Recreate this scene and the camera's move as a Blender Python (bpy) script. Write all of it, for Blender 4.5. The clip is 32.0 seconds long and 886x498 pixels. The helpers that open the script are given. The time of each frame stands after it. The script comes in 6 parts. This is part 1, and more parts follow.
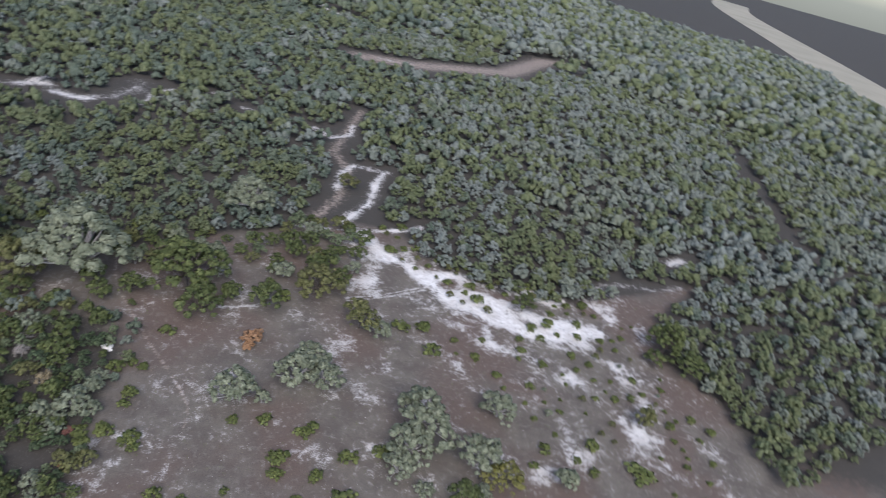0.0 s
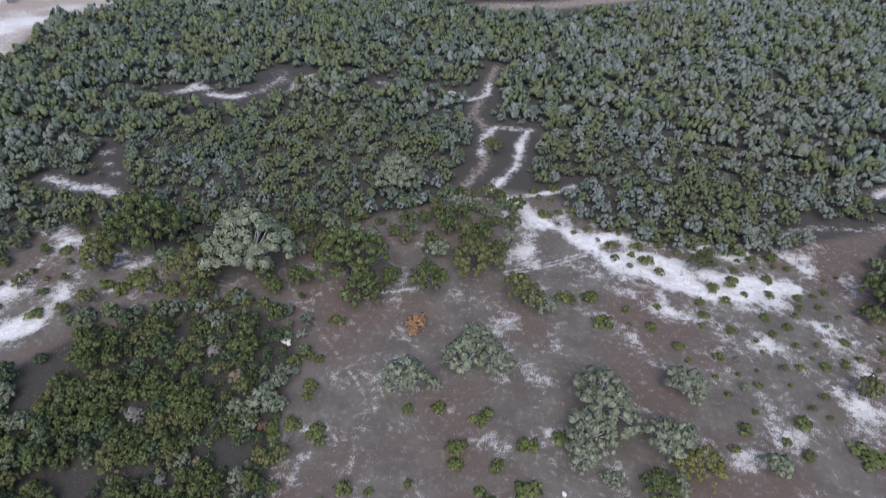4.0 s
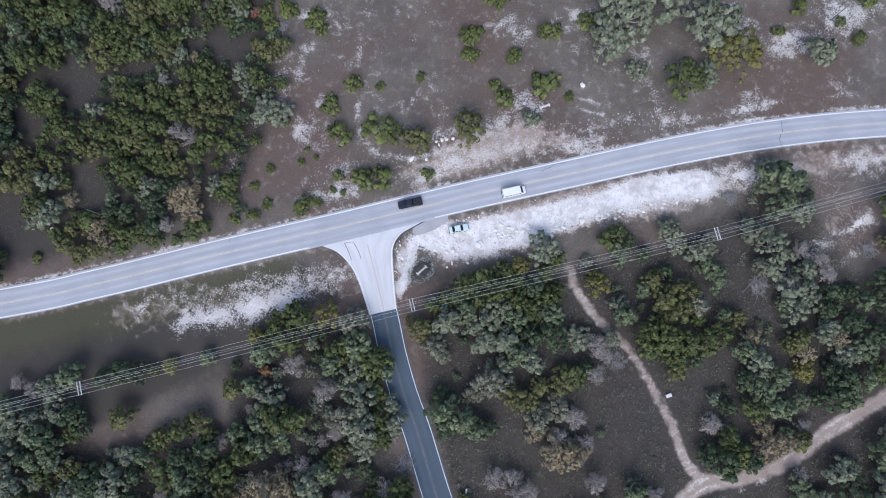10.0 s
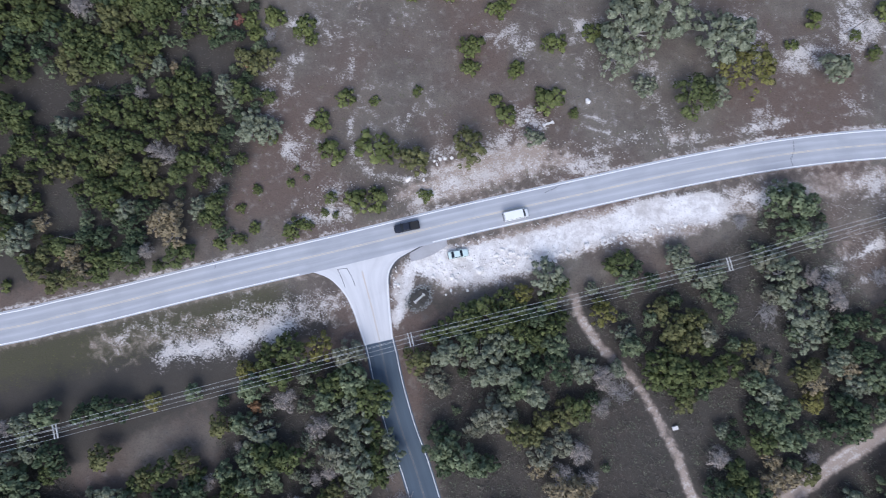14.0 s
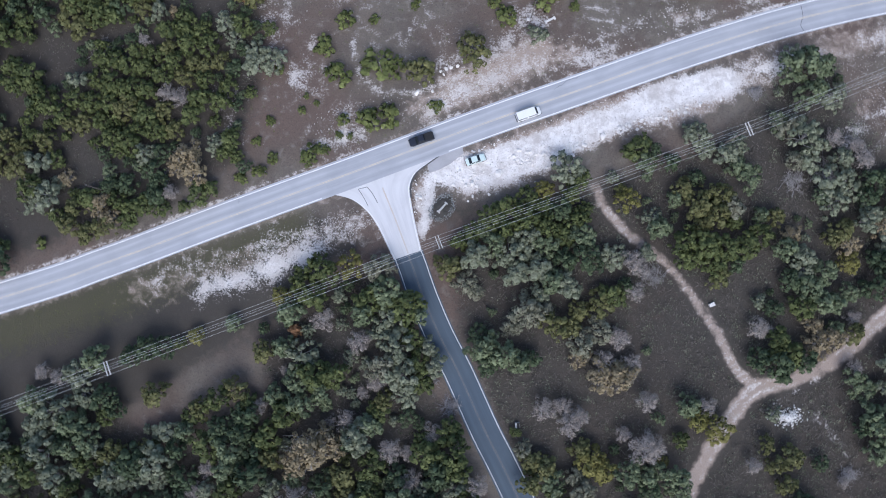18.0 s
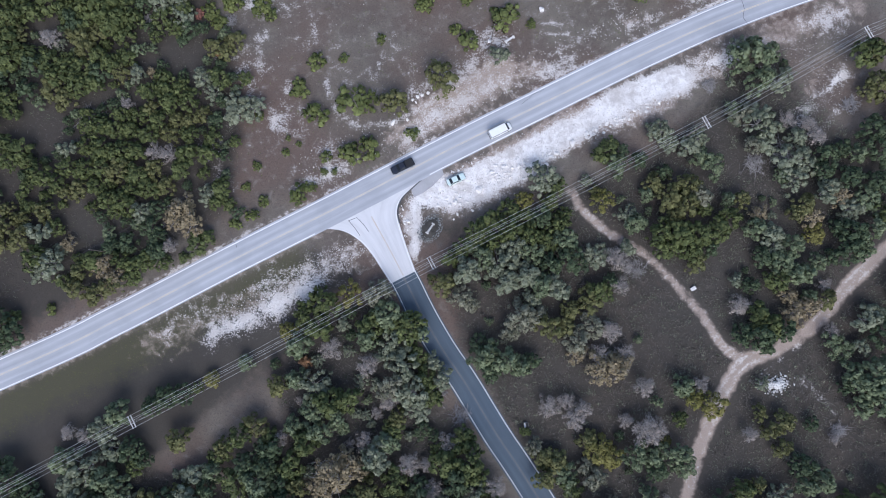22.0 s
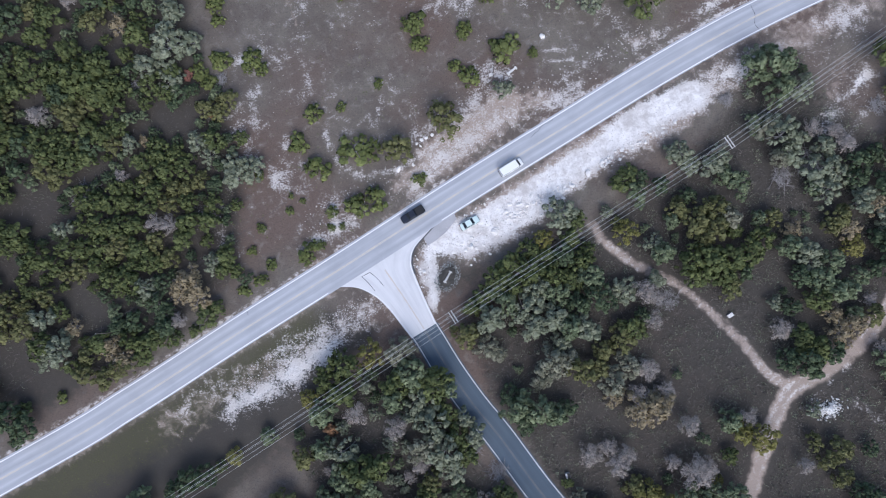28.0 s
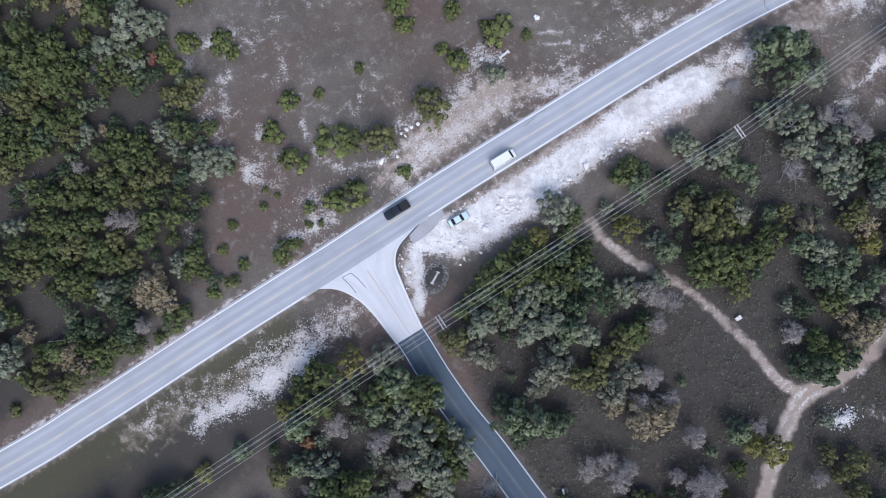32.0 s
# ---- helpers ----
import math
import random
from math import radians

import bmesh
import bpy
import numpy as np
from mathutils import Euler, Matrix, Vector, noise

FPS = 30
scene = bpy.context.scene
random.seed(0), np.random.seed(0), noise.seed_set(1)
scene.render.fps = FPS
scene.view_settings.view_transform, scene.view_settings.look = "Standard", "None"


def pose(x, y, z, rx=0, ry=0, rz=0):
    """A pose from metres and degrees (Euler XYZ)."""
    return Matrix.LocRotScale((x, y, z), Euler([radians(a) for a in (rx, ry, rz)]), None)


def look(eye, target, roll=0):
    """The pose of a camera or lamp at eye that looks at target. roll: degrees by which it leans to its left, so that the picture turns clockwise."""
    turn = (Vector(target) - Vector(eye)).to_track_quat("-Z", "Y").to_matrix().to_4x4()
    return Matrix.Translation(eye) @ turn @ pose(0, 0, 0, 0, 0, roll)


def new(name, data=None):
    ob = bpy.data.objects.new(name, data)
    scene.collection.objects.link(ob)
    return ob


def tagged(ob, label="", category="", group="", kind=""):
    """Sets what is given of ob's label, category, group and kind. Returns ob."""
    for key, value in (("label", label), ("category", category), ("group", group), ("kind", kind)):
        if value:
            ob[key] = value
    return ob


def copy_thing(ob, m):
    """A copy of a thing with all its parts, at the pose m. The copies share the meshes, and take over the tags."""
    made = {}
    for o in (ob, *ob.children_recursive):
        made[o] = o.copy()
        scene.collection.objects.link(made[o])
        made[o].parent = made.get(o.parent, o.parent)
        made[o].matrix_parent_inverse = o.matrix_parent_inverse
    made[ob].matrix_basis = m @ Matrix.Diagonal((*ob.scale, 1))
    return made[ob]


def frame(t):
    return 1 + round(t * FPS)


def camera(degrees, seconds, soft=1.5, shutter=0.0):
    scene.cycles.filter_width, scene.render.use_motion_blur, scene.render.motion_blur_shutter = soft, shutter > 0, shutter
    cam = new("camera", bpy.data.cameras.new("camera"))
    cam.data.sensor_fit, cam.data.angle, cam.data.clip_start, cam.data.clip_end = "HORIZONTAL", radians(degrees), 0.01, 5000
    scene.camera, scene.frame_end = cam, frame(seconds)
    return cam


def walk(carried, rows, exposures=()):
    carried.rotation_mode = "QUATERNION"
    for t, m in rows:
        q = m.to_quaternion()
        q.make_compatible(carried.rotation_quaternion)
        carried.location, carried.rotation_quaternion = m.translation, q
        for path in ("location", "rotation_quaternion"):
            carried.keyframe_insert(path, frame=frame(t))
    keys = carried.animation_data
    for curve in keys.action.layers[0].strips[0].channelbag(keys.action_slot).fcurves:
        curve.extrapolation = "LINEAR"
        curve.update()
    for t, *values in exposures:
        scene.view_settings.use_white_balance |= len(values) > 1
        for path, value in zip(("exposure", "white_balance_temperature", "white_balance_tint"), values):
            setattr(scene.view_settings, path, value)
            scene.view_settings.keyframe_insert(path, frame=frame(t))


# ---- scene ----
cam = camera(72.5, 32.0, soft=1.0, shutter=0.5)
PATH = [  # seconds, place, turn
    (0, (29.11, -57.65, 145.69), (59.35, -13.42, 5.98)),
    (0.5, (23.65, -54.16, 146.37), (58.89, -13.10, 12.47)),
    (1, (23.78, -51.85, 146.66), (58.76, -0.26, 13.86)),
    (1.5, (23.52, -50.26, 146.56), (58.70, 0.09, 14.07)),
    (2, (22.73, -49.56, 146.37), (58.68, -1.45, 13.98)),
    (2.5, (22.20, -48.48, 146.25), (58.65, -1.54, 13.96)),
    (4.5, (21.73, -41.76, 145.20), (47.91, -1.04, 14.41)),
    (5, (19.50, -40.27, 145.54), (39.96, -1.22, 14.14)),
    (5.5, (18.02, -39.66, 145.61), (32.04, -1.43, 13.97)),
    (6, (17.59, -37.85, 146.31), (28.34, -1.28, 13.97)),
    (6.5, (17.53, -37.56, 146.24), (28.25, -1.28, 14.07)),
    (7, (17.70, -36.85, 146.13), (26.83, -1.13, 14.11)),
    (7.5, (18.81, -34.06, 146.99), (23.74, -0.44, 14.28)),
    (8, (18.14, -31.34, 147.02), (20.79, -0.36, 14.29)),
    (8.5, (17.60, -28.42, 146.92), (17.73, -0.24, 14.34)),
    (9, (17.09, -25.24, 146.91), (14.57, -0.08, 14.33)),
    (9.5, (16.64, -22.00, 146.62), (11.49, 0.10, 14.35)),
    (10, (15.66, -18.69, 145.50), (8.37, 0.13, 14.24)),
    (10.5, (14.11, -13.43, 143.48), (6.51, 0.10, 14.18)),
    (11, (12.37, -10.03, 141.46), (6.69, -0.14, 14.33)),
    (11.5, (11.08, -7.19, 140.00), (6.70, -0.25, 14.45)),
    (12, (10.08, -6.14, 139.58), (6.80, -0.32, 14.37)),
    (12.5, (9.34, -5.92, 139.73), (6.78, -0.39, 14.49)),
    (13, (9.34, -6.36, 139.79), (6.83, -0.29, 14.26)),
    (13.5, (9.04, -7.56, 139.78), (6.86, -0.43, 14.41)),
    (14, (9.19, -7.91, 139.68), (6.35, -1.47, 14.03)),
    (14.5, (10.05, -9.30, 139.60), (6.15, -3.86, 13.06)),
    (16.5, (12.36, -20.19, 139.14), (5.67, -3.54, 10.76)),
    (17, (12.50, -23.17, 139.01), (5.45, -0.47, 9.99)),
    (17.5, (11.63, -24.65, 138.95), (5.00, 0.56, 10.20)),
    (18, (11.19, -25.35, 138.74), (4.87, 0.79, 7.37)),
    (18.5, (10.40, -25.08, 138.90), (4.85, 5.61, 2.87)),
    (19, (8.66, -23.26, 139.03), (4.65, 6.80, 0.29)),
    (19.5, (10.04, -22.28, 139.31), (4.67, 0.11, 0.36)),
    (20, (10.64, -22.27, 140.59), (4.81, -0.80, 0.57)),
    (20.5, (10.40, -22.06, 141.86), (4.85, 0.00, 0.34)),
    (21, (10.32, -22.08, 143.09), (4.91, 0.21, 0.62)),
    (21.5, (10.15, -22.33, 144.88), (5.02, 0.18, 0.63)),
    (22, (10.12, -22.07, 146.52), (4.96, 0.21, 0.26)),
    (22.5, (9.93, -21.86, 147.43), (4.99, 0.17, 0.31)),
    (23, (9.86, -20.62, 147.55), (4.99, 0.24, 0.60)),
    (23.5, (9.80, -18.77, 147.76), (5.11, 0.29, 0.25)),
    (24, (9.24, -16.14, 147.67), (5.19, 0.17, 0.32)),
    (24.5, (9.11, -13.98, 147.87), (5.31, 0.21, 0.49)),
    (26.5, (8.00, -11.46, 144.39), (5.37, 0.21, 0.57)),
    (27, (8.22, -11.21, 143.06), (5.28, 0.32, 0.56)),
    (27.5, (8.20, -11.40, 141.85), (5.39, 2.31, -4.83)),
    (28, (8.28, -10.97, 140.59), (5.26, 1.44, -4.93)),
    (28.5, (8.57, -10.59, 139.33), (5.17, 0.12, -4.79)),
    (29, (8.33, -10.77, 137.98), (5.30, 0.05, -5.16)),
    (29.5, (8.55, -10.51, 136.63), (5.22, 0.26, -4.78)),
    (30, (8.89, -10.36, 135.51), (5.12, 0.44, -5.20)),
    (30.5, (8.94, -10.02, 134.21), (5.03, 0.49, -5.25)),
    (31, (8.81, -9.63, 132.85), (4.89, 0.45, -5.28)),
    (31.5, (8.76, -9.03, 131.53), (4.68, 0.43, -5.28)),
    (32, (8.98, -9.06, 130.18), (4.67, 0.56, -5.13)),
]
EXPOSURES = [(0, 0.64, 6300, 13), (2.5, 0.62, 6300, 13), (6, 0.52, 5980, 13), (11, 0.59, 6000, 13), (32, 0.6, 6010, 13)]
walk(cam, [(t, pose(*place, *turn)) for t, place, turn in PATH], EXPOSURES)

# ---- light: overcast afternoon ----
world = bpy.data.worlds.new("overcast_sky")
scene.world = world
world.use_nodes = True
wn = world.node_tree
sky = wn.nodes.new("ShaderNodeTexSky")
sky.sky_type = "NISHITA"
sky.sun_disc = False
sky.sun_elevation, sky.sun_rotation = radians(48), radians(200)
sky.air_density, sky.dust_density, sky.ozone_density = 1.0, 1.5, 1.0
wn.links.new(sky.outputs["Color"], wn.nodes["Background"].inputs["Color"])
wn.nodes["Background"].inputs["Strength"].default_value = 0.12
sun_data = bpy.data.lights.new("sun", "SUN")
sun_data.energy, sun_data.angle, sun_data.color = 1.5, radians(40), (1.0, 0.97, 0.93)
sun = new("sun", sun_data)
sun.matrix_world = look((0, 0, 300), (-40, 110, 170))
scene.view_settings.exposure = 0.0


# ---- materials ----
def material(name, base, rough=0.9, metal=0.0):
    m = bpy.data.materials.new(name)
    m.use_nodes = True
    b = m.node_tree.nodes["Principled BSDF"]
    b.inputs["Base Color"].default_value = (*base, 1)
    b.inputs["Roughness"].default_value = rough
    b.inputs["Metallic"].default_value = metal
    b.inputs["Specular IOR Level"].default_value = 0.3
    return m, m.node_tree.nodes, m.node_tree.links, b


def node(nodes, kind, **values):
    n = nodes.new(kind)
    for key, value in values.items():
        n.inputs[key].default_value = value
    return n


def coords(nodes, kind="Object"):
    return nodes.new("ShaderNodeTexCoord").outputs[kind]


def noise_at(nodes, links, vec, scale, detail=4.0, rough=0.6, distort=0.0):
    n = node(nodes, "ShaderNodeTexNoise", Scale=scale, Detail=detail, Roughness=rough, Distortion=distort)
    links.new(vec, n.inputs["Vector"])
    return n.outputs["Fac"]


def mix(nodes, links, fac, a, b, mode="MIX"):
    n = nodes.new("ShaderNodeMix")
    n.data_type, n.blend_type = "RGBA", mode
    for key, value in ((0, fac), (6, a), (7, b)):
        if isinstance(value, (tuple, list)):
            n.inputs[key].default_value = (*value, 1)
        elif isinstance(value, (int, float)):
            n.inputs[key].default_value = value
        else:
            links.new(value, n.inputs[key])
    return n.outputs[2]


def maths(nodes, links, op, a, b=None, c=None, clamp=False):
    n = nodes.new("ShaderNodeMath")
    n.operation, n.use_clamp = op, clamp
    for key, value in enumerate((a, b, c)):
        if value is None:
            continue
        if isinstance(value, (int, float)):
            n.inputs[key].default_value = value
        else:
            links.new(value, n.inputs[key])
    return n.outputs[0]


def step(nodes, links, value, lo, hi):
    n = nodes.new("ShaderNodeMapRange")
    n.interpolation_type = "SMOOTHSTEP"
    n.inputs["From Min"].default_value, n.inputs["From Max"].default_value = lo, hi
    links.new(value, n.inputs["Value"])
    return n.outputs["Result"]


def bump(nodes, links, b, height, strength, distance):
    n = node(nodes, "ShaderNodeBump", Strength=strength, Distance=distance)
    links.new(height, n.inputs["Height"])
    links.new(n.outputs["Normal"], b.inputs["Normal"])


def worn(name, base, dark, scale=2.0, rough=0.85, metal=0.0, amount=0.6, relief=0.02):
    """A surface with stains at one scale and grain at another."""
    m, n, l, b = material(name, base, rough, metal)
    v = coords(n)
    big = step(n, l, noise_at(n, l, v, scale * 0.3, 5.0), 0.35, 0.7)
    small = noise_at(n, l, v, scale * 6, 3.0)
    c = mix(n, l, maths(n, l, "MULTIPLY", big, amount), base, dark)
    c = mix(n, l, maths(n, l, "MULTIPLY", small, 0.35), c, dark)
    l.new(c, b.inputs["Base Color"])
    if relief:
        bump(n, l, b, small, 0.5, relief)
    return m


def ground_material():
    m, n, l, b = material("dry_ground", (0.2, 0.16, 0.13), 0.95)
    v = coords(n)
    at = n.new("ShaderNodeAttribute")
    at.attribute_name = "cover"
    sep = n.new("ShaderNodeSeparateColor")
    l.new(at.outputs["Color"], sep.inputs[0])
    white, tan, green = sep.outputs[0], sep.outputs[1], sep.outputs[2]
    litter = at.outputs["Alpha"]
    huge = noise_at(n, l, v, 0.025, 3.0, 0.5)
    large = noise_at(n, l, v, 0.09, 5.0, 0.6)
    mid = noise_at(n, l, v, 0.45, 6.0, 0.65, 0.4)
    fine = noise_at(n, l, v, 2.2, 5.0, 0.7)
    grit = noise_at(n, l, v, 9.0, 2.0, 0.6)
    soil = mix(n, l, step(n, l, large, 0.35, 0.65), GROUND["soil"], GROUND["straw"])
    soil = mix(n, l, step(n, l, huge, 0.42, 0.62), soil, GROUND["red"])
    soil = mix(n, l, maths(n, l, "MULTIPLY", step(n, l, mid, 0.5, 0.72), 0.45), soil, GROUND["grey"])
    soil = mix(n, l, maths(n, l, "MULTIPLY", step(n, l, fine, 0.5, 0.7), 0.6), soil, GROUND["dark"])
    # leaf litter and scrub on the woods' floor, darkened with painted crown shade
    soil = mix(n, l, maths(n, l, "MULTIPLY", step(n, l, maths(n, l, "ADD", litter, maths(n, l, "MULTIPLY_ADD", mid, 0.8, -0.4)), 0.25, 0.75), 0.9), soil,
               mix(n, l, fine, GROUND["litter"], GROUND["dark"]))
    grassy = step(n, l, maths(n, l, "ADD", green, maths(n, l, "MULTIPLY_ADD", mid, 0.9, -0.45)), 0.3, 0.8)
    soil = mix(n, l, maths(n, l, "MULTIPLY", grassy, 0.72), soil, mix(n, l, fine, GROUND["grass"], GROUND["hay"]))
    tanned = step(n, l, maths(n, l, "ADD", tan, maths(n, l, "MULTIPLY_ADD", mid, 0.9, -0.45)), 0.3, 0.7)
    soil = mix(n, l, tanned, soil, mix(n, l, fine, GROUND["track"], GROUND["pink"]))
    soil = mix(n, l, maths(n, l, "MULTIPLY", step(n, l, grit, 0.52, 0.72), 0.45), soil, GROUND["dark"])
    broken = maths(n, l, "ADD", maths(n, l, "MULTIPLY_ADD", large, 0.5, -0.25), maths(n, l, "MULTIPLY_ADD", mid, 1.25, maths(n, l, "MULTIPLY", fine, 1.35)))
    chalk = step(n, l, maths(n, l, "ADD", white, maths(n, l, "SUBTRACT", broken, 1.3)), 0.38, 0.8)
    c = mix(n, l, chalk, soil, mix(n, l, step(n, l, maths(n, l, "MULTIPLY_ADD", mid, 0.55, maths(n, l, "MULTIPLY_ADD", large, 0.4, maths(n, l, "MULTIPLY", fine, 0.25))), 0.46, 0.74), GROUND["chalk"], GROUND["chalk2"]))
    c = mix(n, l, maths(n, l, "MULTIPLY", step(n, l, grit, 0.55, 0.75), 0.15), c, GROUND["dark"])
    l.new(c, b.inputs["Base Color"])
    bump(n, l, b, maths(n, l, "ADD", fine, maths(n, l, "MULTIPLY", grit, 0.5)), 0.8, 0.15)
    return m


# litter: dead leaves, toned dark to hold the shade of the woods too
GROUND = dict(soil=(0.134, 0.113, 0.096), straw=(0.184, 0.161, 0.134), red=(0.152, 0.111, 0.091), grey=(0.285, 0.26, 0.238), dark=(0.058, 0.05, 0.042),
              litter=(0.062, 0.059, 0.052), grass=(0.078, 0.081, 0.038), hay=(0.105, 0.094, 0.06), track=(0.47, 0.395, 0.335), pink=(0.335, 0.255, 0.208),
              chalk=(0.93, 0.9, 0.87), chalk2=(0.58, 0.535, 0.5))


def asphalt_material(name, base, dark, stripe):
    """Weathered asphalt; wheel paths and patches vary across and along the road."""
    m, n, l, b = material(name, base, 0.85)
    v = coords(n)
    uv = coords(n, "UV")
    sep = n.new("ShaderNodeSeparateXYZ")
    l.new(uv, sep.inputs[0])
    wave = maths(n, l, "ABSOLUTE", maths(n, l, "SINE", maths(n, l, "MULTIPLY", sep.outputs[0], 4 * math.pi)))
    long = n.new("ShaderNodeMapping")
    long.inputs["Scale"].default_value = (9, 0.06, 1)
    l.new(uv, long.inputs["Vector"])
    streak = noise_at(n, l, long.outputs["Vector"], 1.0, 4.0, 0.6)
    patch = noise_at(n, l, v, 0.12, 5.0, 0.6)
    grain = noise_at(n, l, v, 14.0, 2.0, 0.6)
    c = mix(n, l, maths(n, l, "MULTIPLY", wave, stripe), base, dark)
    c = mix(n, l, maths(n, l, "MULTIPLY", step(n, l, streak, 0.4, 0.75), 0.5), c, dark)
    c = mix(n, l, maths(n, l, "MULTIPLY", step(n, l, patch, 0.45, 0.7), 0.35), c, dark)
    c = mix(n, l, maths(n, l, "MULTIPLY", grain, 0.25), c, dark)
    l.new(c, b.inputs["Base Color"])
    bump(n, l, b, grain, 0.3, 0.01)
    return m


def leaf_material(name, a, c, bright):
    m, n, l, b = material(name, a, 0.75)
    info = n.new("ShaderNodeObjectInfo")
    geo = n.new("ShaderNodeNewGeometry")
    v = coords(n)
    clump = noise_at(n, l, v, 0.9, 3.0)
    col = mix(n, l, info.outputs["Random"], a, c)
    col = mix(n, l, step(n, l, clump, 0.4, 0.65), col, mix(n, l, 0.5, a, c))
    tips = step(n, l, noise_at(n, l, v, 0.62, 2.0), 0.42, 0.66)
    fac = maths(n, l, "MULTIPLY_ADD", tips, 0.5, maths(n, l, "MULTIPLY", geo.outputs["Random Per Island"], 0.3))
    col = mix(n, l, fac, col, bright)
    l.new(col, b.inputs["Base Color"])
    b.inputs["Specular IOR Level"].default_value = 0.25
    return m


LEAF = {
    "green": leaf_material("oak_leaves", (0.031, 0.046, 0.017), (0.061, 0.078, 0.028), (0.192, 0.220, 0.082)),
    "mid": leaf_material("cedar_leaves", (0.056, 0.079, 0.041), (0.096, 0.123, 0.064), (0.272, 0.314, 0.180)),
    "dark": leaf_material("dark_leaves", (0.025, 0.041, 0.023), (0.047, 0.066, 0.035), (0.150, 0.196, 0.100)),
    "grey": leaf_material("silver_leaves", (0.088, 0.107, 0.066), (0.134, 0.153, 0.098), (0.362, 0.384, 0.272)),
    "olive": leaf_material("olive_leaves", (0.058, 0.065, 0.021), (0.096, 0.097, 0.040), (0.252, 0.252, 0.108)),
    "pale": leaf_material("pale_leaves", (0.118, 0.124, 0.080), (0.152, 0.153, 0.108), (0.320, 0.316, 0.232)),
    "shrub": leaf_material("shrub_leaves", (0.057, 0.074, 0.021), (0.089, 0.106, 0.034), (0.250, 0.281, 0.099)),
    "yellow": leaf_material("yellow_leaves", (0.126, 0.130, 0.031), (0.170, 0.156, 0.047), (0.258, 0.239, 0.088)),
    "tan": leaf_material("dry_leaves", (0.185, 0.148, 0.085), (0.235, 0.188, 0.11), (0.385, 0.322, 0.205)),
    "autumn": leaf_material("orange_leaves", (0.25, 0.135, 0.068), (0.31, 0.175, 0.095), (0.42, 0.26, 0.15)),
    "brush": leaf_material("brown_brush", (0.092, 0.084, 0.07), (0.13, 0.117, 0.098), (0.22, 0.198, 0.17)),
    "twig": leaf_material("dry_twigs", (0.29, 0.25, 0.222), (0.35, 0.305, 0.27), (0.5, 0.445, 0.4)),
    "red": leaf_material("red_leaves", (0.2, 0.085, 0.07), (0.25, 0.115, 0.09), (0.33, 0.18, 0.14)),
}
BARK = worn("bark", (0.13, 0.11, 0.095), (0.06, 0.05, 0.045), 3.0)
DEADWOOD = worn("dead_wood", (0.42, 0.4, 0.39), (0.26, 0.245, 0.24), 3.0)
ROAD = asphalt_material("worn_asphalt", (0.54, 0.55, 0.575), (0.31, 0.32, 0.345), 0.45)
APRON = asphalt_material("dusty_asphalt", (0.74, 0.73, 0.73), (0.5, 0.49, 0.49), 0.1)
FRESH = asphalt_material("dark_asphalt", (0.102, 0.135, 0.17), (0.07, 0.092, 0.118), 0.3)
FADED = worn("faded_side_lines", (0.22, 0.21, 0.195), (0.13, 0.13, 0.135), 1.2, amount=0.9, relief=0)
PATCH = worn("patch_asphalt", (0.48, 0.47, 0.48), (0.32, 0.31, 0.31), 1.0)
WHITE_LINE = worn("white_road_paint", (0.92, 0.92, 0.92), (0.64, 0.64, 0.64), 1.5, amount=0.4, relief=0)
YELLOW_LINE = worn("faded_yellow_paint", (0.7, 0.61, 0.46), (0.5, 0.485, 0.46), 1.2, amount=0.8, relief=0)
TAR = worn("crack_sealant", (0.1, 0.1, 0.105), (0.07, 0.07, 0.07), 2.0, relief=0)
ROCK = worn("limestone", (0.86, 0.83, 0.79), (0.6, 0.56, 0.53), 1.5, amount=0.5, relief=0.03)
POLE_WOOD = worn("pole_wood", (0.22, 0.19, 0.16), (0.12, 0.1, 0.09), 3.0)
ARM_WOOD = worn("weathered_crossarm", (0.72, 0.71, 0.69), (0.5, 0.48, 0.46), 3.0)
CERAMIC = material("insulator_glaze", (0.6, 0.6, 0.6), 0.25)[0]
STEEL = worn("galvanised_steel", (0.5, 0.5, 0.5), (0.3, 0.3, 0.3), 2.0, 0.5, 0.8)
WIRE = material("aluminium_wire", (0.6, 0.62, 0.6), 0.5, 0.0)[0]
DARK_WIRE = material("black_cable", (0.07, 0.07, 0.075), 0.6, 0.0)[0]


# ---- mesh helpers ----
def part(name, bm, mat, parent=None, label=""):
    me = bpy.data.meshes.new(name)
    bm.to_mesh(me)
    bm.free()
    me.materials.append(mat)
    ob = new(name, me)
    if parent:
        ob.parent = parent
    if label:
        tagged(ob, label)
    return ob


def raw(name, verts, faces, mat, parent=None, smooth=False):
    me = bpy.data.meshes.new(name)
    me.from_pydata(verts, [], faces)
    me.materials.append(mat)
    if smooth:
        me.polygons.foreach_set("use_smooth", [True] * len(me.polygons))
    ob = new(name, me)
    if parent:
        ob.parent = parent
    return ob


def empty(name, x=0, y=0, z=0, rz=0, label="", category="", group="", kind=""):
    ob = new(name)
    ob.matrix_world = pose(x, y, z, 0, 0, rz)
    return tagged(ob, label, category, group, kind)


def box(bm, cx, cy, cz, sx, sy, sz, bev=0.0, m=None):
    mat = (m or Matrix()) @ Matrix.LocRotScale((cx, cy, cz), None, (sx, sy, sz))
    vs = bmesh.ops.create_cube(bm, size=1, matrix=mat)["verts"]
    if bev:
        es = list({e for v in vs for e in v.link_edges})
        bmesh.ops.bevel(bm, geom=es, offset=bev, segments=2, affect="EDGES", profile=0.5)
    return bm


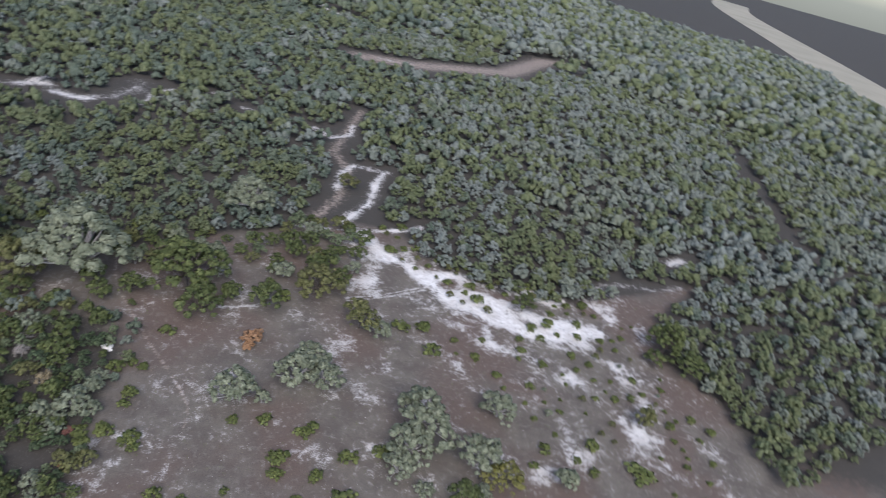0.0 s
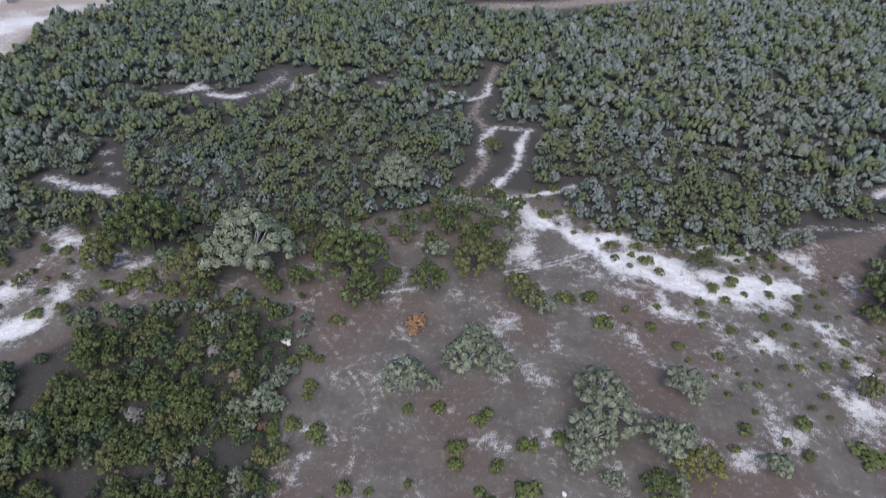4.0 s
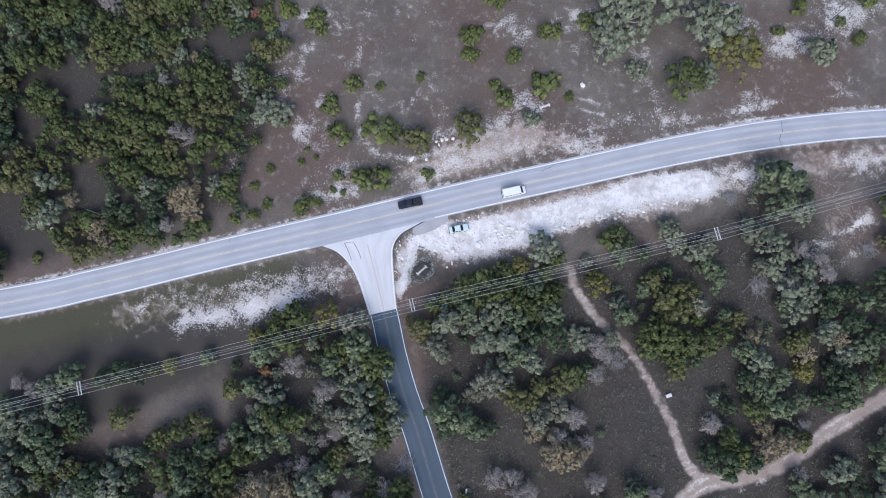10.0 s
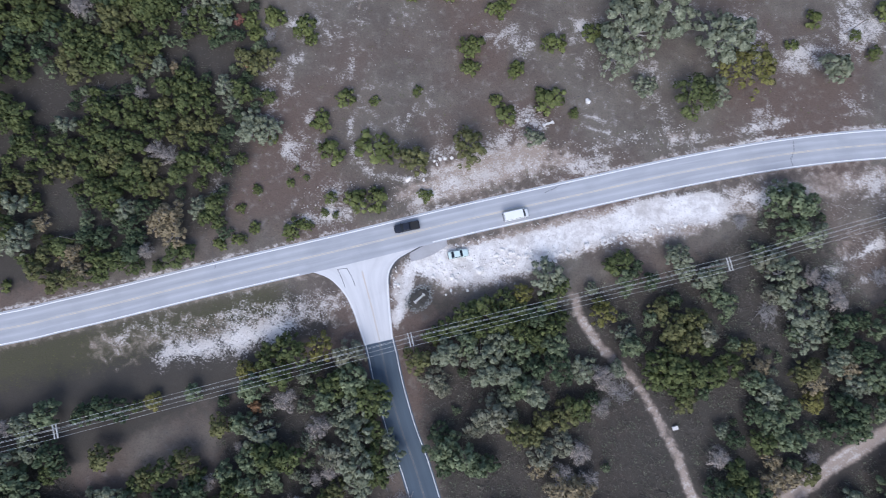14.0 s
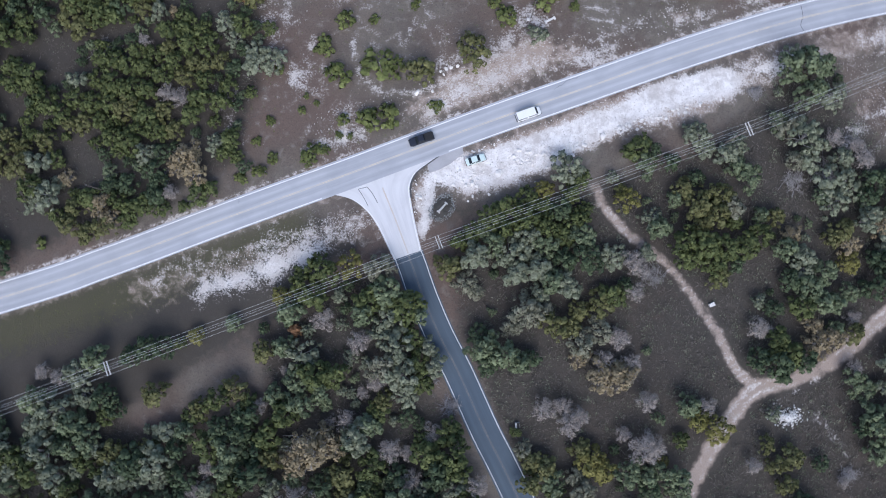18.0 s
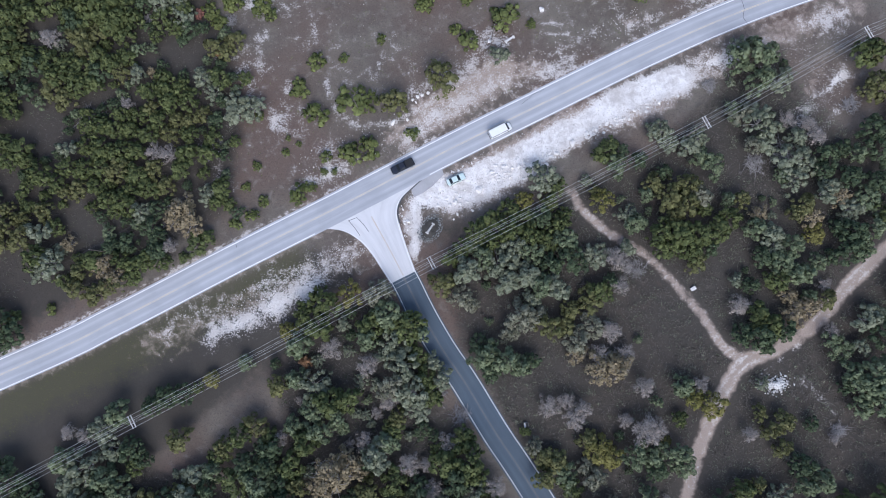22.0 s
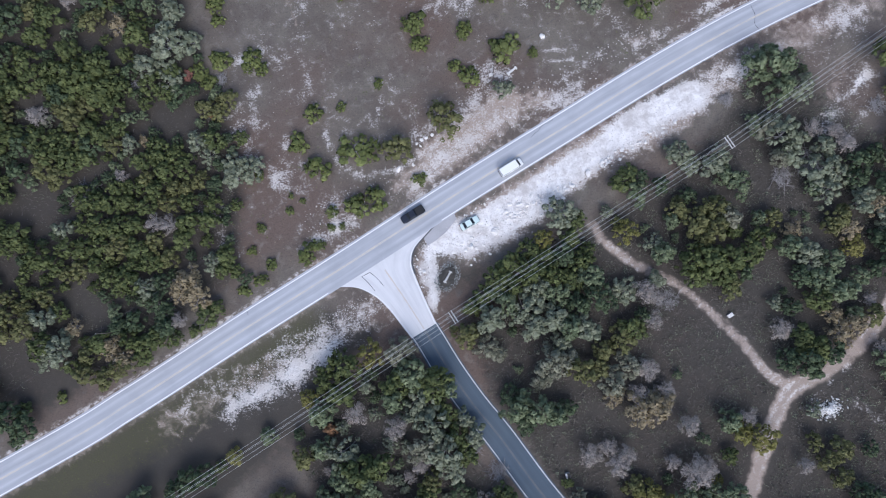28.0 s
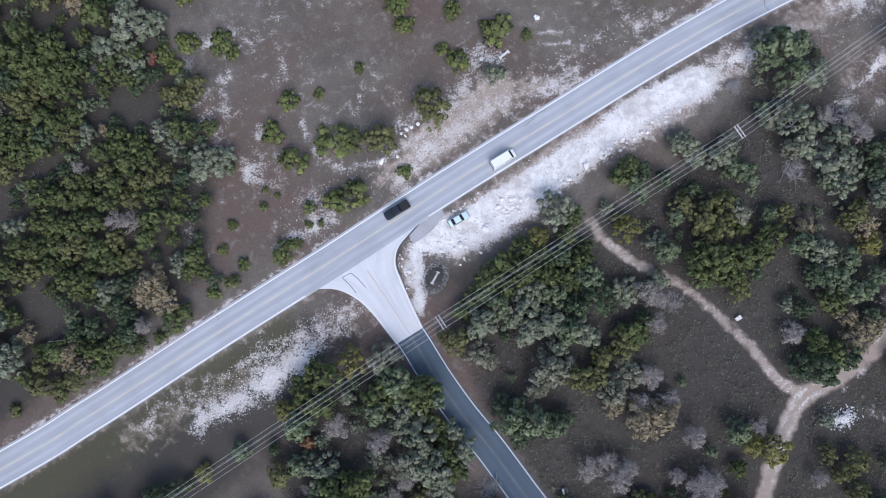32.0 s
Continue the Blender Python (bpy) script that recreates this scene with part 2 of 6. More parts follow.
def tube(bm, a, b, r0, r1, sides=8):
    a, b = Vector(a), Vector(b)
    d = b - a
    mat = Matrix.Translation((a + b) / 2) @ d.to_track_quat("Z", "Y").to_matrix().to_4x4()
    bmesh.ops.create_cone(bm, cap_ends=True, segments=sides, radius1=r0, radius2=r1, depth=d.length, matrix=mat)
    return bm


def smooth_line(points, spacing):
    """A Catmull-Rom line through the points, about evenly spaced."""
    p = np.array([(2 * np.array(points[0]) - points[1]).tolist(), *points, (2 * np.array(points[-1]) - points[-2]).tolist()], float)
    out = []
    for i in range(1, len(p) - 2):
        n = max(2, int(np.linalg.norm(p[i + 1] - p[i]) / spacing))
        for t in np.arange(n) / n:
            out.append(0.5 * (2 * p[i] + (p[i + 1] - p[i - 1]) * t + (2 * p[i - 1] - 5 * p[i] + 4 * p[i + 1] - p[i + 2]) * t ** 2
                              + (3 * p[i] - p[i - 1] - 3 * p[i + 1] + p[i + 2]) * t ** 3))
    out.append(p[-2])
    return np.array(out)


def sideways(line):
    d = np.gradient(line, axis=0)
    d /= np.linalg.norm(d, axis=1)[:, None]
    return np.stack([-d[:, 1], d[:, 0]], 1)


def ribbon(name, left, right, z, mat, parent=None, depth=0.0, cross=4):
    """A strip between two lines, with its edges turned down by depth; its UV runs across (0 to 1) and along (metres)."""
    n = len(left)
    along = np.concatenate([[0], np.cumsum(np.linalg.norm(np.diff((left + right) / 2, axis=0), axis=1))])
    cols = np.linspace(0, 1, cross + 1)
    verts, uvs = [], []
    for i in range(n):
        for j, c in enumerate(cols):
            q = left[i] * (1 - c) + right[i] * c
            verts.append((q[0], q[1], z))
            uvs.append((c, along[i]))
        if depth:
            for q, c in ((left[i], 0), (right[i], 1)):
                verts.append((q[0], q[1], z - depth))
                uvs.append((c, along[i]))
    w = cross + 1 + (2 if depth else 0)
    faces = []
    for i in range(n - 1):
        a, b = i * w, (i + 1) * w
        for j in range(cross):
            faces.append((a + j, a + j + 1, b + j + 1, b + j)[::-1])
        if depth:
            faces.append((a + cross + 1, a, b, b + cross + 1)[::-1])
            faces.append((a + cross, a + cross + 2, b + cross + 2, b + cross)[::-1])
    ob = raw(name, verts, faces, mat, parent)
    layer = ob.data.uv_layers.new(name="UVMap")
    for loop in ob.data.loops:
        layer.data[loop.index].uv = uvs[loop.vertex_index]
    return ob


def to_line(xy, line):
    """The distance of many points from a polyline."""
    best = np.full(len(xy), 1e9)
    line = np.array(line, float)
    for a, b in zip(line[:-1], line[1:]):
        d = b - a
        t = np.clip(((xy - a) @ d) / max(d @ d, 1e-9), 0, 1)
        best = np.minimum(best, np.hypot(*(xy - a - t[:, None] * d).T))
    return best


def inside(xy, poly):
    poly = np.array(poly, float)
    hit = np.zeros(len(xy), bool)
    for a, b in zip(poly, np.roll(poly, -1, 0)):
        cross = ((a[1] > xy[:, 1]) != (b[1] > xy[:, 1])) & (xy[:, 0] < (b[0] - a[0]) * (xy[:, 1] - a[1]) / (b[1] - a[1] + 1e-12) + a[0])
        hit ^= cross
    return hit


def near_box(xy, pts, margin):
    pts = np.array(pts, float)
    return ((xy > pts.min(0) - margin) & (xy < pts.max(0) + margin)).all(1)


def area(xy, poly, soft):
    """1 inside a polygon, 0 outside, with a soft edge."""
    out = np.zeros(len(xy))
    box_of = near_box(xy, poly, soft + 1)
    q = xy[box_of]
    d = to_line(q, list(poly) + [poly[0]])
    out[box_of] = np.clip(0.5 + np.where(inside(q, poly), d, -d) / (2 * soft), 0, 1)
    return out


def stroke(xy, line, width, soft):
    """1 along a line of that width, 0 away from it, with a soft edge."""
    out = np.zeros(len(xy))
    reach = width / 2 + soft + 1
    line = np.array(line, float)
    for k in range(0, len(line) - 1, 12):
        piece = line[k:k + 13]
        box_of = near_box(xy, piece, reach)
        if box_of.any():
            out[box_of] = np.maximum(out[box_of], np.clip(0.5 + (width / 2 - to_line(xy[box_of], piece)) / (2 * soft), 0, 1))
    return out


# ---- plan ----
NORTH_LINE = smooth_line([(-420, -170), (-220, -91), (-97.7, -36.8), (-71.1, -24), (-44, -9.6), (-16.8, 4.5), (8.6, 18), (34, 30.9), (60.2, 44), (84, 54.6),
                          (109.4, 63.7), (150, 76), (230, 94), (420, 120), (900, 150)], 3.0)
ROAD_MID = NORTH_LINE - sideways(NORTH_LINE) * 3.45
SIDE_LEFT = smooth_line([(-8.4, -9.5), (-2.9, -17.6), (1.9, -26.9), (7, -35.5), (12.2, -43), (19.6, -54.9), (25.9, -64.1), (40, -86), (75, -140), (160, -270)], 3.0)
SIDE_MID = SIDE_LEFT + sideways(SIDE_LEFT) * 3.2
TRACK_ONE = [(40.8, 5), (44.6, -1), (52.8, -7.1), (57, -9.2), (63.7, -15.3), (67.1, -19.4), (72.4, -25.5), (74.6, -29.5), (77.6, -33.5), (81.7, -35.5)]
TRACK_TWO = [(190, 55), (140, 14), (117.3, -8.6), (107.5, -17.6), (98.9, -27.2), (90.5, -32.7), (81.7, -36.2), (78, -40.9), (74, -48.2), (70.2, -56.8), (67.3, -66.2), (62, -90), (70, -140)]
LAYBY = [(2, 4.4), (8.9, 9), (25.2, 17.7), (39.3, 25.3), (53.4, 31.9), (69.1, 37.2), (76, 35), (69.5, 28.4), (60.4, 22.9), (46.2, 18), (39.1, 13.8), (32, 8.8), (25.1, 4.2), (18, 1.4), (11, -1.6),
         (8.5, 0.8), (3.6, 1.4), (2.6, -2.1), (4.1, -7.6), (2.9, -12.5), (-0.6, -4.2), (-1.6, 0)]
QUARRY = [(-330, 225), (-389, 343), (-372, 424), (-269, 495), (-275, 587), (-228, 773), (-300, 1050), (-900, 1100), (-1200, 500), (-560, 130)]
WALLOW = [(-7.5, 209), (6.3, 189), (21.6, 176), (35, 171), (49, 161), (66, 152), (91, 152), (108, 159)]
CLEARING = [(-55, 18), (-44, -8), (10, 20), (60, 45), (110, 64), (200, 88), (166, 96), (160, 130), (140, 152), (142, 180), (170, 222), (122, 192), (92, 171), (58, 172), (34, 180), (14, 202), (-15, 200),
            (-28, 186), (-60, 160), (-100, 120), (-175, 118), (-190, 60), (-150, 40), (-136, 76), (-75, 100), (-52, 90), (-46, 60)]


# ---- ground: one sheet to the horizon ----
def build_ground():
    grow = [float(v) for v in np.geomspace(12, 5200, 26)]
    xs = np.concatenate([[-880 - g for g in grow[::-1]], np.arange(-880, -160, 9), np.arange(-160, 180, 0.95), np.arange(180, 500, 9), [500 + g for g in grow]])
    ys = np.concatenate([[-300 - g for g in grow[::-1]], np.arange(-300, -110, 6), np.arange(-110, 250, 0.95), np.arange(250, 420, 3), np.arange(420, 900, 9), [900 + g for g in grow]])
    gx, gy = np.meshgrid(xs, ys)
    xy = np.stack([gx.ravel(), gy.ravel()], 1)
    white, tan, green, litter = (np.zeros(len(xy)) for _ in range(4))

    def put(layer, value):
        np.maximum(layer, value, out=layer)

    blotch = np.zeros(len(xy))
    near = (np.abs(xy[:, 0]) < 190) & (xy[:, 1] > -110) & (xy[:, 1] < 250)
    blotch[near] = [noise.fractal((x * 0.07, y * 0.07, 3.0), 1.0, 2.0, 4) for x, y in xy[near]]
    def ruts(line, width, gap):
        line = smooth_line(line, 2)
        put(tan, stroke(xy, line, width, 1.4) * (0.9 + 0.4 * blotch))
        for s in (-1, 1):
            put(white, stroke(xy, line + sideways(line) * s * gap, 0.9, 0.9) * (0.66 + 0.4 * blotch))

    put(white, area(xy, CLEARING, 8) * (0.21 + 0.4 * np.clip(blotch + 0.12, 0, 1)))
    put(white, area(xy, LAYBY, 2.5) * (0.84 + 0.45 * blotch))
    put(tan, area(xy, LAYBY, 3.0) * 0.85)
    put(white, stroke(xy, [(9, 4.5), (20, 9.5), (31, 15.5), (46, 23.5), (60, 30.5), (68, 33.5)], 7.5, 2.0) * (1.15 + 0.45 * blotch))
    edge = stroke(xy, [(12, 10.6), (22, 15.8), (34, 21.8), (44, 26.6)], 3.0, 2.0)
    white *= 1 - 0.5 * edge
    put(white, stroke(xy, [(2.5, 1.6), (3.2, -4), (2.6, -10)], 3.0, 1.5) * 1.0)
    put(white, stroke(xy, [(3, 3), (8, 2.5), (14, 4)], 4.5, 2) * (0.9 + 0.4 * blotch))
    put(white, stroke(xy, [(-45.5, -30.2), (-39, -27.3), (-33.3, -24.5), (-26.3, -20.6), (-20.8, -17)], 5.5, 5) * (0.86 + 0.6 * blotch))
    put(white, stroke(xy, [(-22, -17), (-15.4, -11.4), (-9.7, -7.9)], 7, 4) * (0.62 + 0.5 * blotch))
    put(white, stroke(xy, [(-56, -27), (-38, -21), (-22, -15), (-9, -8.5)], 13, 6) * (0.5 + 0.3 * blotch))
    put(tan, stroke(xy, [(-60, -32), (-38, -23), (-22, -16), (-9, -9)], 14, 6) * 0.45)
    put(white, stroke(xy, [(-16, -13.5), (-10, -9.5)], 4, 2.5) * 0.62)
    put(white, stroke(xy, [(-26, 5.5), (-3, 16.6), (11, 24), (25, 30.5), (40, 37.6)], 6, 3) * (0.6 + 0.4 * blotch))
    put(white, stroke(xy, [(40, 38.4), (60, 48.6), (90, 62)], 4, 3) * (0.44 + 0.6 * blotch))
    for y in (47.7, 45.2):
        put(white, stroke(xy, [(33, y), (40.5, y - 0.4)], 0.9, 0.8) * 0.75)
    put(tan, stroke(xy, [(-3, 17.5), (11, 25.5), (22, 31.5), (32, 36)], 8, 4) * (0.7 + 0.4 * blotch))
    put(tan, stroke(xy, [(32, 36), (45, 42), (60, 49)], 5, 4) * (0.4 + 0.5 * blotch))
    put(white, stroke(xy, [(4, 22), (16, 28.5), (26, 33)], 6, 4) * (0.68 + 0.4 * blotch))
    put(tan, stroke(xy, [(6, 24), (16, 30), (24, 35)], 9, 4) * 0.95)
    put(white, stroke(xy, [(20, 29.5), (34, 38), (48, 46)], 3, 2) * 0.55)
    put(white, stroke(xy, NORTH_LINE + sideways(NORTH_LINE) * 0.9, 1.2, 0.8) * (0.66 + 0.4 * blotch))
    put(tan, stroke(xy, ROAD_MID, 11, 1.5) * 0.45)
    put(white, stroke(xy, [(-20, 33), (-18.7, 27.7), (-16.5, 24.1), (-11.5, 21.2), (-3, 22), (6, 27)], 1.8, 1.5) * 0.78)
    put(white, stroke(xy, [(-30, 28), (-29, 32)], 3, 2) * 0.62)
    put(white, stroke(xy, [(-19, 10.5), (-15, 10)], 3, 2) * 0.66)
    for x, y, r in [(-36, 45, 3), (-37.5, 52, 3), (-35, 36, 2.5), (-33, 22, 3), (-26, 8, 4), (-8, 35, 3), (2, 29, 3), (20, 78, 4), (30, 70, 5), (12, 84, 5)]:
        put(white, np.clip(1.2 - np.hypot(xy[:, 0] - x, xy[:, 1] - y) / (r * 1.9), 0, 1) * (0.42 + 0.5 * blotch))
    # old road scrape east of the pole and beside the bend
    put(white, stroke(xy, [(97, 22), (101, 27), (105, 31), (109, 35)], 4, 3) * (0.78 + 0.6 * blotch))
    put(white, stroke(xy, [(102, 19), (106, 24), (111, 29)], 2.5, 2) * (0.74 + 0.6 * blotch))
    put(white, stroke(xy, [(70, 35.5), (80, 38.5), (89, 43), (98, 47), (110, 51)], 9, 4) * (0.54 + 0.4 * blotch))
    put(tan, stroke(xy, [(70, 34), (90, 44), (112, 52)], 10, 4) * 0.55)
    put(tan, stroke(xy, [(104, 38), (100, 30)], 5, 3) * 0.5)
    # tracks
    ruts(TRACK_ONE, 2.1, 0.7)
    ruts(TRACK_TWO, 3.5, 0.9)
    put(white, stroke(xy, [(95, -32), (88, -37.5), (83, -41)], 1.6, 1) * 0.55)
    put(white, stroke(xy, [(95, -40), (99, -44), (103, -48)], 1.8, 1.2) * 0.6)
    put(white, stroke(xy, [(72, -24.5), (75, -30)], 1.5, 1.2) * 0.42)
    put(tan, stroke(xy, smooth_line([(-84, 128), (-75, 112.8), (-64.4, 102.2), (-49.5, 88.2), (-40.1, 80.1), (-33.6, 74.3), (-27.1, 66.8), (-25, 60)], 2), 1.4, 0.8) * 0.6)
    put(white, stroke(xy, [(-75, 112.8), (-64.4, 102.2), (-49.5, 88.2)], 0.6, 0.8) * 0.55)
    put(white, stroke(xy, [(-36, 76), (-30, 71), (-26, 66)], 1.0, 0.8) * 0.55)
    put(white, stroke(xy, [(-73, 110), (-66, 102)], 0.8, 0.8) * 0.5)
    put(white, stroke(xy, [(-38, 115), (-32, 118), (-26, 121)], 3, 1.6) * 0.66)
    # the chalk wash north of the clearing
    put(white, stroke(xy, WALLOW[2:], 22, 12) * (0.72 + 0.8 * blotch))
    put(white, stroke(xy, [(-2.4, 193.4), (11.3, 178.1), (24, 173.8), (34, 165.6), (43.3, 158), (54.2, 154.4), (66.9, 151.2), (79, 148.1), (93.5, 151.3), (102.6, 157.3)], 9, 5) * (1.15 + 0.6 * blotch))
    put(white, stroke(xy, [(43.2, 164), (56.6, 161.6), (71.8, 159.9), (86.4, 158.3), (96.6, 157.4)], 12, 7) * (1.05 + 0.8 * blotch))
    put(white, stroke(xy, [(38.4, 173.2), (50.2, 178.7), (61.7, 175.3), (75.4, 176.1), (90.8, 174.9)], 9, 7) * (0.92 + 0.9 * blotch))
    put(white, stroke(xy, [(91.7, 181.3), (101.8, 175.9), (107.6, 162.2)], 9, 7) * (0.7 + 0.8 * blotch))
    put(white, stroke(xy, [(61.2, 142.6), (63.7, 134.1)], 6, 4) * (0.85 + 0.5 * blotch))
    put(white, stroke(xy, [(88.3, 143.2), (95.9, 142.1)], 5, 4) * 0.75)
    rut = smooth_line([(3.6, 138.5), (17.1, 147), (32, 158.9), (38.7, 162.7), (52.1, 158.4), (68.9, 149.9), (76.8, 146.8)], 2)
    for off in (-0.9, 0.9):
        put(white, stroke(xy, rut + sideways(rut) * off, 0.9, 0.9) * 0.9)
    put(white, stroke(xy, [(-33, 184), (-11.3, 190.9), (3.8, 197.2), (17.6, 206.5), (23.9, 212.2)], 4, 3) * (0.85 + 0.5 * blotch))
    put(white, stroke(xy, [(-8.8, 191.6), (-13.2, 198.5), (-9.2, 211.1), (-5.5, 224.3), (-6.6, 253.4), (-5.2, 266.7)], 5, 4) * (0.9 + 0.6 * blotch))
    put(white, stroke(xy, [(-3.6, 267.1), (-23, 265.6), (-27.1, 252.8), (-24.3, 230.1)], 5, 4) * (0.85 + 0.6 * blotch))
    put(white, stroke(xy, [(-59.7, 307), (-44.9, 298.6), (-36.3, 310.8), (-38.7, 327.6)], 5, 4) * 0.85)
    put(white, stroke(xy, [(-130.7, 320.6), (-124, 319.2)], 5, 4) * 0.8)
    put(white, stroke(xy, [(-106.3, 308.9), (-100, 307.6)], 5, 4) * 0.8)
    put(white, stroke(xy, [(-219.6, 254.7), (-212.1, 262.7), (-215.4, 278.1), (-196.8, 259.4), (-179.4, 259.6), (-172, 274.4), (-171.6, 295.2), (-173.3, 310.4)], 6, 5) * 0.95)
    put(white, stroke(xy, [(-152.4, 274.2), (-157.6, 295), (-151.7, 308.8)], 4, 4) * 0.85)
    put(white, stroke(xy, [(-212, 150), (-196, 146), (-186, 149), (-172, 145)], 7, 5) * 0.85)
    put(white, stroke(xy, [(-211.1, 189.8), (-200.9, 172.8), (-183.9, 159.5), (-181.1, 148.2)], 4, 3) * 0.75)
    put(white, stroke(xy, [(-166.8, 71), (-165.3, 84.3), (-163, 95.6), (-175, 115)], 12, 9) * (0.86 + 0.8 * blotch))
    put(white, stroke(xy, [(-155, 59.6), (-148.5, 66.9), (-145.8, 76.6), (-151, 90.6)], 10, 7) * (0.86 + 0.8 * blotch))
    put(white, stroke(xy, [(-147.9, 52.7), (-137.7, 58)], 5, 4) * (0.7 + 0.7 * blotch))
    put(white, stroke(xy, [(-172, 117.9), (-152.4, 110.7), (-134.3, 104.1)], 14, 10) * (0.68 + 0.8 * blotch))
    put(white, stroke(xy, [(-196.8, 111.2), (-177.5, 117.7)], 4, 4) * 0.75)
    put(white, stroke(xy, [(-134.3, 88.3), (-130, 90.5)], 3, 2) * 0.85)
    put(white, stroke(xy, [(107.6, 178), (118, 201.8), (133.3, 208.3), (149.8, 210.5), (163.7, 220)], 5, 4) * 0.62)
    put(white, stroke(xy, [(163.8, 244.8), (172.5, 252.9)], 7, 5) * 0.85)
    put(white, stroke(xy, [(72, 72), (98, 84), (114, 94)], 18, 10) * (0.5 + 0.5 * blotch))
    put(white, stroke(xy, [(104, 84), (114, 92)], 5, 5) * 0.45)
    put(white, stroke(xy, [(100, 132), (122, 118), (128, 92)], 14, 10) * (0.48 + 0.5 * blotch))
    put(white, stroke(xy, [(94, 146), (112, 140), (126, 134)], 7, 6) * (0.62 + 0.5 * blotch))
    put(white, stroke(xy, [(20, 160), (30, 150), (50, 140), (90, 128)], 14, 10) * (0.42 + 0.5 * blotch))
    put(tan, stroke(xy, [(-28, 186), (-21, 223), (-25, 258), (-39, 278), (-40, 360)], 11, 5) * 0.5)
    put(tan, stroke(xy, [(-73, 508), (-23, 528), (17, 558), (66, 596), (112, 706), (151, 728)], 40, 14) * 0.55)
    put(white, stroke(xy, [(-60, 515), (-30, 527)], 9, 5) * 0.6)
    put(white, stroke(xy, [(-214, 779), (-148, 668), (-78, 647)], 14, 6) * 0.75)
    quarry = area(xy, QUARRY, 12)
    put(tan, quarry * 0.85)
    far = np.array([noise.fractal((x * 0.016, y * 0.02, 7.0), 1.0, 2.0, 4) if q > 0 else 0.0 for (x, y), q in zip(xy, quarry)])
    put(white, quarry * np.clip(0.4 + 0.7 * far, 0, 1))
    litter *= 1 - quarry
    put(white, stroke(xy, [(-360, 240), (-395, 335), (-380, 430), (-300, 520)], 14, 8) * 0.62)
    put(white, stroke(xy, [(-520, 470), (-420, 560), (-330, 660), (-280, 800)], 60, 30) * (0.55 + 0.9 * far))
    put(white, stroke(xy, [(-720, 600), (-560, 680), (-400, 740), (-250, 800)], 110, 60) * (0.55 + 0.9 * far))
    put(white, stroke(xy, [(-345, 235), (-430, 300), (-520, 370), (-640, 430)], 8, 6) * 0.75)
    put(white, stroke(xy, [(-300, 505), (-400, 470), (-520, 455)], 7, 6) * 0.7)
    put(white, stroke(xy, [(-470, 395), (-480, 450), (-500, 480)], 8, 6) * 0.75)
    put(white, stroke(xy, [(-450, 330), (-560, 420)], 12, 6) * 0.7)
    put(white, stroke(xy, [(112, 192), (122, 166), (118, 142), (122, 112), (112, 100)], 34, 14) * (0.42 + 0.55 * blotch))
    put(white, stroke(xy, [(-6, 186), (8, 166), (14, 150)], 18, 8) * (0.5 + 0.6 * blotch))
    put(white, stroke(xy, [(40, 140), (70, 132), (96, 126)], 22, 10) * (0.42 + 0.5 * blotch))
    # grass of the south verge; litter and painted shade under the woods
    put(green, stroke(xy, [(-200, -92), (-98, -49.5), (-60, -31.5), (-28, -13.5)], 11, 6) * 0.95)
    put(litter, stroke(xy, [(-200, -104), (-98, -62), (-60, -46), (-30, -30)], 20, 8) * 0.75)
    put(litter, area(xy, [(-150, -86), (-98, -45), (-22, -9), (-9, -14), (-30, -36), (-60, -60), (-120, -90)], 4) * 0.95)
    put(green, stroke(xy, [(-200, -88), (-98, -44.5), (-60, -26.5), (-25, -9.5)], 2.5, 1.5) * 0.8)
    put(green, stroke(xy, [(60, 60), (110, 100), (100, 140)], 40, 25) * 0.4)
    put(litter, area(xy, [(-112, -36), (-82, -26), (-70, -15), (-78, 0), (-108, 12)], 4) * 0.75)
    for poly, much in zip(WOODS, (0.9, 0.85, 0.72)):
        put(litter, area(xy, poly, 4) * much)
    put(litter, stroke(xy, [(6, -5), (10, -5), (13, -4)], 7, 4) * 0.7)
    spot = stroke(xy, [(-0.9, 1.6), (-0.2, -0.6)], 1.4, 0.8)
    white *= 1 - 0.8 * spot
    put(litter, spot)
    put(litter, (1 - area(xy, CLEARING, 6)) * (1 - quarry) * np.clip((xy[:, 1] - 90) / 30, 0, 1))
    z = np.zeros(len(xy))
    nx, ny = len(xs), len(ys)
    idx = np.arange(nx * ny).reshape(ny, nx)
    faces = np.stack([idx[:-1, :-1], idx[:-1, 1:], idx[1:, 1:], idx[1:, :-1]], -1).reshape(-1, 4)
    me = bpy.data.meshes.new("ground")
    me.vertices.add(len(xy))
    me.vertices.foreach_set("co", np.column_stack([xy, z]).astype(np.float32).ravel())
    me.loops.add(faces.size)
    me.loops.foreach_set("vertex_index", faces.astype(np.int32).ravel())
    me.polygons.add(len(faces))
    me.polygons.foreach_set("loop_start", np.arange(0, faces.size, 4, dtype=np.int32))
    me.update(calc_edges=True)
    cover = me.attributes.new("cover", "FLOAT_COLOR", "POINT")
    cover.data.foreach_set("color", np.column_stack([white, tan, green, litter]).astype(np.float32).ravel())
    me.materials.append(ground_material())
    return tagged(new("ground", me), "dry brown earth with chalky limestone scrapes", "ground", kind="structure")


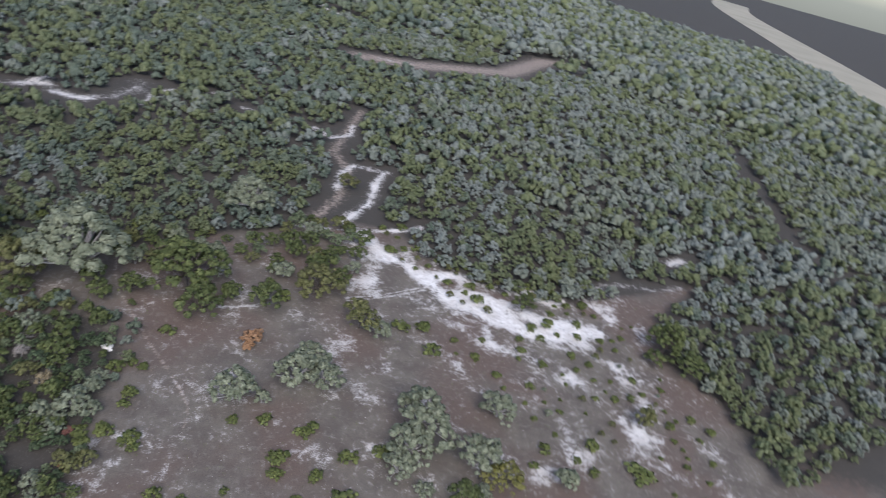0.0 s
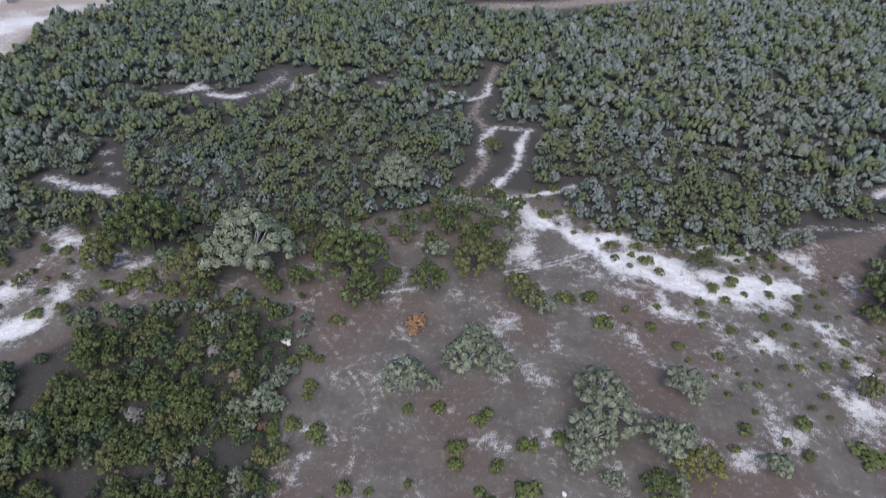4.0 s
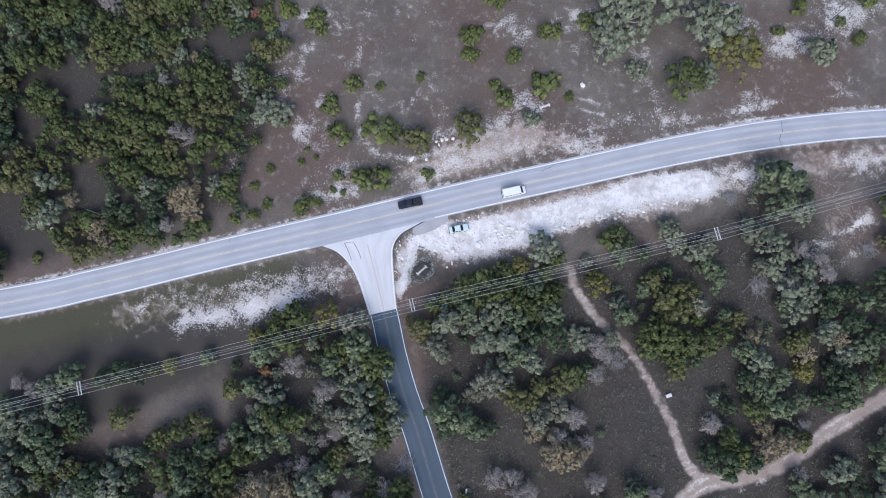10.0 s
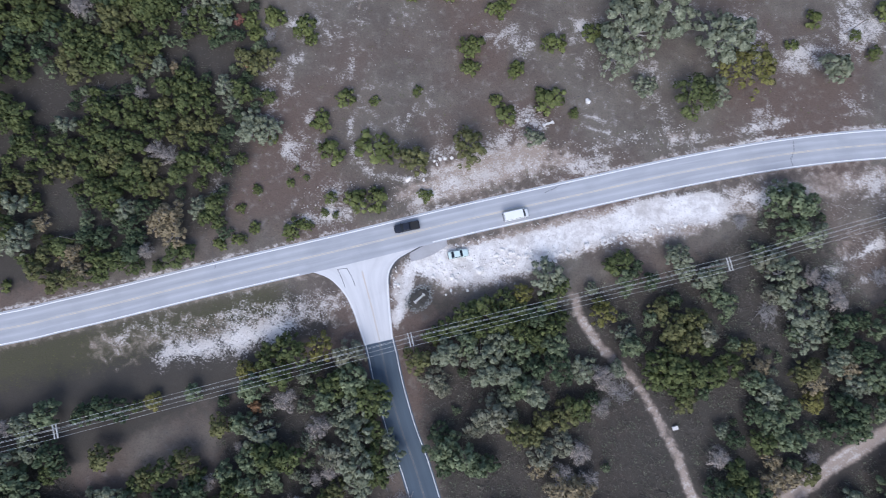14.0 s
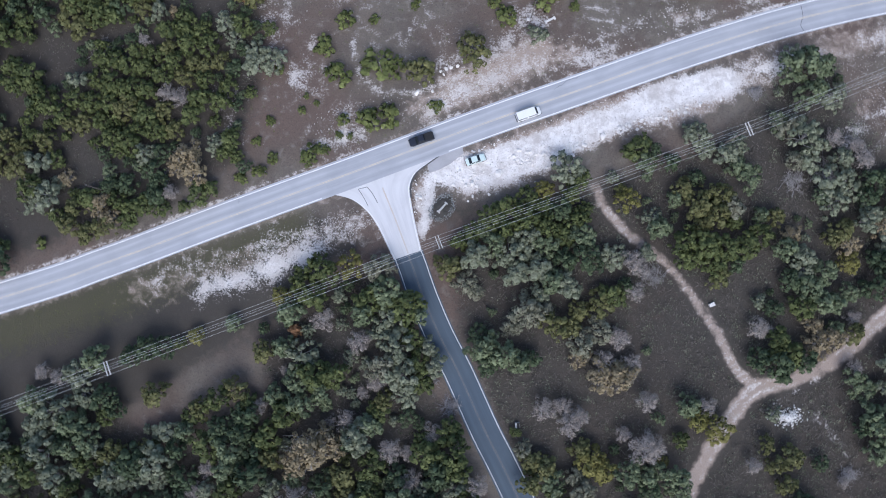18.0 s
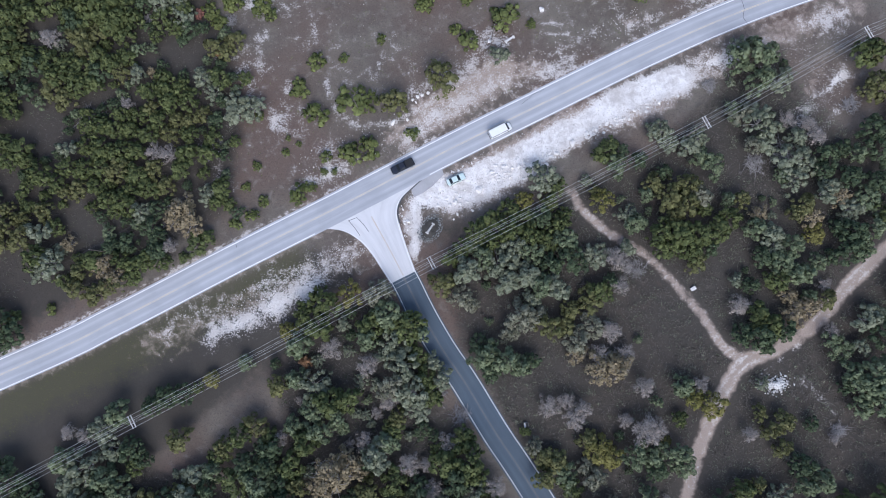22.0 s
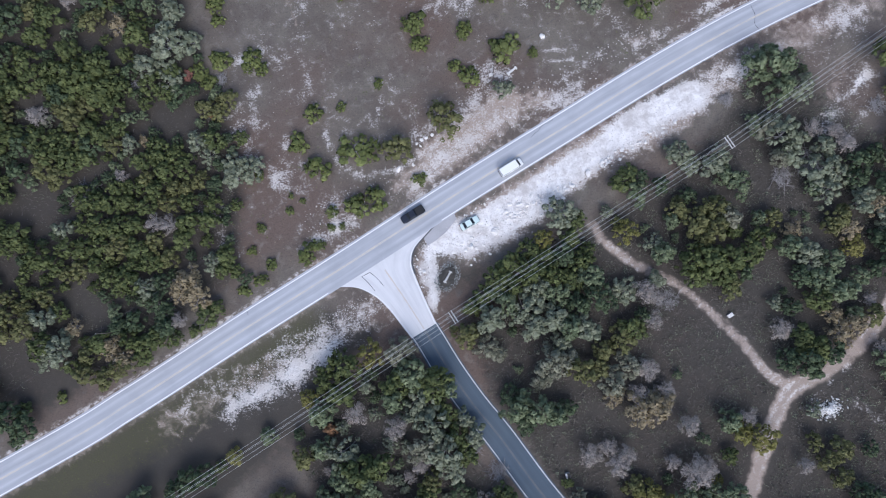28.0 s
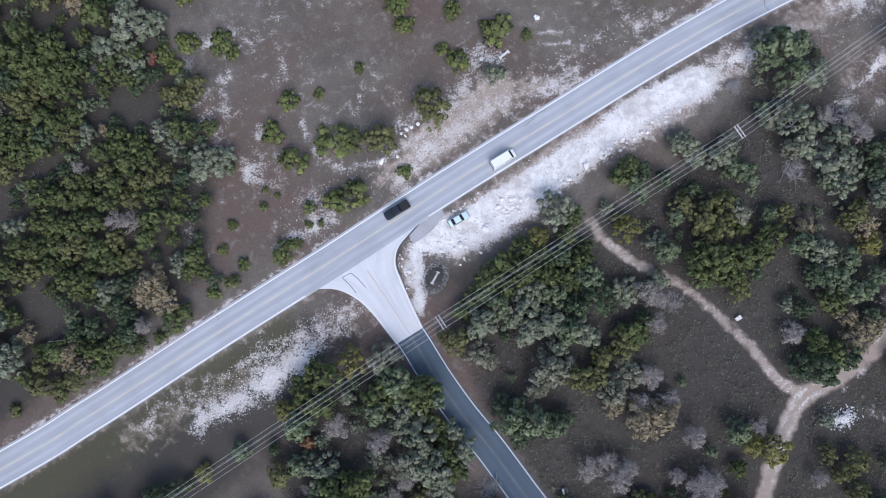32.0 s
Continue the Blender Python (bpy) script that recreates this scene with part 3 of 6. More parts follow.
# woods as stretches of the plan
WEST_WOOD = [(-48, 52), (-42, 40), (-40, 20), (-43, 0), (-60, -12), (-78, -21), (-88, -18), (-122, -40), (-132, -40), (-138, 40), (-136, 50), (-128, 68), (-76, 96), (-56, 84)]
SOUTH_WOOD = [(-18, -24), (-8, -20), (3, -36), (16, -56), (34, -86), (36, -84), (-112, -84), (-112, -76), (-84, -70), (-66, -58), (-48, -66), (-26, -58), (-32, -38)]
EAST_WOOD = [(9, -14), (18, -7), (30, 1), (44, 9), (58, 15), (66, 20), (80, 36), (94, 42), (99, 30), (110, 20), (132, 38), (132, -80), (42, -82), (38, -80), (14, -34)]
WOODS = [WEST_WOOD, SOUTH_WOOD, EAST_WOOD]
build_ground()


# ---- roads ----
FAINT = worn("faded_tan_line", (0.62, 0.53, 0.44), (0.6, 0.58, 0.56), 1.2, amount=0.9, relief=0)
def build_roads():
    side = sideways(NORTH_LINE)
    road = ribbon("road", NORTH_LINE + side * 0.45, NORTH_LINE - side * 7.15, 0.06, ROAD, None, 0.12, 6)
    tagged(road, "pale weathered two-lane asphalt road", "road", kind="structure")
    ribbon("edge_line", NORTH_LINE + side * 0.06, NORTH_LINE - side * 0.18, 0.066, WHITE_LINE, road, cross=1)
    x = NORTH_LINE[:, 0] + side[:, 0] * -6.9
    for keep in (x < -19.5, x > 4.2):
        left, right = (NORTH_LINE - side * 6.71)[keep], (NORTH_LINE - side * 6.94)[keep]
        ribbon("edge_line", left, right, 0.066, WHITE_LINE, road, cross=1)
    for off in (3.3, 3.55):
        ribbon("centre_line", NORTH_LINE - side * off, NORTH_LINE - side * (off + 0.15), 0.066, YELLOW_LINE, road, cross=1)
    # sealed cracks
    rng = random.Random(5)
    for k in range(11):
        i = rng.randrange(60, len(NORTH_LINE) - 130)
        p = NORTH_LINE[i] - side[i] * rng.uniform(0.6, 5.6)
        d = Vector((side[i][1], -side[i][0])) if rng.random() < 0.6 else Vector(side[i])
        pts = [p]
        for s in range(rng.randint(5, 11)):
            pts.append(pts[-1] + np.array(d) * 0.7 + np.array([rng.uniform(-0.25, 0.25), rng.uniform(-0.25, 0.25)]))
        pts = np.array([q for q in pts if 0.3 < to_line(np.array([q]), NORTH_LINE)[0] < 6.6])
        if len(pts) > 3:
            ribbon("sealed_crack", pts, pts + sideways(pts) * 0.07, 0.0645, TAR, road, cross=1)
    for pts in ([(84.3, 54.2), (85, 51.5), (84.6, 49.5), (85.8, 47.6)], [(78, 44.2), (75.5, 43.6), (73, 41.3), (71, 41.6)]):
        seam = smooth_line(pts, 0.7)
        ribbon("sealed_crack", seam, seam + sideways(seam) * 0.1, 0.0645, TAR, road, cross=1)
    # apron of the side road, and the dark side road beyond it
    a_left = smooth_line([(-21.5, -4.6), (-18, -4.6), (-14.5, -5.2), (-11, -7.3), (-8.2, -10.2), (-5.6, -14), (-3.1, -17.8)], 0.8)
    t = np.linspace(0, 1, len(a_left))
    a_right = smooth_line([(4.6, 8.2), (1.6, 5.4), (-0.8, 2.9), (-1.7, 0), (-1.2, -3), (0.6, -8.6), (2.9, -14.8)], 0.8)
    a_right = np.stack([np.interp(t, np.linspace(0, 1, len(a_right)), a_right[:, k]) for k in (0, 1)], 1)
    apron = ribbon("road_apron", a_left, a_right, 0.052, APRON, None, 0.1, 8)
    tagged(apron, "dusty pale asphalt mouth of the side road", "road", kind="structure")
    ribbon("edge_line", a_left[6:] + (0.25, 0), a_left[6:] + (0.42, 0.06), 0.058, WHITE_LINE, apron, cross=1)
    ribbon("edge_line", a_right[-24:] - (0.42, 0.06), a_right[-24:] - (0.25, 0), 0.058, WHITE_LINE, apron, cross=1)
    ribbon("worn_edge", a_right[:-14] - (0.1, 0.0), a_right[:-14] + (0.35, 0.05), 0.057, TAR, apron, cross=1)
    for pts in ([(-13.6, -2.6), (-12.2, -4.2), (-10.8, -6.2)], [(-11.6, -1.8), (-10, -3.4), (-8.7, -5.2)], [(-13.6, -2.6), (-11.6, -1.8)]):
        seam = smooth_line(pts, 0.6)
        ribbon("slab_seam", seam, seam + sideways(seam) * 0.12, 0.057, TAR, apron, cross=1)
    mid = smooth_line([(-8.2, -1.5), (-6.2, -5), (-3.6, -9.6), (-0.2, -16)], 1)
    ribbon("centre_line", mid, mid + (0.3, 0.16), 0.058, FAINT, apron, cross=1)
    keep = SIDE_LEFT[:, 1] < -17.4
    left = SIDE_LEFT[keep]
    out = sideways(left)
    dark = ribbon("side_road", left - out * 0.35, left + out * 6.7, 0.045, FRESH, None, 0.1, 6)
    tagged(dark, "dark newer asphalt side road through the trees", "road", kind="structure")
    ribbon("edge_line", left, left + out * 0.14, 0.051, WHITE_LINE, dark, cross=1)
    ribbon("edge_line", left + out * 6.25, left + out * 6.4, 0.051, WHITE_LINE, dark, cross=1)
    for off in (3.0, 3.25):
        ribbon("centre_line", left + out * off, left + out * (off + 0.11), 0.051, FADED, dark, cross=1)
    # worn pullout between the road and the lay-by
    p = np.array([(2.4, 3.4), (4.5, 4.4), (7, 6.2), (9.6, 9)])
    q = np.array([(1.6, 5.4), (3.6, 7.6), (6.2, 9.0), (9.2, 10.5)])
    tagged(ribbon("pullout", q, p, 0.05, PATCH, None, 0.1, 3), "grey crumbling asphalt pullout by the junction", "pavement", kind="structure")


build_roads()


# ---- trees ----
def fast_quads(name, quads, mat, parent=None, soft=None):
    """A mesh of loose quads from an (n, 4, 3) array, shaded by one soft normal for each."""
    n = len(quads)
    me = bpy.data.meshes.new(name)
    me.vertices.add(n * 4)
    me.vertices.foreach_set("co", quads.astype(np.float32).ravel())
    me.loops.add(n * 4)
    me.loops.foreach_set("vertex_index", np.arange(n * 4, dtype=np.int32))
    me.polygons.add(n)
    me.polygons.foreach_set("loop_start", np.arange(0, n * 4, 4, dtype=np.int32))
    if soft is not None:
        me.polygons.foreach_set("use_smooth", np.ones(n, bool))
        turned = me.attributes.new("custom_normal", "FLOAT_VECTOR", "POINT")
        turned.data.foreach_set("vector", np.repeat(soft, 4, axis=0).astype(np.float32).ravel())
    me.update(calc_edges=True)
    me.materials.append(mat)
    ob = new(name, me)
    if parent:
        ob.parent = parent
    return ob


def leaf_quads(points, normals, size, rng, narrow=(0.5, 0.9)):
    """One small leaf spray at each point, facing roughly along its normal."""
    n = len(points)
    up = normals + rng.normal(0, 0.38, (n, 3))
    up /= np.linalg.norm(up, axis=1)[:, None]
    a = np.cross(up, rng.normal(0, 1, (n, 3)))
    a /= np.linalg.norm(a, axis=1)[:, None]
    b = np.cross(up, a)
    s = size * rng.uniform(0.55, 1.4, (n, 1))
    a, b = a * s, b * s * rng.uniform(*narrow, (n, 1))
    lift = up * s * rng.uniform(-0.2, 0.35, (n, 1))
    return np.stack([points - a, points - b + lift * 0.2, points + a + lift, points + b + lift * 0.4], 1)


def lobes_of(rng, r, height, count, base):
    """Centres and radii of the clumps that make up an uneven crown."""
    ang = rng.uniform(0, 0.7, count) + np.arange(count) * 2.4 + rng.uniform(0, 6)
    rad = r * np.sqrt((np.arange(count) + rng.uniform(0.2, 0.8, count)) / count) * 0.88
    z = base + (height - base) * (0.12 + 0.66 * (1 - (rad / r) ** 2) * rng.uniform(0.6, 1.1, count) + rng.uniform(-0.14, 0.14, count))
    stretch = rng.uniform(0.75, 1.25, 2)
    wave = 1 + 0.2 * np.sin(ang * 3 + rng.uniform(0, 6)) * (rad / r)
    c = np.stack([np.cos(ang) * rad * stretch[0] * wave, np.sin(ang) * rad * stretch[1] * wave, z], 1)
    return c, r * rng.uniform(0.6, 1.4, count) * 0.98 / math.sqrt(count)


def crown_quads(rng, centres, radii, total, size, low, narrow=(0.5, 0.9)):
    """Leaf sprays over the clumps of a crown, and the soft outward normals that they share."""
    share = radii ** 2 / (radii ** 2).sum()
    middle = centres.mean(0) * (1, 1, 0.5)
    out, soft = [], []
    for c, rad, part_of in zip(centres, radii, share):
        n = max(6, int(total * part_of))
        d = rng.normal(0, 1, (n, 3))
        d /= np.linalg.norm(d, axis=1)[:, None]
        d[:, 2] = np.where(d[:, 2] < low, -d[:, 2] * 0.6, d[:, 2])
        p = c + d * rad * np.array([1, 1, 0.95]) * rng.uniform(0.72, 1.1, (n, 1))
        out.append(leaf_quads(p, d + (0, 0, 0.25), size, rng, narrow))
        away = (c - middle) / (np.linalg.norm(c - middle) + 1e-6)
        f = d + away * 0.45 + (0, 0, 0.1) + rng.normal(0, 0.16, (n, 3))
        soft.append(f / np.linalg.norm(f, axis=1)[:, None])
    q = np.concatenate(out)
    q[:, :, 2] = np.maximum(q[:, :, 2], 0.05)
    return q, np.concatenate(soft)


def limbs(name, segments, mat, parent=None, sides=4):
    """Tapered tubes, each given as start, end, and the two radii, joined into one mesh."""
    verts, faces = [], []
    for a, b, r0, r1 in segments:
        a, b = Vector(a), Vector(b)
        d = (b - a).normalized()
        u = d.orthogonal().normalized()
        v = d.cross(u)
        k = len(verts)
        for c, r in ((a, r0), (b, r1)):
            for s in range(sides):
                w = 2 * math.pi * s / sides
                verts.append(c + (u * math.cos(w) + v * math.sin(w)) * r)
        for s in range(sides):
            t = (s + 1) % sides
            faces.append((k + s, k + t, k + sides + t, k + sides + s))
        faces.append(tuple(range(k + 2 * sides - 1, k + sides - 1, -1))[::-1])
    return raw(name, verts, faces, mat, parent, True)


def trunk_mesh(name, rng, centres, r, stem, mat, parent, twigs=0):
    fork = Vector((rng.uniform(-0.1, 0.1) * r, rng.uniform(-0.1, 0.1) * r, stem))
    seg = [((0, 0, -0.1), fork, 0.055 * r + 0.03, 0.04 * r + 0.02)]
    for c in centres:
        c = Vector(c)
        knee = fork.lerp(c, 0.5) + Vector(rng.uniform(-0.08, 0.08, 3) * r)
        seg += [(fork, knee, 0.032 * r, 0.02 * r), (knee, c, 0.02 * r, 0.008 * r)]
        for k in range(twigs):
            d = Vector(rng.normal(0, 1, 3))
            d.z = abs(d.z) * 0.7
            tip = c + d.normalized() * r * rng.uniform(0.15, 0.34)
            root = knee.lerp(c, rng.uniform(0.3, 1))
            seg.append((root, tip, 0.009 * r, 0.004 * r))
            for j in range(2):
                seg.append((root.lerp(tip, rng.uniform(0.4, 0.8)), tip + Vector(rng.normal(0, 0.11, 3) * r), 0.005 * r, 0.0025 * r))
    return limbs(name, seg, mat, parent)


KINDS = {  # name, label, category, leaf, proportion height/radius, stem/radius, leaf count, leaf size
    "green": ("oak_tree", "rounded green live oak with clumped small leaves", "tree", "green", 1.5, 0.3, 1050, 0.31),
    "mid": ("cedar_tree", "mid green cedar with pointed clumps", "tree", "mid", 1.6, 0.28, 1050, 0.29),
    "dark": ("juniper_tree", "dark green dense juniper tree", "tree", "dark", 1.6, 0.25, 1050, 0.3),
    "grey": ("silver_tree", "grey-green feathery tree with open crown", "tree", "grey", 1.4, 0.3, 1450, 0.28),
    "olive": ("olive_tree", "olive green rounded tree", "tree", "olive", 1.4, 0.3, 1000, 0.3),
    "pale": ("pale_oak_tree", "pale olive oak with thinning leaves", "tree", "pale", 1.5, 0.35, 1000, 0.29),
    "yellow": ("yellow_green_tree", "bright yellow-green bushy tree", "tree", "yellow", 1.3, 0.25, 950, 0.29),
    "tan": ("dry_tree", "tree with dry tan leaves", "tree", "tan", 1.4, 0.35, 950, 0.27),
    "autumn": ("orange_bush", "bush with dry orange leaves", "bush", "autumn", 1.1, 0.2, 800, 0.24),
    "red": ("red_bush", "small bush with red leaves", "bush", "red", 1.1, 0.2, 500, 0.24),
    "bare": ("bare_tree", "leafless grey tree with fine bare twigs", "tree", "twig", 1.4, 0.4, 1300, 0.24),
    "shrub": ("shrub", "low yellow-green shrub on bare earth", "bush", "shrub", 0.95, 0.12, 560, 0.22),
}
PROTO = {}
PLANTED = []
tree_rng = np.random.default_rng(11)


def build_tree(kind, variant, r):
    name, label, category, leaf, tall, stem, count, size = KINDS[kind]
    rng = np.random.default_rng(1000 + 37 * variant + sum(map(ord, kind)))
    top = empty(name, label=label, category=category, group="trees and shrubs")
    many = 16 if kind == "shrub" else 30 if variant < 10 else 52 if variant < 16 else 90
    c, rad = lobes_of(rng, r, r * tall, many, r * stem)
    if kind == "bare":
        trunk_mesh("trunk", rng, c[:18], r, r * stem, DEADWOOD, top, 6)
    else:
        trunk_mesh("trunk", rng, c[::3], r, r * stem, DEADWOOD if kind in ("tan", "grey") else BARK, top, 2 if kind == "tan" else 0)
    q, soft = crown_quads(rng, c, rad, int(count * (1 if variant < 10 else 2.2 if variant < 16 else 8)), size * (1 if variant < 16 else 1.35),
                          -0.55 if kind == "shrub" else -0.35, (0.12, 0.35) if kind == "bare" else (0.5, 0.9))
    fast_quads("crown", q, LEAF[leaf], top, soft)
    return top


def plant(kind, x, y, r):
    base = {"shrub": 2.0, "autumn": 2.5, "red": 1.5}.get(kind, 3.6 if r < 5.2 else 6.0 if r < 9 else 13.0)
    variants = {"green": 5, "mid": 4, "dark": 3, "grey": 4, "shrub": 4, "olive": 3, "bare": 3}.get(kind, 2)
    key = (kind, int(tree_rng.integers(variants)) if base < 6.0 else int(base) + 4 + int(tree_rng.integers(2)))
    s = r / base
    m = pose(x, y, 0, 0, 0, float(tree_rng.uniform(0, 360))) @ Matrix.Diagonal((s, s, s * min(1.0, 1.6 / max(s, 0.1)) * (1.0 if base < 3 else 1.22 if r < 5.2 else 1.1) * float(tree_rng.uniform(0.8, 1.2)), 1))
    PLANTED.append((x, y, r))
    if key not in PROTO:
        top = build_tree(*key, base)
        PROTO[key] = (top, [o for o in scene.collection.objects if o.parent == top])
    else:
        first, pieces = PROTO[key]
        top = first.copy()
        scene.collection.objects.link(top)
        for piece in pieces:
            twin = piece.copy()
            scene.collection.objects.link(twin)
            twin.parent = top
    top.matrix_basis = m
    return top


# every tree and shrub that stands apart: place and crown radius
SHRUB_1 = [(-22.2, 37, 3), (-15.4, 38.4, 1.7), (-26.2, 30.3, 3.4), (-22, 23.6, 3.9), (-11.9, 27.3, 5.8), (1.8, 19.2, 2.3), (-13.3, 13.9, 3.7), (-8.8, 15.3, 3.7), (-25.5, 3.7, 4), (-23, 5.8, 2), (-6.1, 43.1, 1.7), (4, 52, 2.5), (15, 53.7, 2.2), (24.7, 48.9, 4.8), (15.7, 42.6, 3.4), (12.5, 45.8, 2.1), (31.3, 47.1, 1.7), (-19.4, 13.1, 2), (-19.7, 9.4, 1.3), (-17.3, 9.5, 1.1), (-29.3, 14.3, 1.4), (-28.8, 17.9, 1), (-26.2, 16.5, 1), (3.2, 56.9, 3.8), (5.2, 52.5, 2.2), (15.7, 54.8, 2.4), (22.7, 62.5, 3.1), (31.7, 68, 3), (115.8, 84.8, 5.2), (-47.8, 95.5, 2.8), (27.4, 129, 3.7)]
SHRUB_2 = [(-13.4, 66.1, 2), (-4.7, 69.1, 2.5), (7.5, 67.9, 2.8), (9.5, 70.8, 2.4), (-112.2, 95.2, 3.9), (-19.4, 129.1, 3.4), (100, 91.5, 2.8), (83, 85.1, 2.4), (35.7, 131.5, 3.4), (40.7, 119.2, 3.8), (56.3, 160.2, 3.3), (87.3, 175.6, 3), (-126, 97.9, 5.6), (-48.6, 49.8, 3.2), (-46.5, 47.1, 2.6), (-43.1, 52.1, 2.9), (-35.9, 52.1, 3.2), (-33.9, 49.5, 2.3), (-36, 23.5, 1.6), (-38.8, 5.7, 1.6), (-36.2, 10.7, 1.6), (-34.4, 2.2, 1.9), (-37, -1.3, 2.1), (-41, -3.4, 2.1), (-84.7, -24.4, 1.8), (-148.3, 70.7, 3.2), (-134.9, 90.3, 2.9), (-128.6, 90.3, 3.3), (-132.8, 77.1, 2), (-53.6, 75.1, 2.7), (-50.5, 78.7, 1.9)]
SHRUB_3 = [(-46.4, 77.5, 1.9), (-44.2, 66.4, 2.6), (-43.9, 62.6, 1.9), (-44.4, 52.5, 2.9), (-37, 50.6, 2.5)]
OLIVE_1 = [(-2.7, 26.2, 5.1), (9.1, 32, 5.6), (121.5, 108.9, 4.6), (12.4, 123.1, 7.7), (-105.1, 103.4, 10), (-7.6, 137.3, 9.7), (-142.2, 98, 9), (-12.7, 190.2, 4.4), (-19.6, 235, 6.4), (-29, -41.8, 2.7), (-1, -49.4, 2.4), (-23.9, -64.5, 2.7), (-51.8, -54.2, 3.2), (-51.7, -66.2, 2.4), (-41.5, -56.4, 2.7), (-33.7, -51.1, 2.7), (9.4, -18, 3.1), (34.4, -27.8, 3.1), (38.5, -27.8, 2.7), (39.9, -23.8, 2.5), (44.5, -21.7, 3.1), (43.6, -54.1, 2.4), (33, -58.1, 2.7), (36.2, -59.3, 2.9), (32.9, -62.6, 2.7), (116, 39.8, 2.5), (115.8, 30.9, 3.4), (113.4, 29.7, 2.5), (46.5, 4.5, 1.6), (60.1, 6.6, 2.5), (67.5, 5.9, 3.1)]
OLIVE_2 = [(63.9, 3, 3.4), (67.3, 1, 3.1), (64.7, -1.7, 2.5), (81.4, 2.7, 2.1), (96.1, 1.4, 2.8), (94.3, -0.7, 2.1), (69.9, -12.6, 2.5), (100.1, -21.1, 2.5), (83.9, -47.9, 1.8), (89.4, -49.7, 2.7), (86.3, -51.7, 2.1), (88.8, -55.6, 2.1), (82.5, -64.1, 2), (-98.1, 45.8, 2.9), (-76.1, 43.9, 2.6), (-99.6, 41.2, 3.5), (-95.8, 42.9, 2.8), (-80, 42.2, 3.2), (-78.6, 39.4, 2.8), (-82.8, 44, 1.9), (-42, 41.9, 2.8), (-47.7, 40.5, 2.6), (-44.1, 39.1, 2.6), (-69.9, 33.8, 2.6), (-86.3, 29.9, 3.2), (-83.3, 27, 3.2), (-61.7, 24.5, 2.5), (-49.8, 23.2, 2.3), (-53.2, 21.7, 2.5), (-55.9, 21.7, 2.5), (-57.2, 18.1, 2.5)]
OLIVE_3 = [(-69, 9.4, 3.2), (-60.8, 9.6, 2.8), (-57.8, 5.4, 2.8), (-78.5, 4.5, 2.8), (-82.2, 3.8, 2.1), (-95.8, -0.5, 2.1), (-86.5, -1.1, 2.8), (-92.2, -2.5, 2.1), (-95.9, -4.7, 2.8), (-91.9, -7.5, 3.4), (-97.1, -8.8, 2.5), (-77.3, -15.5, 2.8), (-77.7, -19.6, 2.8), (-73.6, -20.9, 2.8), (-69.6, -18.8, 2.8), (-105.4, 70.2, 3.2), (-88.6, 74.1, 2.4), (-88.7, 68.8, 3.1), (-74, 64.8, 3.1), (-107.4, 51.2, 3.4), (-114.8, 41.8, 3.3), (-115.3, 37.7, 2.9), (-139.9, 74.5, 2.8), (-135.6, 81.5, 3.6), (-117.5, 92.6, 4.1), (-107.8, 92.4, 2.9), (-91.2, 88.8, 3.3), (-81.1, 94.4, 2.8)]
GREY_1 = [(23.2, 38.5, 2.2), (1.2, 97.4, 7.2), (-0.8, 87.2, 7), (8, 89.1, 6), (-16.8, 74.6, 6.6), (-8.1, 75.9, 2.4), (42.5, 80, 9.4), (39.8, 70, 7), (37.5, 62.9, 5.4), (60.1, 72.1, 6.6), (66.7, 95.2, 7.4), (62.9, 60.6, 3), (46, 57.4, 2.5), (89.6, 72.9, 3.7), (19.9, 120.9, 4.3), (-90.3, 114.5, 19.9), (-55, 185.7, 13.2), (-1.9, -30.9, 3.4), (-20.5, -41.7, 3.3), (-3.3, -34.9, 2.5), (0.2, -36.8, 3.3), (2.3, -42.7, 3.6), (7.5, -36.2, 2.1), (9.6, -40.1, 2.4), (3.7, -47.4, 2.7), (-5.4, -57.1, 3.6), (-69.6, -52.1, 3.1), (-72.7, -60.4, 3.8), (-68, -56.6, 3.1), (-76.7, -64.4, 3.3), (-47.6, -62.8, 3.3)]
GREY_2 = [(15.4, -14.6, 3.4), (22.9, -13.1, 3.1), (24.9, -17.2, 3.1), (26.4, -11.7, 2.5), (29.7, -15.8, 3.4), (36.5, -18.4, 3.1), (46.1, -10.8, 2.8), (53.7, -9.3, 2.1), (30.5, -21.2, 2.1), (91.8, 32.3, 2.8), (83.9, 40.9, 2.5), (85.7, 21.4, 3.4), (87.7, 17.3, 3.2), (89.6, 20.3, 2.1), (94.9, 18.1, 2.5), (93.6, 12.4, 3.4), (97.4, 11.1, 2.5), (93.7, 7.6, 2.8), (69.2, 15.7, 2.8), (71.5, 18, 2.1), (62.4, 19.3, 2.5), (64.5, 16.5, 2.1), (60.5, 20.1, 1.9), (53.8, -1.1, 2.1), (87.7, -5.6, 2.8), (89.1, -8.3, 2.5), (101.2, 4.2, 2.5), (102.7, 6.3, 2.5), (107, 0.1, 2.8), (79.6, -16.6, 1.6), (109.7, -25.7, 3.1)]
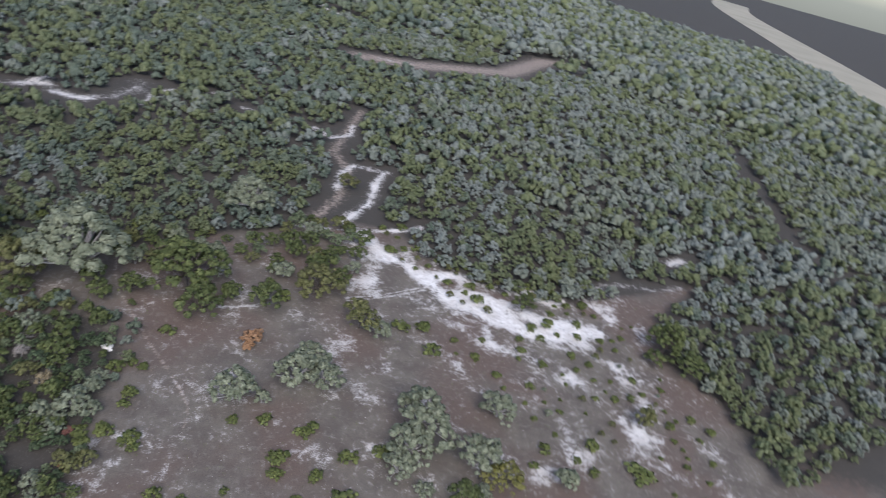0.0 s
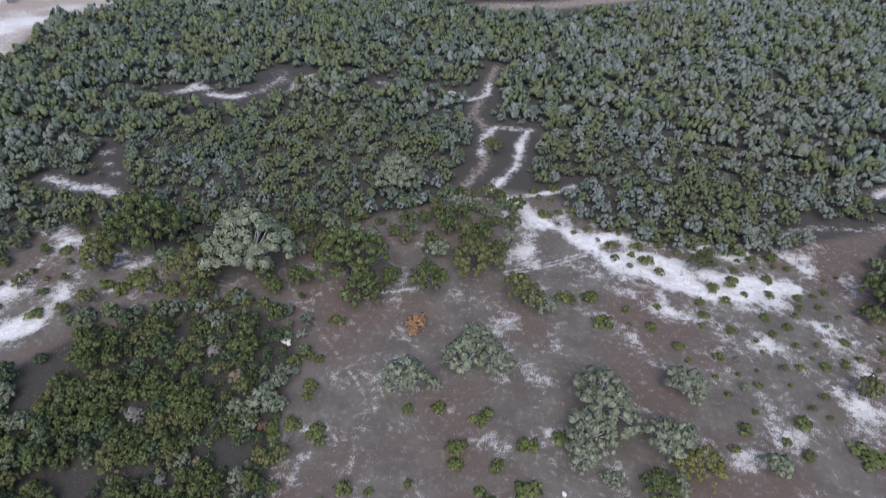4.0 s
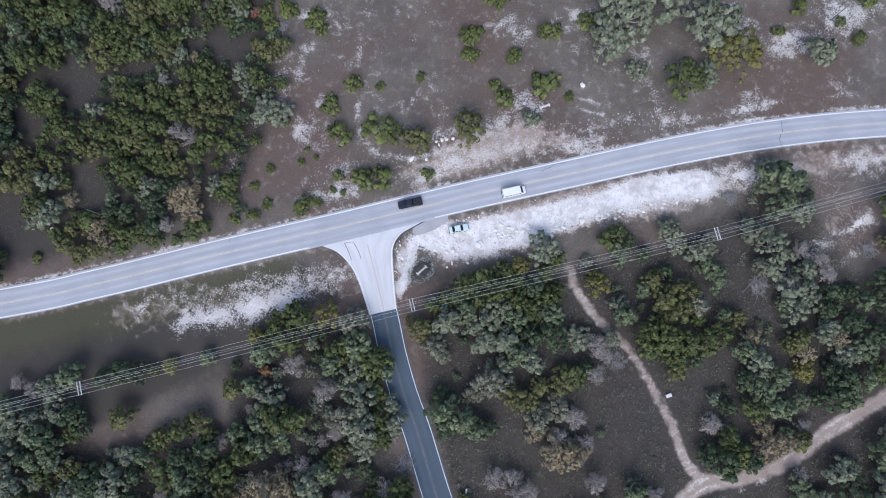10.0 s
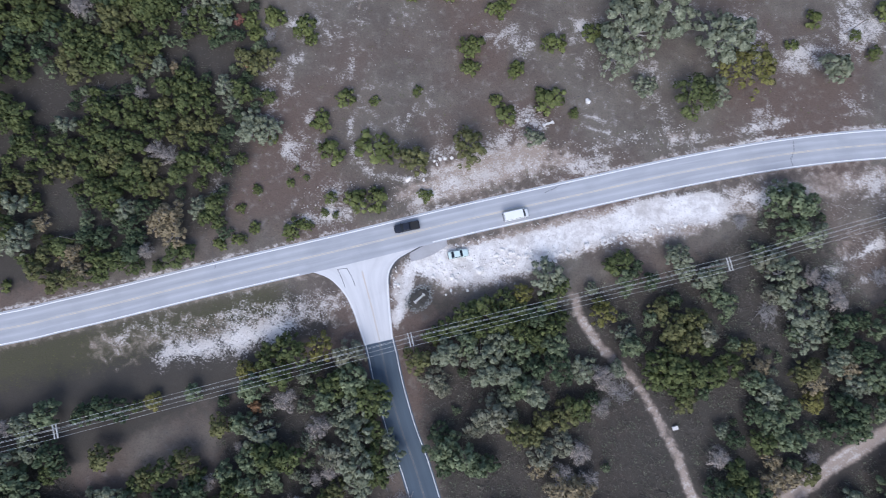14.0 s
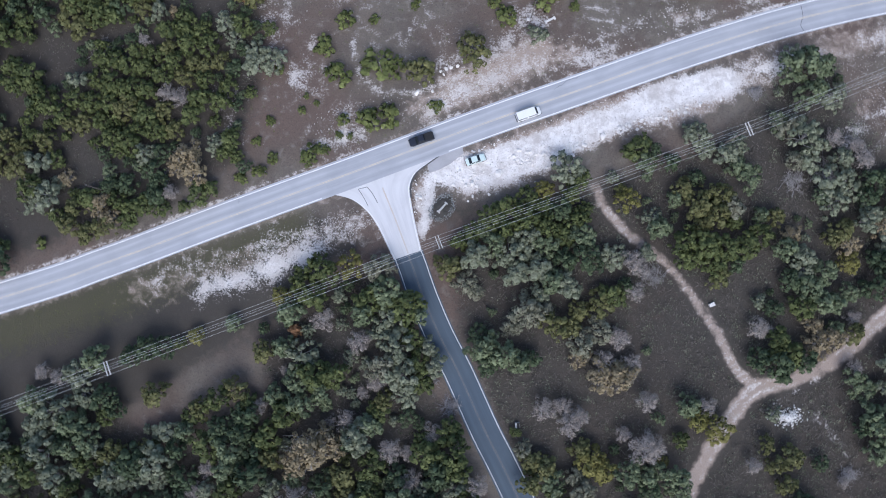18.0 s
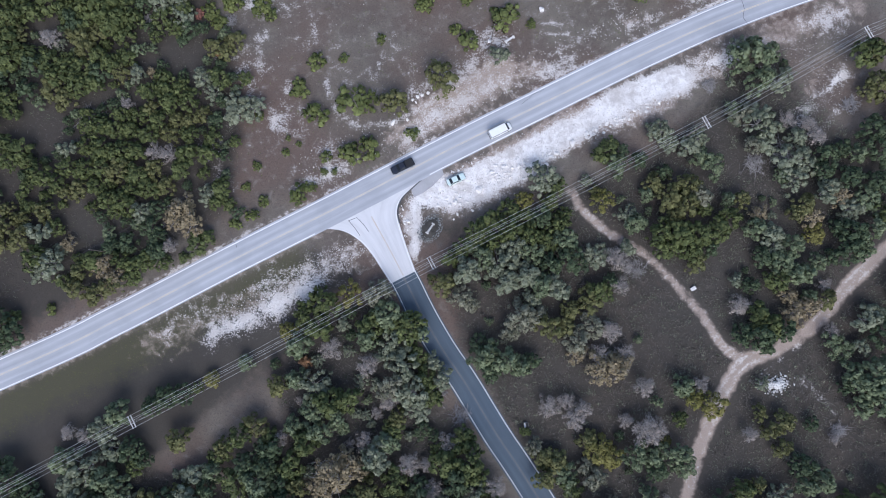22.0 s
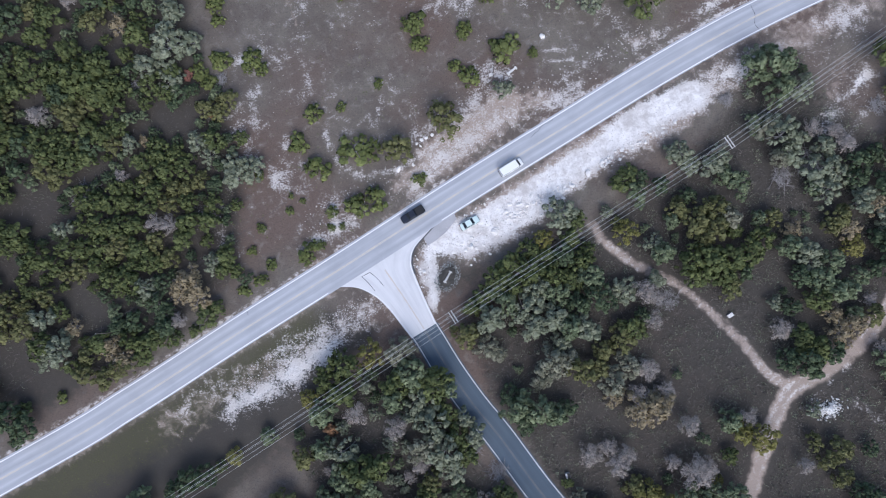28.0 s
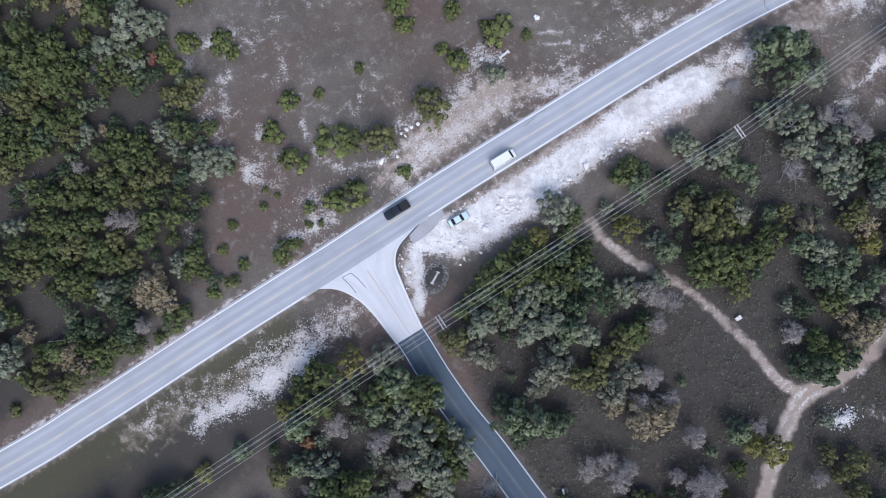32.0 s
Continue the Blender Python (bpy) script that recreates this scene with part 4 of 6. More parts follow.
GREY_3 = [(112.9, -24.3, 2.1), (108.5, -32.4, 2.1), (-85.9, 41.2, 1.6), (-60.7, 51.1, 3.2), (-57.3, 52, 2.9), (-65.8, 33.2, 2.3), (-49.4, 32.5, 2.5), (-47.3, 29, 2.3), (-40.7, 26.1, 2.8), (-37.1, 24.7, 2.8), (-41.2, 23.1, 3.2), (-82.1, 14.4, 2.5), (-63.1, -0.9, 2.5), (-87.4, -6, 3.1), (-47.5, 3.4, 2.5), (-84, -13.5, 3.4), (-87, -15.6, 2.5), (-82.7, -10.1, 2.1), (-86.1, 82.1, 4), (-54.5, 57, 4.7), (-54, 64.4, 3.4), (-55, 69, 2.7), (-55.7, 48.4, 2.9), (-49.8, 57.4, 2.6), (-128.6, 39.1, 3.3), (-127.7, 35.6, 2.5)]
MID_1 = [(-24.1, -32.4, 3.4), (-3.3, -25.5, 3.8), (-8, -31, 3.1), (4.1, -29.5, 2.5), (-24.6, -40.5, 2.7), (-20.4, -47.6, 3.1), (-15, -48.9, 2.7), (-25, -51, 2.7), (-18.9, -52.1, 3.1), (-2.9, -54.6, 3.1), (-37, -36.9, 2.1), (-65.6, -48, 3.6), (-78.2, -59.2, 3.6), (-68.6, -62.9, 3.8), (-64.7, -65.5, 3.3), (-43.9, -61.6, 2.7), (-33.1, -63.9, 3.3), (19.5, -11.8, 2.8), (33.1, -18.4, 3.1), (30.4, -10.3, 2.8), (38.6, -7.5, 3.1), (16.8, -9, 2.1), (19.6, -34.6, 3.3), (23.6, -35.9, 3.6), (27.7, -37.2, 2.7), (65.8, -41.4, 2.7), (54.1, -57.2, 2.7), (58, -57.7, 2.9), (63.3, -57, 2.9), (66.1, -60.3, 2.4), (38.2, -62.5, 2.9)]
MID_2 = [(84.5, 37.5, 4.4), (81.5, 36.5, 2.8), (88.7, 38.8, 2.5), (86.1, 31.4, 3.2), (80.1, 24.5, 1.9), (91.3, 8.4, 1.9), (109.2, 14.1, 2.5), (74.5, 10.9, 2.8), (72, 13.1, 2.1), (51.2, 10.7, 2.5), (58.7, 3.8, 2.1), (55.7, -3.2, 2.8), (78, 2.7, 1.9), (83.7, -4.3, 2.8), (111.1, 2.9, 3.1), (112.3, -4, 2.7), (109.5, -8.1, 2.5), (90, -12.4, 3.1), (92.7, -15.1, 3.1), (95.6, -15.1, 2.5), (98.6, -12.3, 2.1), (93, -8.3, 2.7), (84.5, -27.3, 2.1), (96.9, -20.5, 2.1), (101.6, -31.8, 2.4), (104.4, -33.1, 2.1), (110.6, -38.8, 3.8), (107.3, -41.5, 3.6), (105.2, -38.4, 2.7), (112.4, -44.7, 3.6), (107.5, -46.2, 2.7)]
MID_3 = [(97.4, -63.1, 2.9), (93.5, -63.8, 2.7), (-100.4, 50.8, 3.2), (-83.3, 49.5, 3.2), (-73.5, 51.8, 3.2), (-59.9, 47.6, 2.9), (-55.2, 50, 2.6), (-83.1, 35.6, 3.2), (-79.7, 35, 2.8), (-97.5, 27, 2.8), (-96.8, 23.5, 2.3), (-59.3, 32.4, 2.6), (-54.8, 29.5, 2.8), (-45.8, 32.5, 2.8), (-69.4, 23.1, 2.3), (-67, 19.5, 2.5), (-93.6, 14.1, 3.2), (-91.8, 11.5, 2.3), (-77.9, 15.1, 2.5), (-52.6, 13.1, 3.2), (-53.9, 9.6, 2.8), (-87.6, 7.9, 3.2), (-84.3, 5.9, 2.5), (-91.6, 5.9, 1.9), (-81.8, 10.1, 2.5), (-67.2, 1.1, 3.2), (-69.5, -0.9, 2.1), (-91, 0.3, 2.1), (-83.8, -4.5, 2.1), (-44, 4.8, 2.8), (-45.4, 1.4, 2.1)]
MID_4 = [(-42.7, 1.5, 1.9), (-81.6, -17.6, 2.1), (-63.7, -14, 2.8), (-67.3, -12.7, 2.5), (-61.7, -12.6, 2.8), (-115.9, 60.7, 4.2), (-86.9, 77.3, 3.5), (-81.9, 80.4, 2.8), (-73.7, 81.8, 4), (-72.7, 74.9, 3.8), (-68.4, 75.4, 3.2), (-68.8, 69.6, 3.1), (-102.6, 45.9, 3.6), (-95.6, 54, 2.3), (-76.7, 49.4, 4.1), (-72.7, 53.8, 3.7), (-67.4, 47.4, 2.9), (-62.8, 59.7, 3.7), (-86.5, 96.2, 3.7)]
GREEN_1 = [(57.8, 57.3, 4.8), (-43.1, 109.5, 8.6), (-37.1, 120.8, 3.9), (-23.4, 121.2, 6.8), (-99.4, 95.5, 6.1), (-53.9, 121.7, 14.1), (-37, 122.2, 3.6), (-132.6, 114.6, 14.3), (-68.7, 111.2, 5.2), (-82.6, 111.3, 4.8), (139, 157, 9.5), (147, 146, 8), (133, 147, 4.5), (76.5, 161.6, 5.2), (-18.3, -22.3, 3.4), (-23.1, -25.1, 2.7), (-19.5, -28.4, 3.4), (-7.4, -27.6, 3.4), (1.4, -28.2, 3.8), (-17, -45.5, 3.6), (-12.4, -44.9, 3.1), (3.5, -34.8, 2.7), (5.6, -40.1, 2.7), (7, -44.7, 2.4), (-22.1, -54.7, 3.3), (-25.2, -59.9, 3.3), (-1.6, -51.4, 2.4), (-1.4, -63.5, 3.3), (14.4, -53.8, 2.7)]
GREEN_NORTH = [(10.4, -59.4, 3.8), (15.7, -58.7, 3.8), (17.8, -62.1, 2.7), (9.1, -56.5, 2.1)]
GREEN_2 = [(-48.4, -42.8, 1.6), (-62, -60.5, 2.4), (-42.8, -58.4, 2.4), (-37.6, -53.7, 2.7), (-31, -53.7, 2.1), (-38.3, -63.9, 3.6), (46.6, -19.6, 2.7), (65.2, -49.4, 1.8), (39.6, -65.1, 2.4), (29.1, -52.5, 1.2), (112, 38.3, 3.5), (49.1, 14.8, 2.8), (47.3, 13.6, 1.6), (72.4, 0.5, 2.1), (61.1, -5.9, 3.1), (65.6, -5.9, 3.7), (70.6, -5.8, 3.1), (75.5, -4.4, 2.8), (63.1, -9.3, 2.7), (68.4, -9.9, 3.1), (78.4, -1.6, 2.5), (115.1, -1.2, 2.8), (88.7, -16.5, 2.7), (83.7, -24.6, 2.7), (86.8, -27.3, 3.1), (79, -65.3, 2.7), (-96.4, 51.7, 2.9), (-93.2, 48.7, 3.2), (-88.4, 51.6, 3.2), (-78.4, 51, 3.2), (-78.9, 47.3, 3.2)]
GREEN_3 = [(-74.7, 48.1, 3.2), (-69.3, 50.5, 2.9), (-72.4, 45.2, 3.2), (-68.9, 43.1, 2.8), (-97.2, 36.9, 3.5), (-93.1, 37.7, 3.2), (-57.2, 44.9, 2.3), (-87.4, 36.3, 3.2), (-85.1, 32.7, 3.2), (-75.7, 38, 2.8), (-72, 35.8, 2.8), (-68.7, 37.4, 2.6), (-80, 29.9, 3.2), (-76.6, 30.7, 2.8), (-81.1, 32.2, 2.6), (-62.5, 28.7, 2.8), (-59, 29.5, 2.8), (-52.6, 26.7, 2.8), (-57.4, 25.9, 2.8), (-39.7, 32.8, 1.9), (-60.1, 21.7, 2.5), (-64.4, 23, 2.5), (-77.5, 20.1, 2.5), (-74.6, 20, 2.8), (-71.1, 19.4, 2.8), (-62.6, 18, 2.8), (-52.3, 18.2, 2.5), (-46.7, 17.5, 2.5), (-73.5, 14.3, 3.2), (-69.2, 13.7, 3.2), (-65.2, 13.8, 2.8)]
GREEN_4 = [(-47.8, 13.2, 2.8), (-77.5, 9.4, 2.8), (-73.2, 9.4, 3.2), (-64.8, 8.1, 3.2), (-61.9, 4.7, 2.8), (-66.2, 4, 2.5), (-74.6, 5.3, 2.5), (-52.9, -11.8, 2.8), (-57.1, -13.2, 2.1), (-49.6, -8.4, 2.8), (-47.1, -6.9, 2.1), (-93.3, -26.5, 2.1), (-113.8, 54.8, 3.7), (-112.6, 64.4, 3.5), (-107.8, 58.8, 3.4), (-116.2, 68.7, 2.7), (-105.5, 76.2, 3.2), (-99.6, 72.4, 4), (-98.2, 65.7, 3.8), (-83.8, 66.4, 3.5), (-87.3, 62.1, 3.4), (-108.9, 38, 3.6), (-115.9, 46.8, 3.3), (-109.9, 46, 3.7), (-105.1, 40.8, 4), (-97.3, 47.5, 3.3), (-97.4, 41, 3.6), (-99.3, 36.5, 3.6), (-105.4, 34.9, 3.6), (-112.2, 32.4, 2.8), (-89.8, 55.9, 3.4)]
GREEN_5 = [(-79.8, 57.5, 3.4), (-82.8, 52.4, 3.4), (-71.3, 46.9, 3.6), (-96.9, 88.5, 3.3), (-75.9, 104, 4.2), (-74.5, 94.9, 2.8), (-68, 91, 3.6)]
DARK_1 = [(-30.7, -56.2, 3.1), (-27.8, -63.9, 2.9), (-8.1, -59.9, 2.4), (3.9, -64.9, 2.4), (13.1, -63.3, 3.6), (-55.3, -44.7, 3.1), (-58.6, -46.8, 2.7), (-51.5, -44.1, 2.5), (-62.6, -56.5, 3.3), (-60.2, -59.3, 2.1), (-89.9, -64.6, 5.9), (-93.7, -60.8, 3.1), (-86.6, -66.5, 3.1), (-35.8, -60.1, 3.3), (-30.7, -60.1, 2.7), (-45.1, -65.4, 2.7), (35.2, -13, 2.7), (39.9, -12.3, 3.1), (49.6, -16.9, 1.8), (21, -38.7, 2.4), (30.4, -35.9, 2.1), (18.3, -32.1, 2.1), (59.4, -61, 2.7), (101.4, 9.8, 2.5), (102.2, 13.9, 2.8), (106.6, 15.5, 2.1), (113.4, 19.7, 2.8), (115.7, 15.4, 3.4), (52.7, 14.3, 2.1), (56.8, 12.2, 2.1), (63.1, 9.5, 1.9)]
DARK_2 = [(106.6, -5.4, 3.1), (104.4, -4, 2.1), (114, 7, 3.1), (107.4, 8.4, 2.8), (73.5, -9.1, 2.1), (86.1, -11.1, 2.7), (82.8, -17.9, 2.1), (89.6, -28.6, 2.7), (80.2, -29.4, 2.5), (83.4, -30, 3.1), (85.6, -32, 2.1), (102.7, -10.9, 2.1), (106.4, -9.5, 3.1), (113.5, -29.6, 3.1), (104.1, -41.8, 1.8), (95.8, -50.4, 1.8), (92.3, -59.3, 2.9), (-100.1, 33.4, 2.8), (-91.2, 35, 2.6), (-65.3, 51.5, 2.3), (-53.6, 44.9, 2.3), (-75.5, 33.7, 2.6), (-92.7, 29.2, 2.8), (-100, 29.9, 2.6), (-46.3, 21.9, 2.3), (-59.8, -0.1, 2.1), (-40.6, -0.6, 1.6), (-70.3, -9.3, 2.5), (-66.1, -8.5, 2.8), (-59.1, -10.5, 2.8), (-59.4, -7.1, 2.5)]
DARK_3 = [(-60.9, -4.3, 2.5), (-94.6, -27.9, 3.4), (-92.5, -30.5, 3.1), (-95.2, -33.2, 2.7), (-114.5, 74.9, 3.2), (-94.3, 67, 3.5), (-73.3, 69.5, 3.1), (-96.5, 57.9, 2.6), (-81.9, 46.6, 2.9), (-129.7, 53.7, 2.3)]
PALE_1 = [(-5.5, -20.2, 3.4), (-1.8, -41.5, 3.3), (14.1, -21.3, 2.5), (16.6, -22.9, 1.8), (27.6, -25.9, 3.4), (25, -29.3, 2.1), (31.7, -25.2, 2.7), (45.2, -27.7, 2.7), (41.1, -31.1, 2.7), (43, -60, 2.1), (44.8, -62.5, 2.7), (31.1, -55.7, 1.8), (81.7, 23.6, 3.2), (84.6, 16, 2.1), (70.8, 3.8, 3.1), (-85.3, 47.8, 1.6), (-97.4, 15.6, 2.8), (-96.4, 11.3, 2.8), (-71.5, 2.5, 2.8), (-87.7, -12.2, 3.1), (-74.6, -12.8, 3.1), (-65.1, -16.7, 2.5), (-122.8, 64, 3.5), (-120.5, 57.9, 3.1), (-102.1, 51.5, 3.4)]
TAN_1 = [(-15.1, -61.4, 5.1), (-11.4, -59.8, 3.3), (-18.5, -65.1, 2.9), (41.2, -34.5, 2.1), (46.3, -37.6, 3.3), (49.7, -37.6, 3.3), (51.3, -35.7, 2.1), (85.4, -0.8, 2.1), (97.5, -1.4, 2.5), (104.6, 3.5, 2.5), (91.5, -20.5, 2.1), (92.4, -24.5, 2.7), (96, -23.2, 2.5), (-62.6, 34.1, 1.5), (-53.2, -0.2, 3.4), (-51, -3.6, 3.4), (-55.5, -2.9, 2.5), (-80.8, -8.7, 2.1), (-71.9, -14.1, 2.8), (-68.5, -16.8, 2.5), (-66.8, 62.5, 2.6)]
BARE_1 = [(-16.8, -33.1, 2.5), (-7.9, -37, 2.7), (-3.1, -45.6, 2.1), (-5.8, -48.3, 1.5), (-28.3, -54.4, 2.1), (-8.2, -54.7, 2.4), (1.8, -59.7, 2.7), (5.8, -59.9, 1.8), (11.1, -55.2, 2.4), (7.2, -65.5, 2.4), (21.7, -64.6, 2.7), (-73.9, -53.6, 2.1), (-78, -53, 2.1), (50.2, -11.4, 2.5), (52.3, -12.8, 2.1), (51.5, -18.2, 2.1), (49.3, -29, 2.5), (46.5, -34.4, 2.5), (52.6, -34.3, 2.4), (34.4, -46.4, 2.4), (40.3, -48.9, 2.7), (38.4, -45.1, 2.1), (42.4, -47, 2.1), (56.5, -41.6, 2.4), (69.9, -41.4, 2.1), (52.5, -49.6, 1.8), (56.7, -51.8, 3.6), (59.6, -51.3, 2.4), (93.1, 22.4, 2.1), (97.9, 21.1, 2.1), (99.7, 18.2, 2.5)]
BARE_2 = [(79.8, -22.7, 2.5), (100.6, -17.7, 1.6), (101.5, -28.5, 1.6), (81.1, -52.5, 1.8), (101.2, -53.7, 1.2), (-88.6, 43.4, 1.6), (-68.3, 26, 1.9), (-60.6, 13.9, 2.3), (-57, 13.2, 2.3), (-55.9, -9.1, 2.1), (-79.5, 70.6, 2.4), (-87.7, 42.2, 2.5)]
YELLOW_1 = [(69.4, 67.4, 5.5), (-12.7, -20.5, 2.7), (-27.1, -29.2, 2.1), (-45, -40.7, 2.1), (68.4, -44.1, 2.4), (72.6, -45.9, 3.1), (62.1, -54.5, 1.2), (46.1, -56.5, 3.3), (48.8, -57.9, 2.7), (47.6, 2.3, 2.5), (98.7, -5.5, 2.5)]
AUTUMN_1 = [(-20.8, 101.1, 4.5), (-21, 97.8, 2.6), (-22.9, -36.5, 2), (-46.5, 39.4, 1.2)]
RED_1 = [(-51.9, 49.6, 1.5)]
GREY_EDGE = [(33.2, 7.6, 3.4), (26.3, -9, 2.8)]
MID_EDGE = [(36.6, 5.6, 2.5), (17.4, -5.7, 2.8), (29, -2.1, 2.5), (37.2, -3.4, 2.5), (20.8, -7.7, 2.8), (11.3, -11.9, 2.2), (35.2, 2.1, 2.2), (14, -9.8, 2.5), (34.5, -7.5, 2.5)]
YELLOW_EDGE = [(29, 2.3, 2.2)]
GREEN_EDGE = [(25.6, -0.1, 2.5), (20.8, -2.9, 2.8), (24.9, -4.9, 3.1), (30.4, -6.2, 2.8), (38.6, -1.3, 1.9)]
DARK_EDGE = [(33.1, -2.1, 2.8)]
for kind, groups in (("shrub", SHRUB_1 + SHRUB_2 + SHRUB_3),
                     ("olive", OLIVE_1 + OLIVE_2 + OLIVE_3),
                     ("grey", GREY_1 + GREY_2 + GREY_3 + GREY_EDGE),
                     ("mid", MID_1 + MID_2 + MID_3 + MID_4 + MID_EDGE),
                     ("green", GREEN_1 + GREEN_NORTH + GREEN_2 + GREEN_3 + GREEN_4 + GREEN_5 + GREEN_EDGE),
                     ("dark", DARK_1 + DARK_2 + DARK_3 + DARK_EDGE),
                     ("pale", PALE_1),
                     ("tan", TAN_1),
                     ("bare", BARE_1 + BARE_2),
                     ("yellow", YELLOW_1 + YELLOW_EDGE),
                     ("autumn", AUTUMN_1),
                     ("red", RED_1)):
    for x, y, r in groups:
        away = to_line(np.array([(x, y)]), ROAD_MID)[0]
        kind = "green" if kind in ("mid", "pale") and x < -60 and y > 40 else kind
        plant(kind, x, y, min(r * (0.84 if kind == "shrub" and y < 60 else 1.0 if kind in ("shrub", "autumn", "red") or y > 95 else 1.05 if x < -38 else 0.8 if y > 12 and x < 62 and kind == "olive" else 1.17), max(0.9, away - 4.0)))

# gaps in the woods: floor seen between the crowns
MAPPED = [(-104, 55), (-96, -67), (114, -65), (121, 57), (-35, 56), (-60, 95), (-75, 108), (-136, 84), (-160, 78), (-120, 31)]
GAPS_WEST = [(-89.5, 46.1, 3.2), (-56.8, 38.2, 3.4), (-53.2, 37.5, 2.9), (-60.4, 38.7, 2.0), (-43.2, 36.2, 2.0), (-88.6, 21.2, 4.3), (-89.7, 16.2, 3.5), (-86.2, 17.6, 3.5), (-93.7, 23.3, 3.1), (-97.0, 20.4, 2.6),
             (-76.9, 27.1, 2.0), (-73.4, 27.9, 2.0), (-79.7, 26.4, 1.7), (-97.4, 5.4, 2.8), (-99.0, 8.5, 2.8), (-79.3, -2.2, 2.8), (-75.7, -5.0, 3.1), (-79.1, -5.7, 2.5), (-96.2, -19.8, 4.2),
             (-90.7, -19.7, 3.9), (-85.0, -22.4, 3.5), (-97.4, -12.9, 2.8), (-80.7, -24.4, 2.5), (-130, 55, 9), (-122, 40, 7)]
GAPS_SOUTH = [(-15.7, -36.6, 3.3), (-12.8, -40.6, 2.4), (7.6, -48.3, 3.8), (12.4, -49.6, 3.0), (-31.7, -47.5, 4.6), (-37.1, -47.5, 5.4), (-42.5, -48.9, 4.6), (-50.7, -47.7, 3.5), (-58.5, -53.1, 3.5), (-56.9, -59.6, 3.5)]
GAPS_EAST = [(56.7, -23.6, 6.2), (64.1, -29.0, 6.1), (60.9, -15.4, 3.8), (46.9, -43.9, 5.7), (33.3, -41.4, 5.2), (38.8, -37.3, 4.1), (63.2, -37.1, 3.8), (22.5, -46.9, 4.1), (66.0, -34.4, 2.7), (92.8, -42.1, 5.4), (99.5, -44.7, 5.4),
             (105.7, -55.1, 6.7), (111.0, -56.4, 6.7), (100.2, -57.8, 3.7), (78.9, -55.4, 5.1), (77.4, -62.0, 3.7), (86.8, -60.6, 3.2), (74.4, 25.6, 5.3), (78.4, 18.5, 3.1), (81.0, 9.9, 3.3), (87.9, 8.6, 3.9),
             (106.7, 24.5, 7.0), (112.2, 23.1, 5.6), (99.9, 30.2, 6.8), (100.1, 34.5, 5.6), (80.4, -8.3, 3.9), (77.5, -12.4, 3.9), (76.0, -18.0, 3.8), (53.0, 6.8, 3.3), (41.8, -4.5, 3.9)]
GAPS = GAPS_WEST + GAPS_SOUTH + GAPS_EAST
WAYS = [(ROAD_MID, 8.5), (SIDE_MID, 5.0), (np.array(TRACK_ONE, float), 3.2), (np.array(TRACK_TWO, float), 4.2)]


def fill(poly, spacing, tries, seed, mixture, lo, hi, apart=True):
    """Trees of mixed kinds over a stretch of the plan, clear of the roads, the gaps and one another."""
    rng = np.random.default_rng(seed)
    poly = np.array(poly, float)
    pts = rng.uniform(poly.min(0), poly.max(0), (tries, 2))
    pts = pts[inside(pts, poly)]
    size = rng.uniform(lo, hi, len(pts))
    ok = np.ones(len(pts), bool)
    for line, w in WAYS:
        ok &= to_line(pts, line) > w + size * 0.45
    for a, b, g in GAPS:
        ok &= np.hypot(pts[:, 0] - a, pts[:, 1] - b) > g + size * 0.3
    if apart:
        ok &= ~inside(pts, MAPPED)
    kinds, weights = zip(*mixture)
    have = np.array(PLANTED)
    for p, r in zip(pts[ok], size[ok]):
        if (np.hypot(have[:, 0] - p[0], have[:, 1] - p[1]) < (have[:, 2] + r) * spacing).any():
            continue
        have = np.vstack([have, (p[0], p[1], r)])
        plant(str(rng.choice(kinds, p=np.array(weights) / sum(weights))), float(p[0]), float(p[1]), float(r))


fill(WEST_WOOD, 0.5, 3600, 21, [("green", 3.2), ("mid", 2), ("dark", 5.5), ("grey", 0.9), ("olive", 1.6), ("tan", 0.2)], 2.3, 4.6)
fill(SOUTH_WOOD, 0.5, 2600, 22, [("green", 2), ("mid", 2), ("dark", 2.4), ("grey", 3), ("olive", 1), ("tan", 0.4), ("bare", 0.4)], 2.4, 4.8)
fill(EAST_WOOD, 0.62, 2000, 23, [("green", 1.6), ("mid", 2), ("dark", 1.2), ("grey", 3.6), ("olive", 1.5), ("tan", 0.5), ("bare", 0.9), ("pale", 0.8)], 2.2, 4.6)
# low growth between the crowns
fill([(-104, 54), (-48, 54), (-42, 40), (-41, 20), (-44, 0), (-60, -11), (-78, -20), (-100, -8), (-103, 20)], 0.72, 1500, 28, [("dark", 5), ("mid", 2), ("green", 2)], 1.3, 2.2, False)
fill([(-136, 76), (-104, 54), (-48, 54), (-62, 92), (-80, 98), (-110, 86), (-128, 70)], 0.72, 900, 29, [("dark", 5), ("mid", 2), ("green", 2)], 1.4, 2.4, False)
fill([(-22, -22), (-8, -22), (3, -37), (16, -58), (22, -68), (-60, -68), (-50, -60), (-26, -56), (-32, -40)], 0.75, 900, 30, [("dark", 2), ("mid", 3), ("grey", 3), ("bare", 1)], 1.3, 2.2, False)
fill(EAST_WOOD, 0.95, 800, 34, [("dark", 2), ("mid", 3), ("grey", 3), ("bare", 2)], 0.9, 1.9, False)
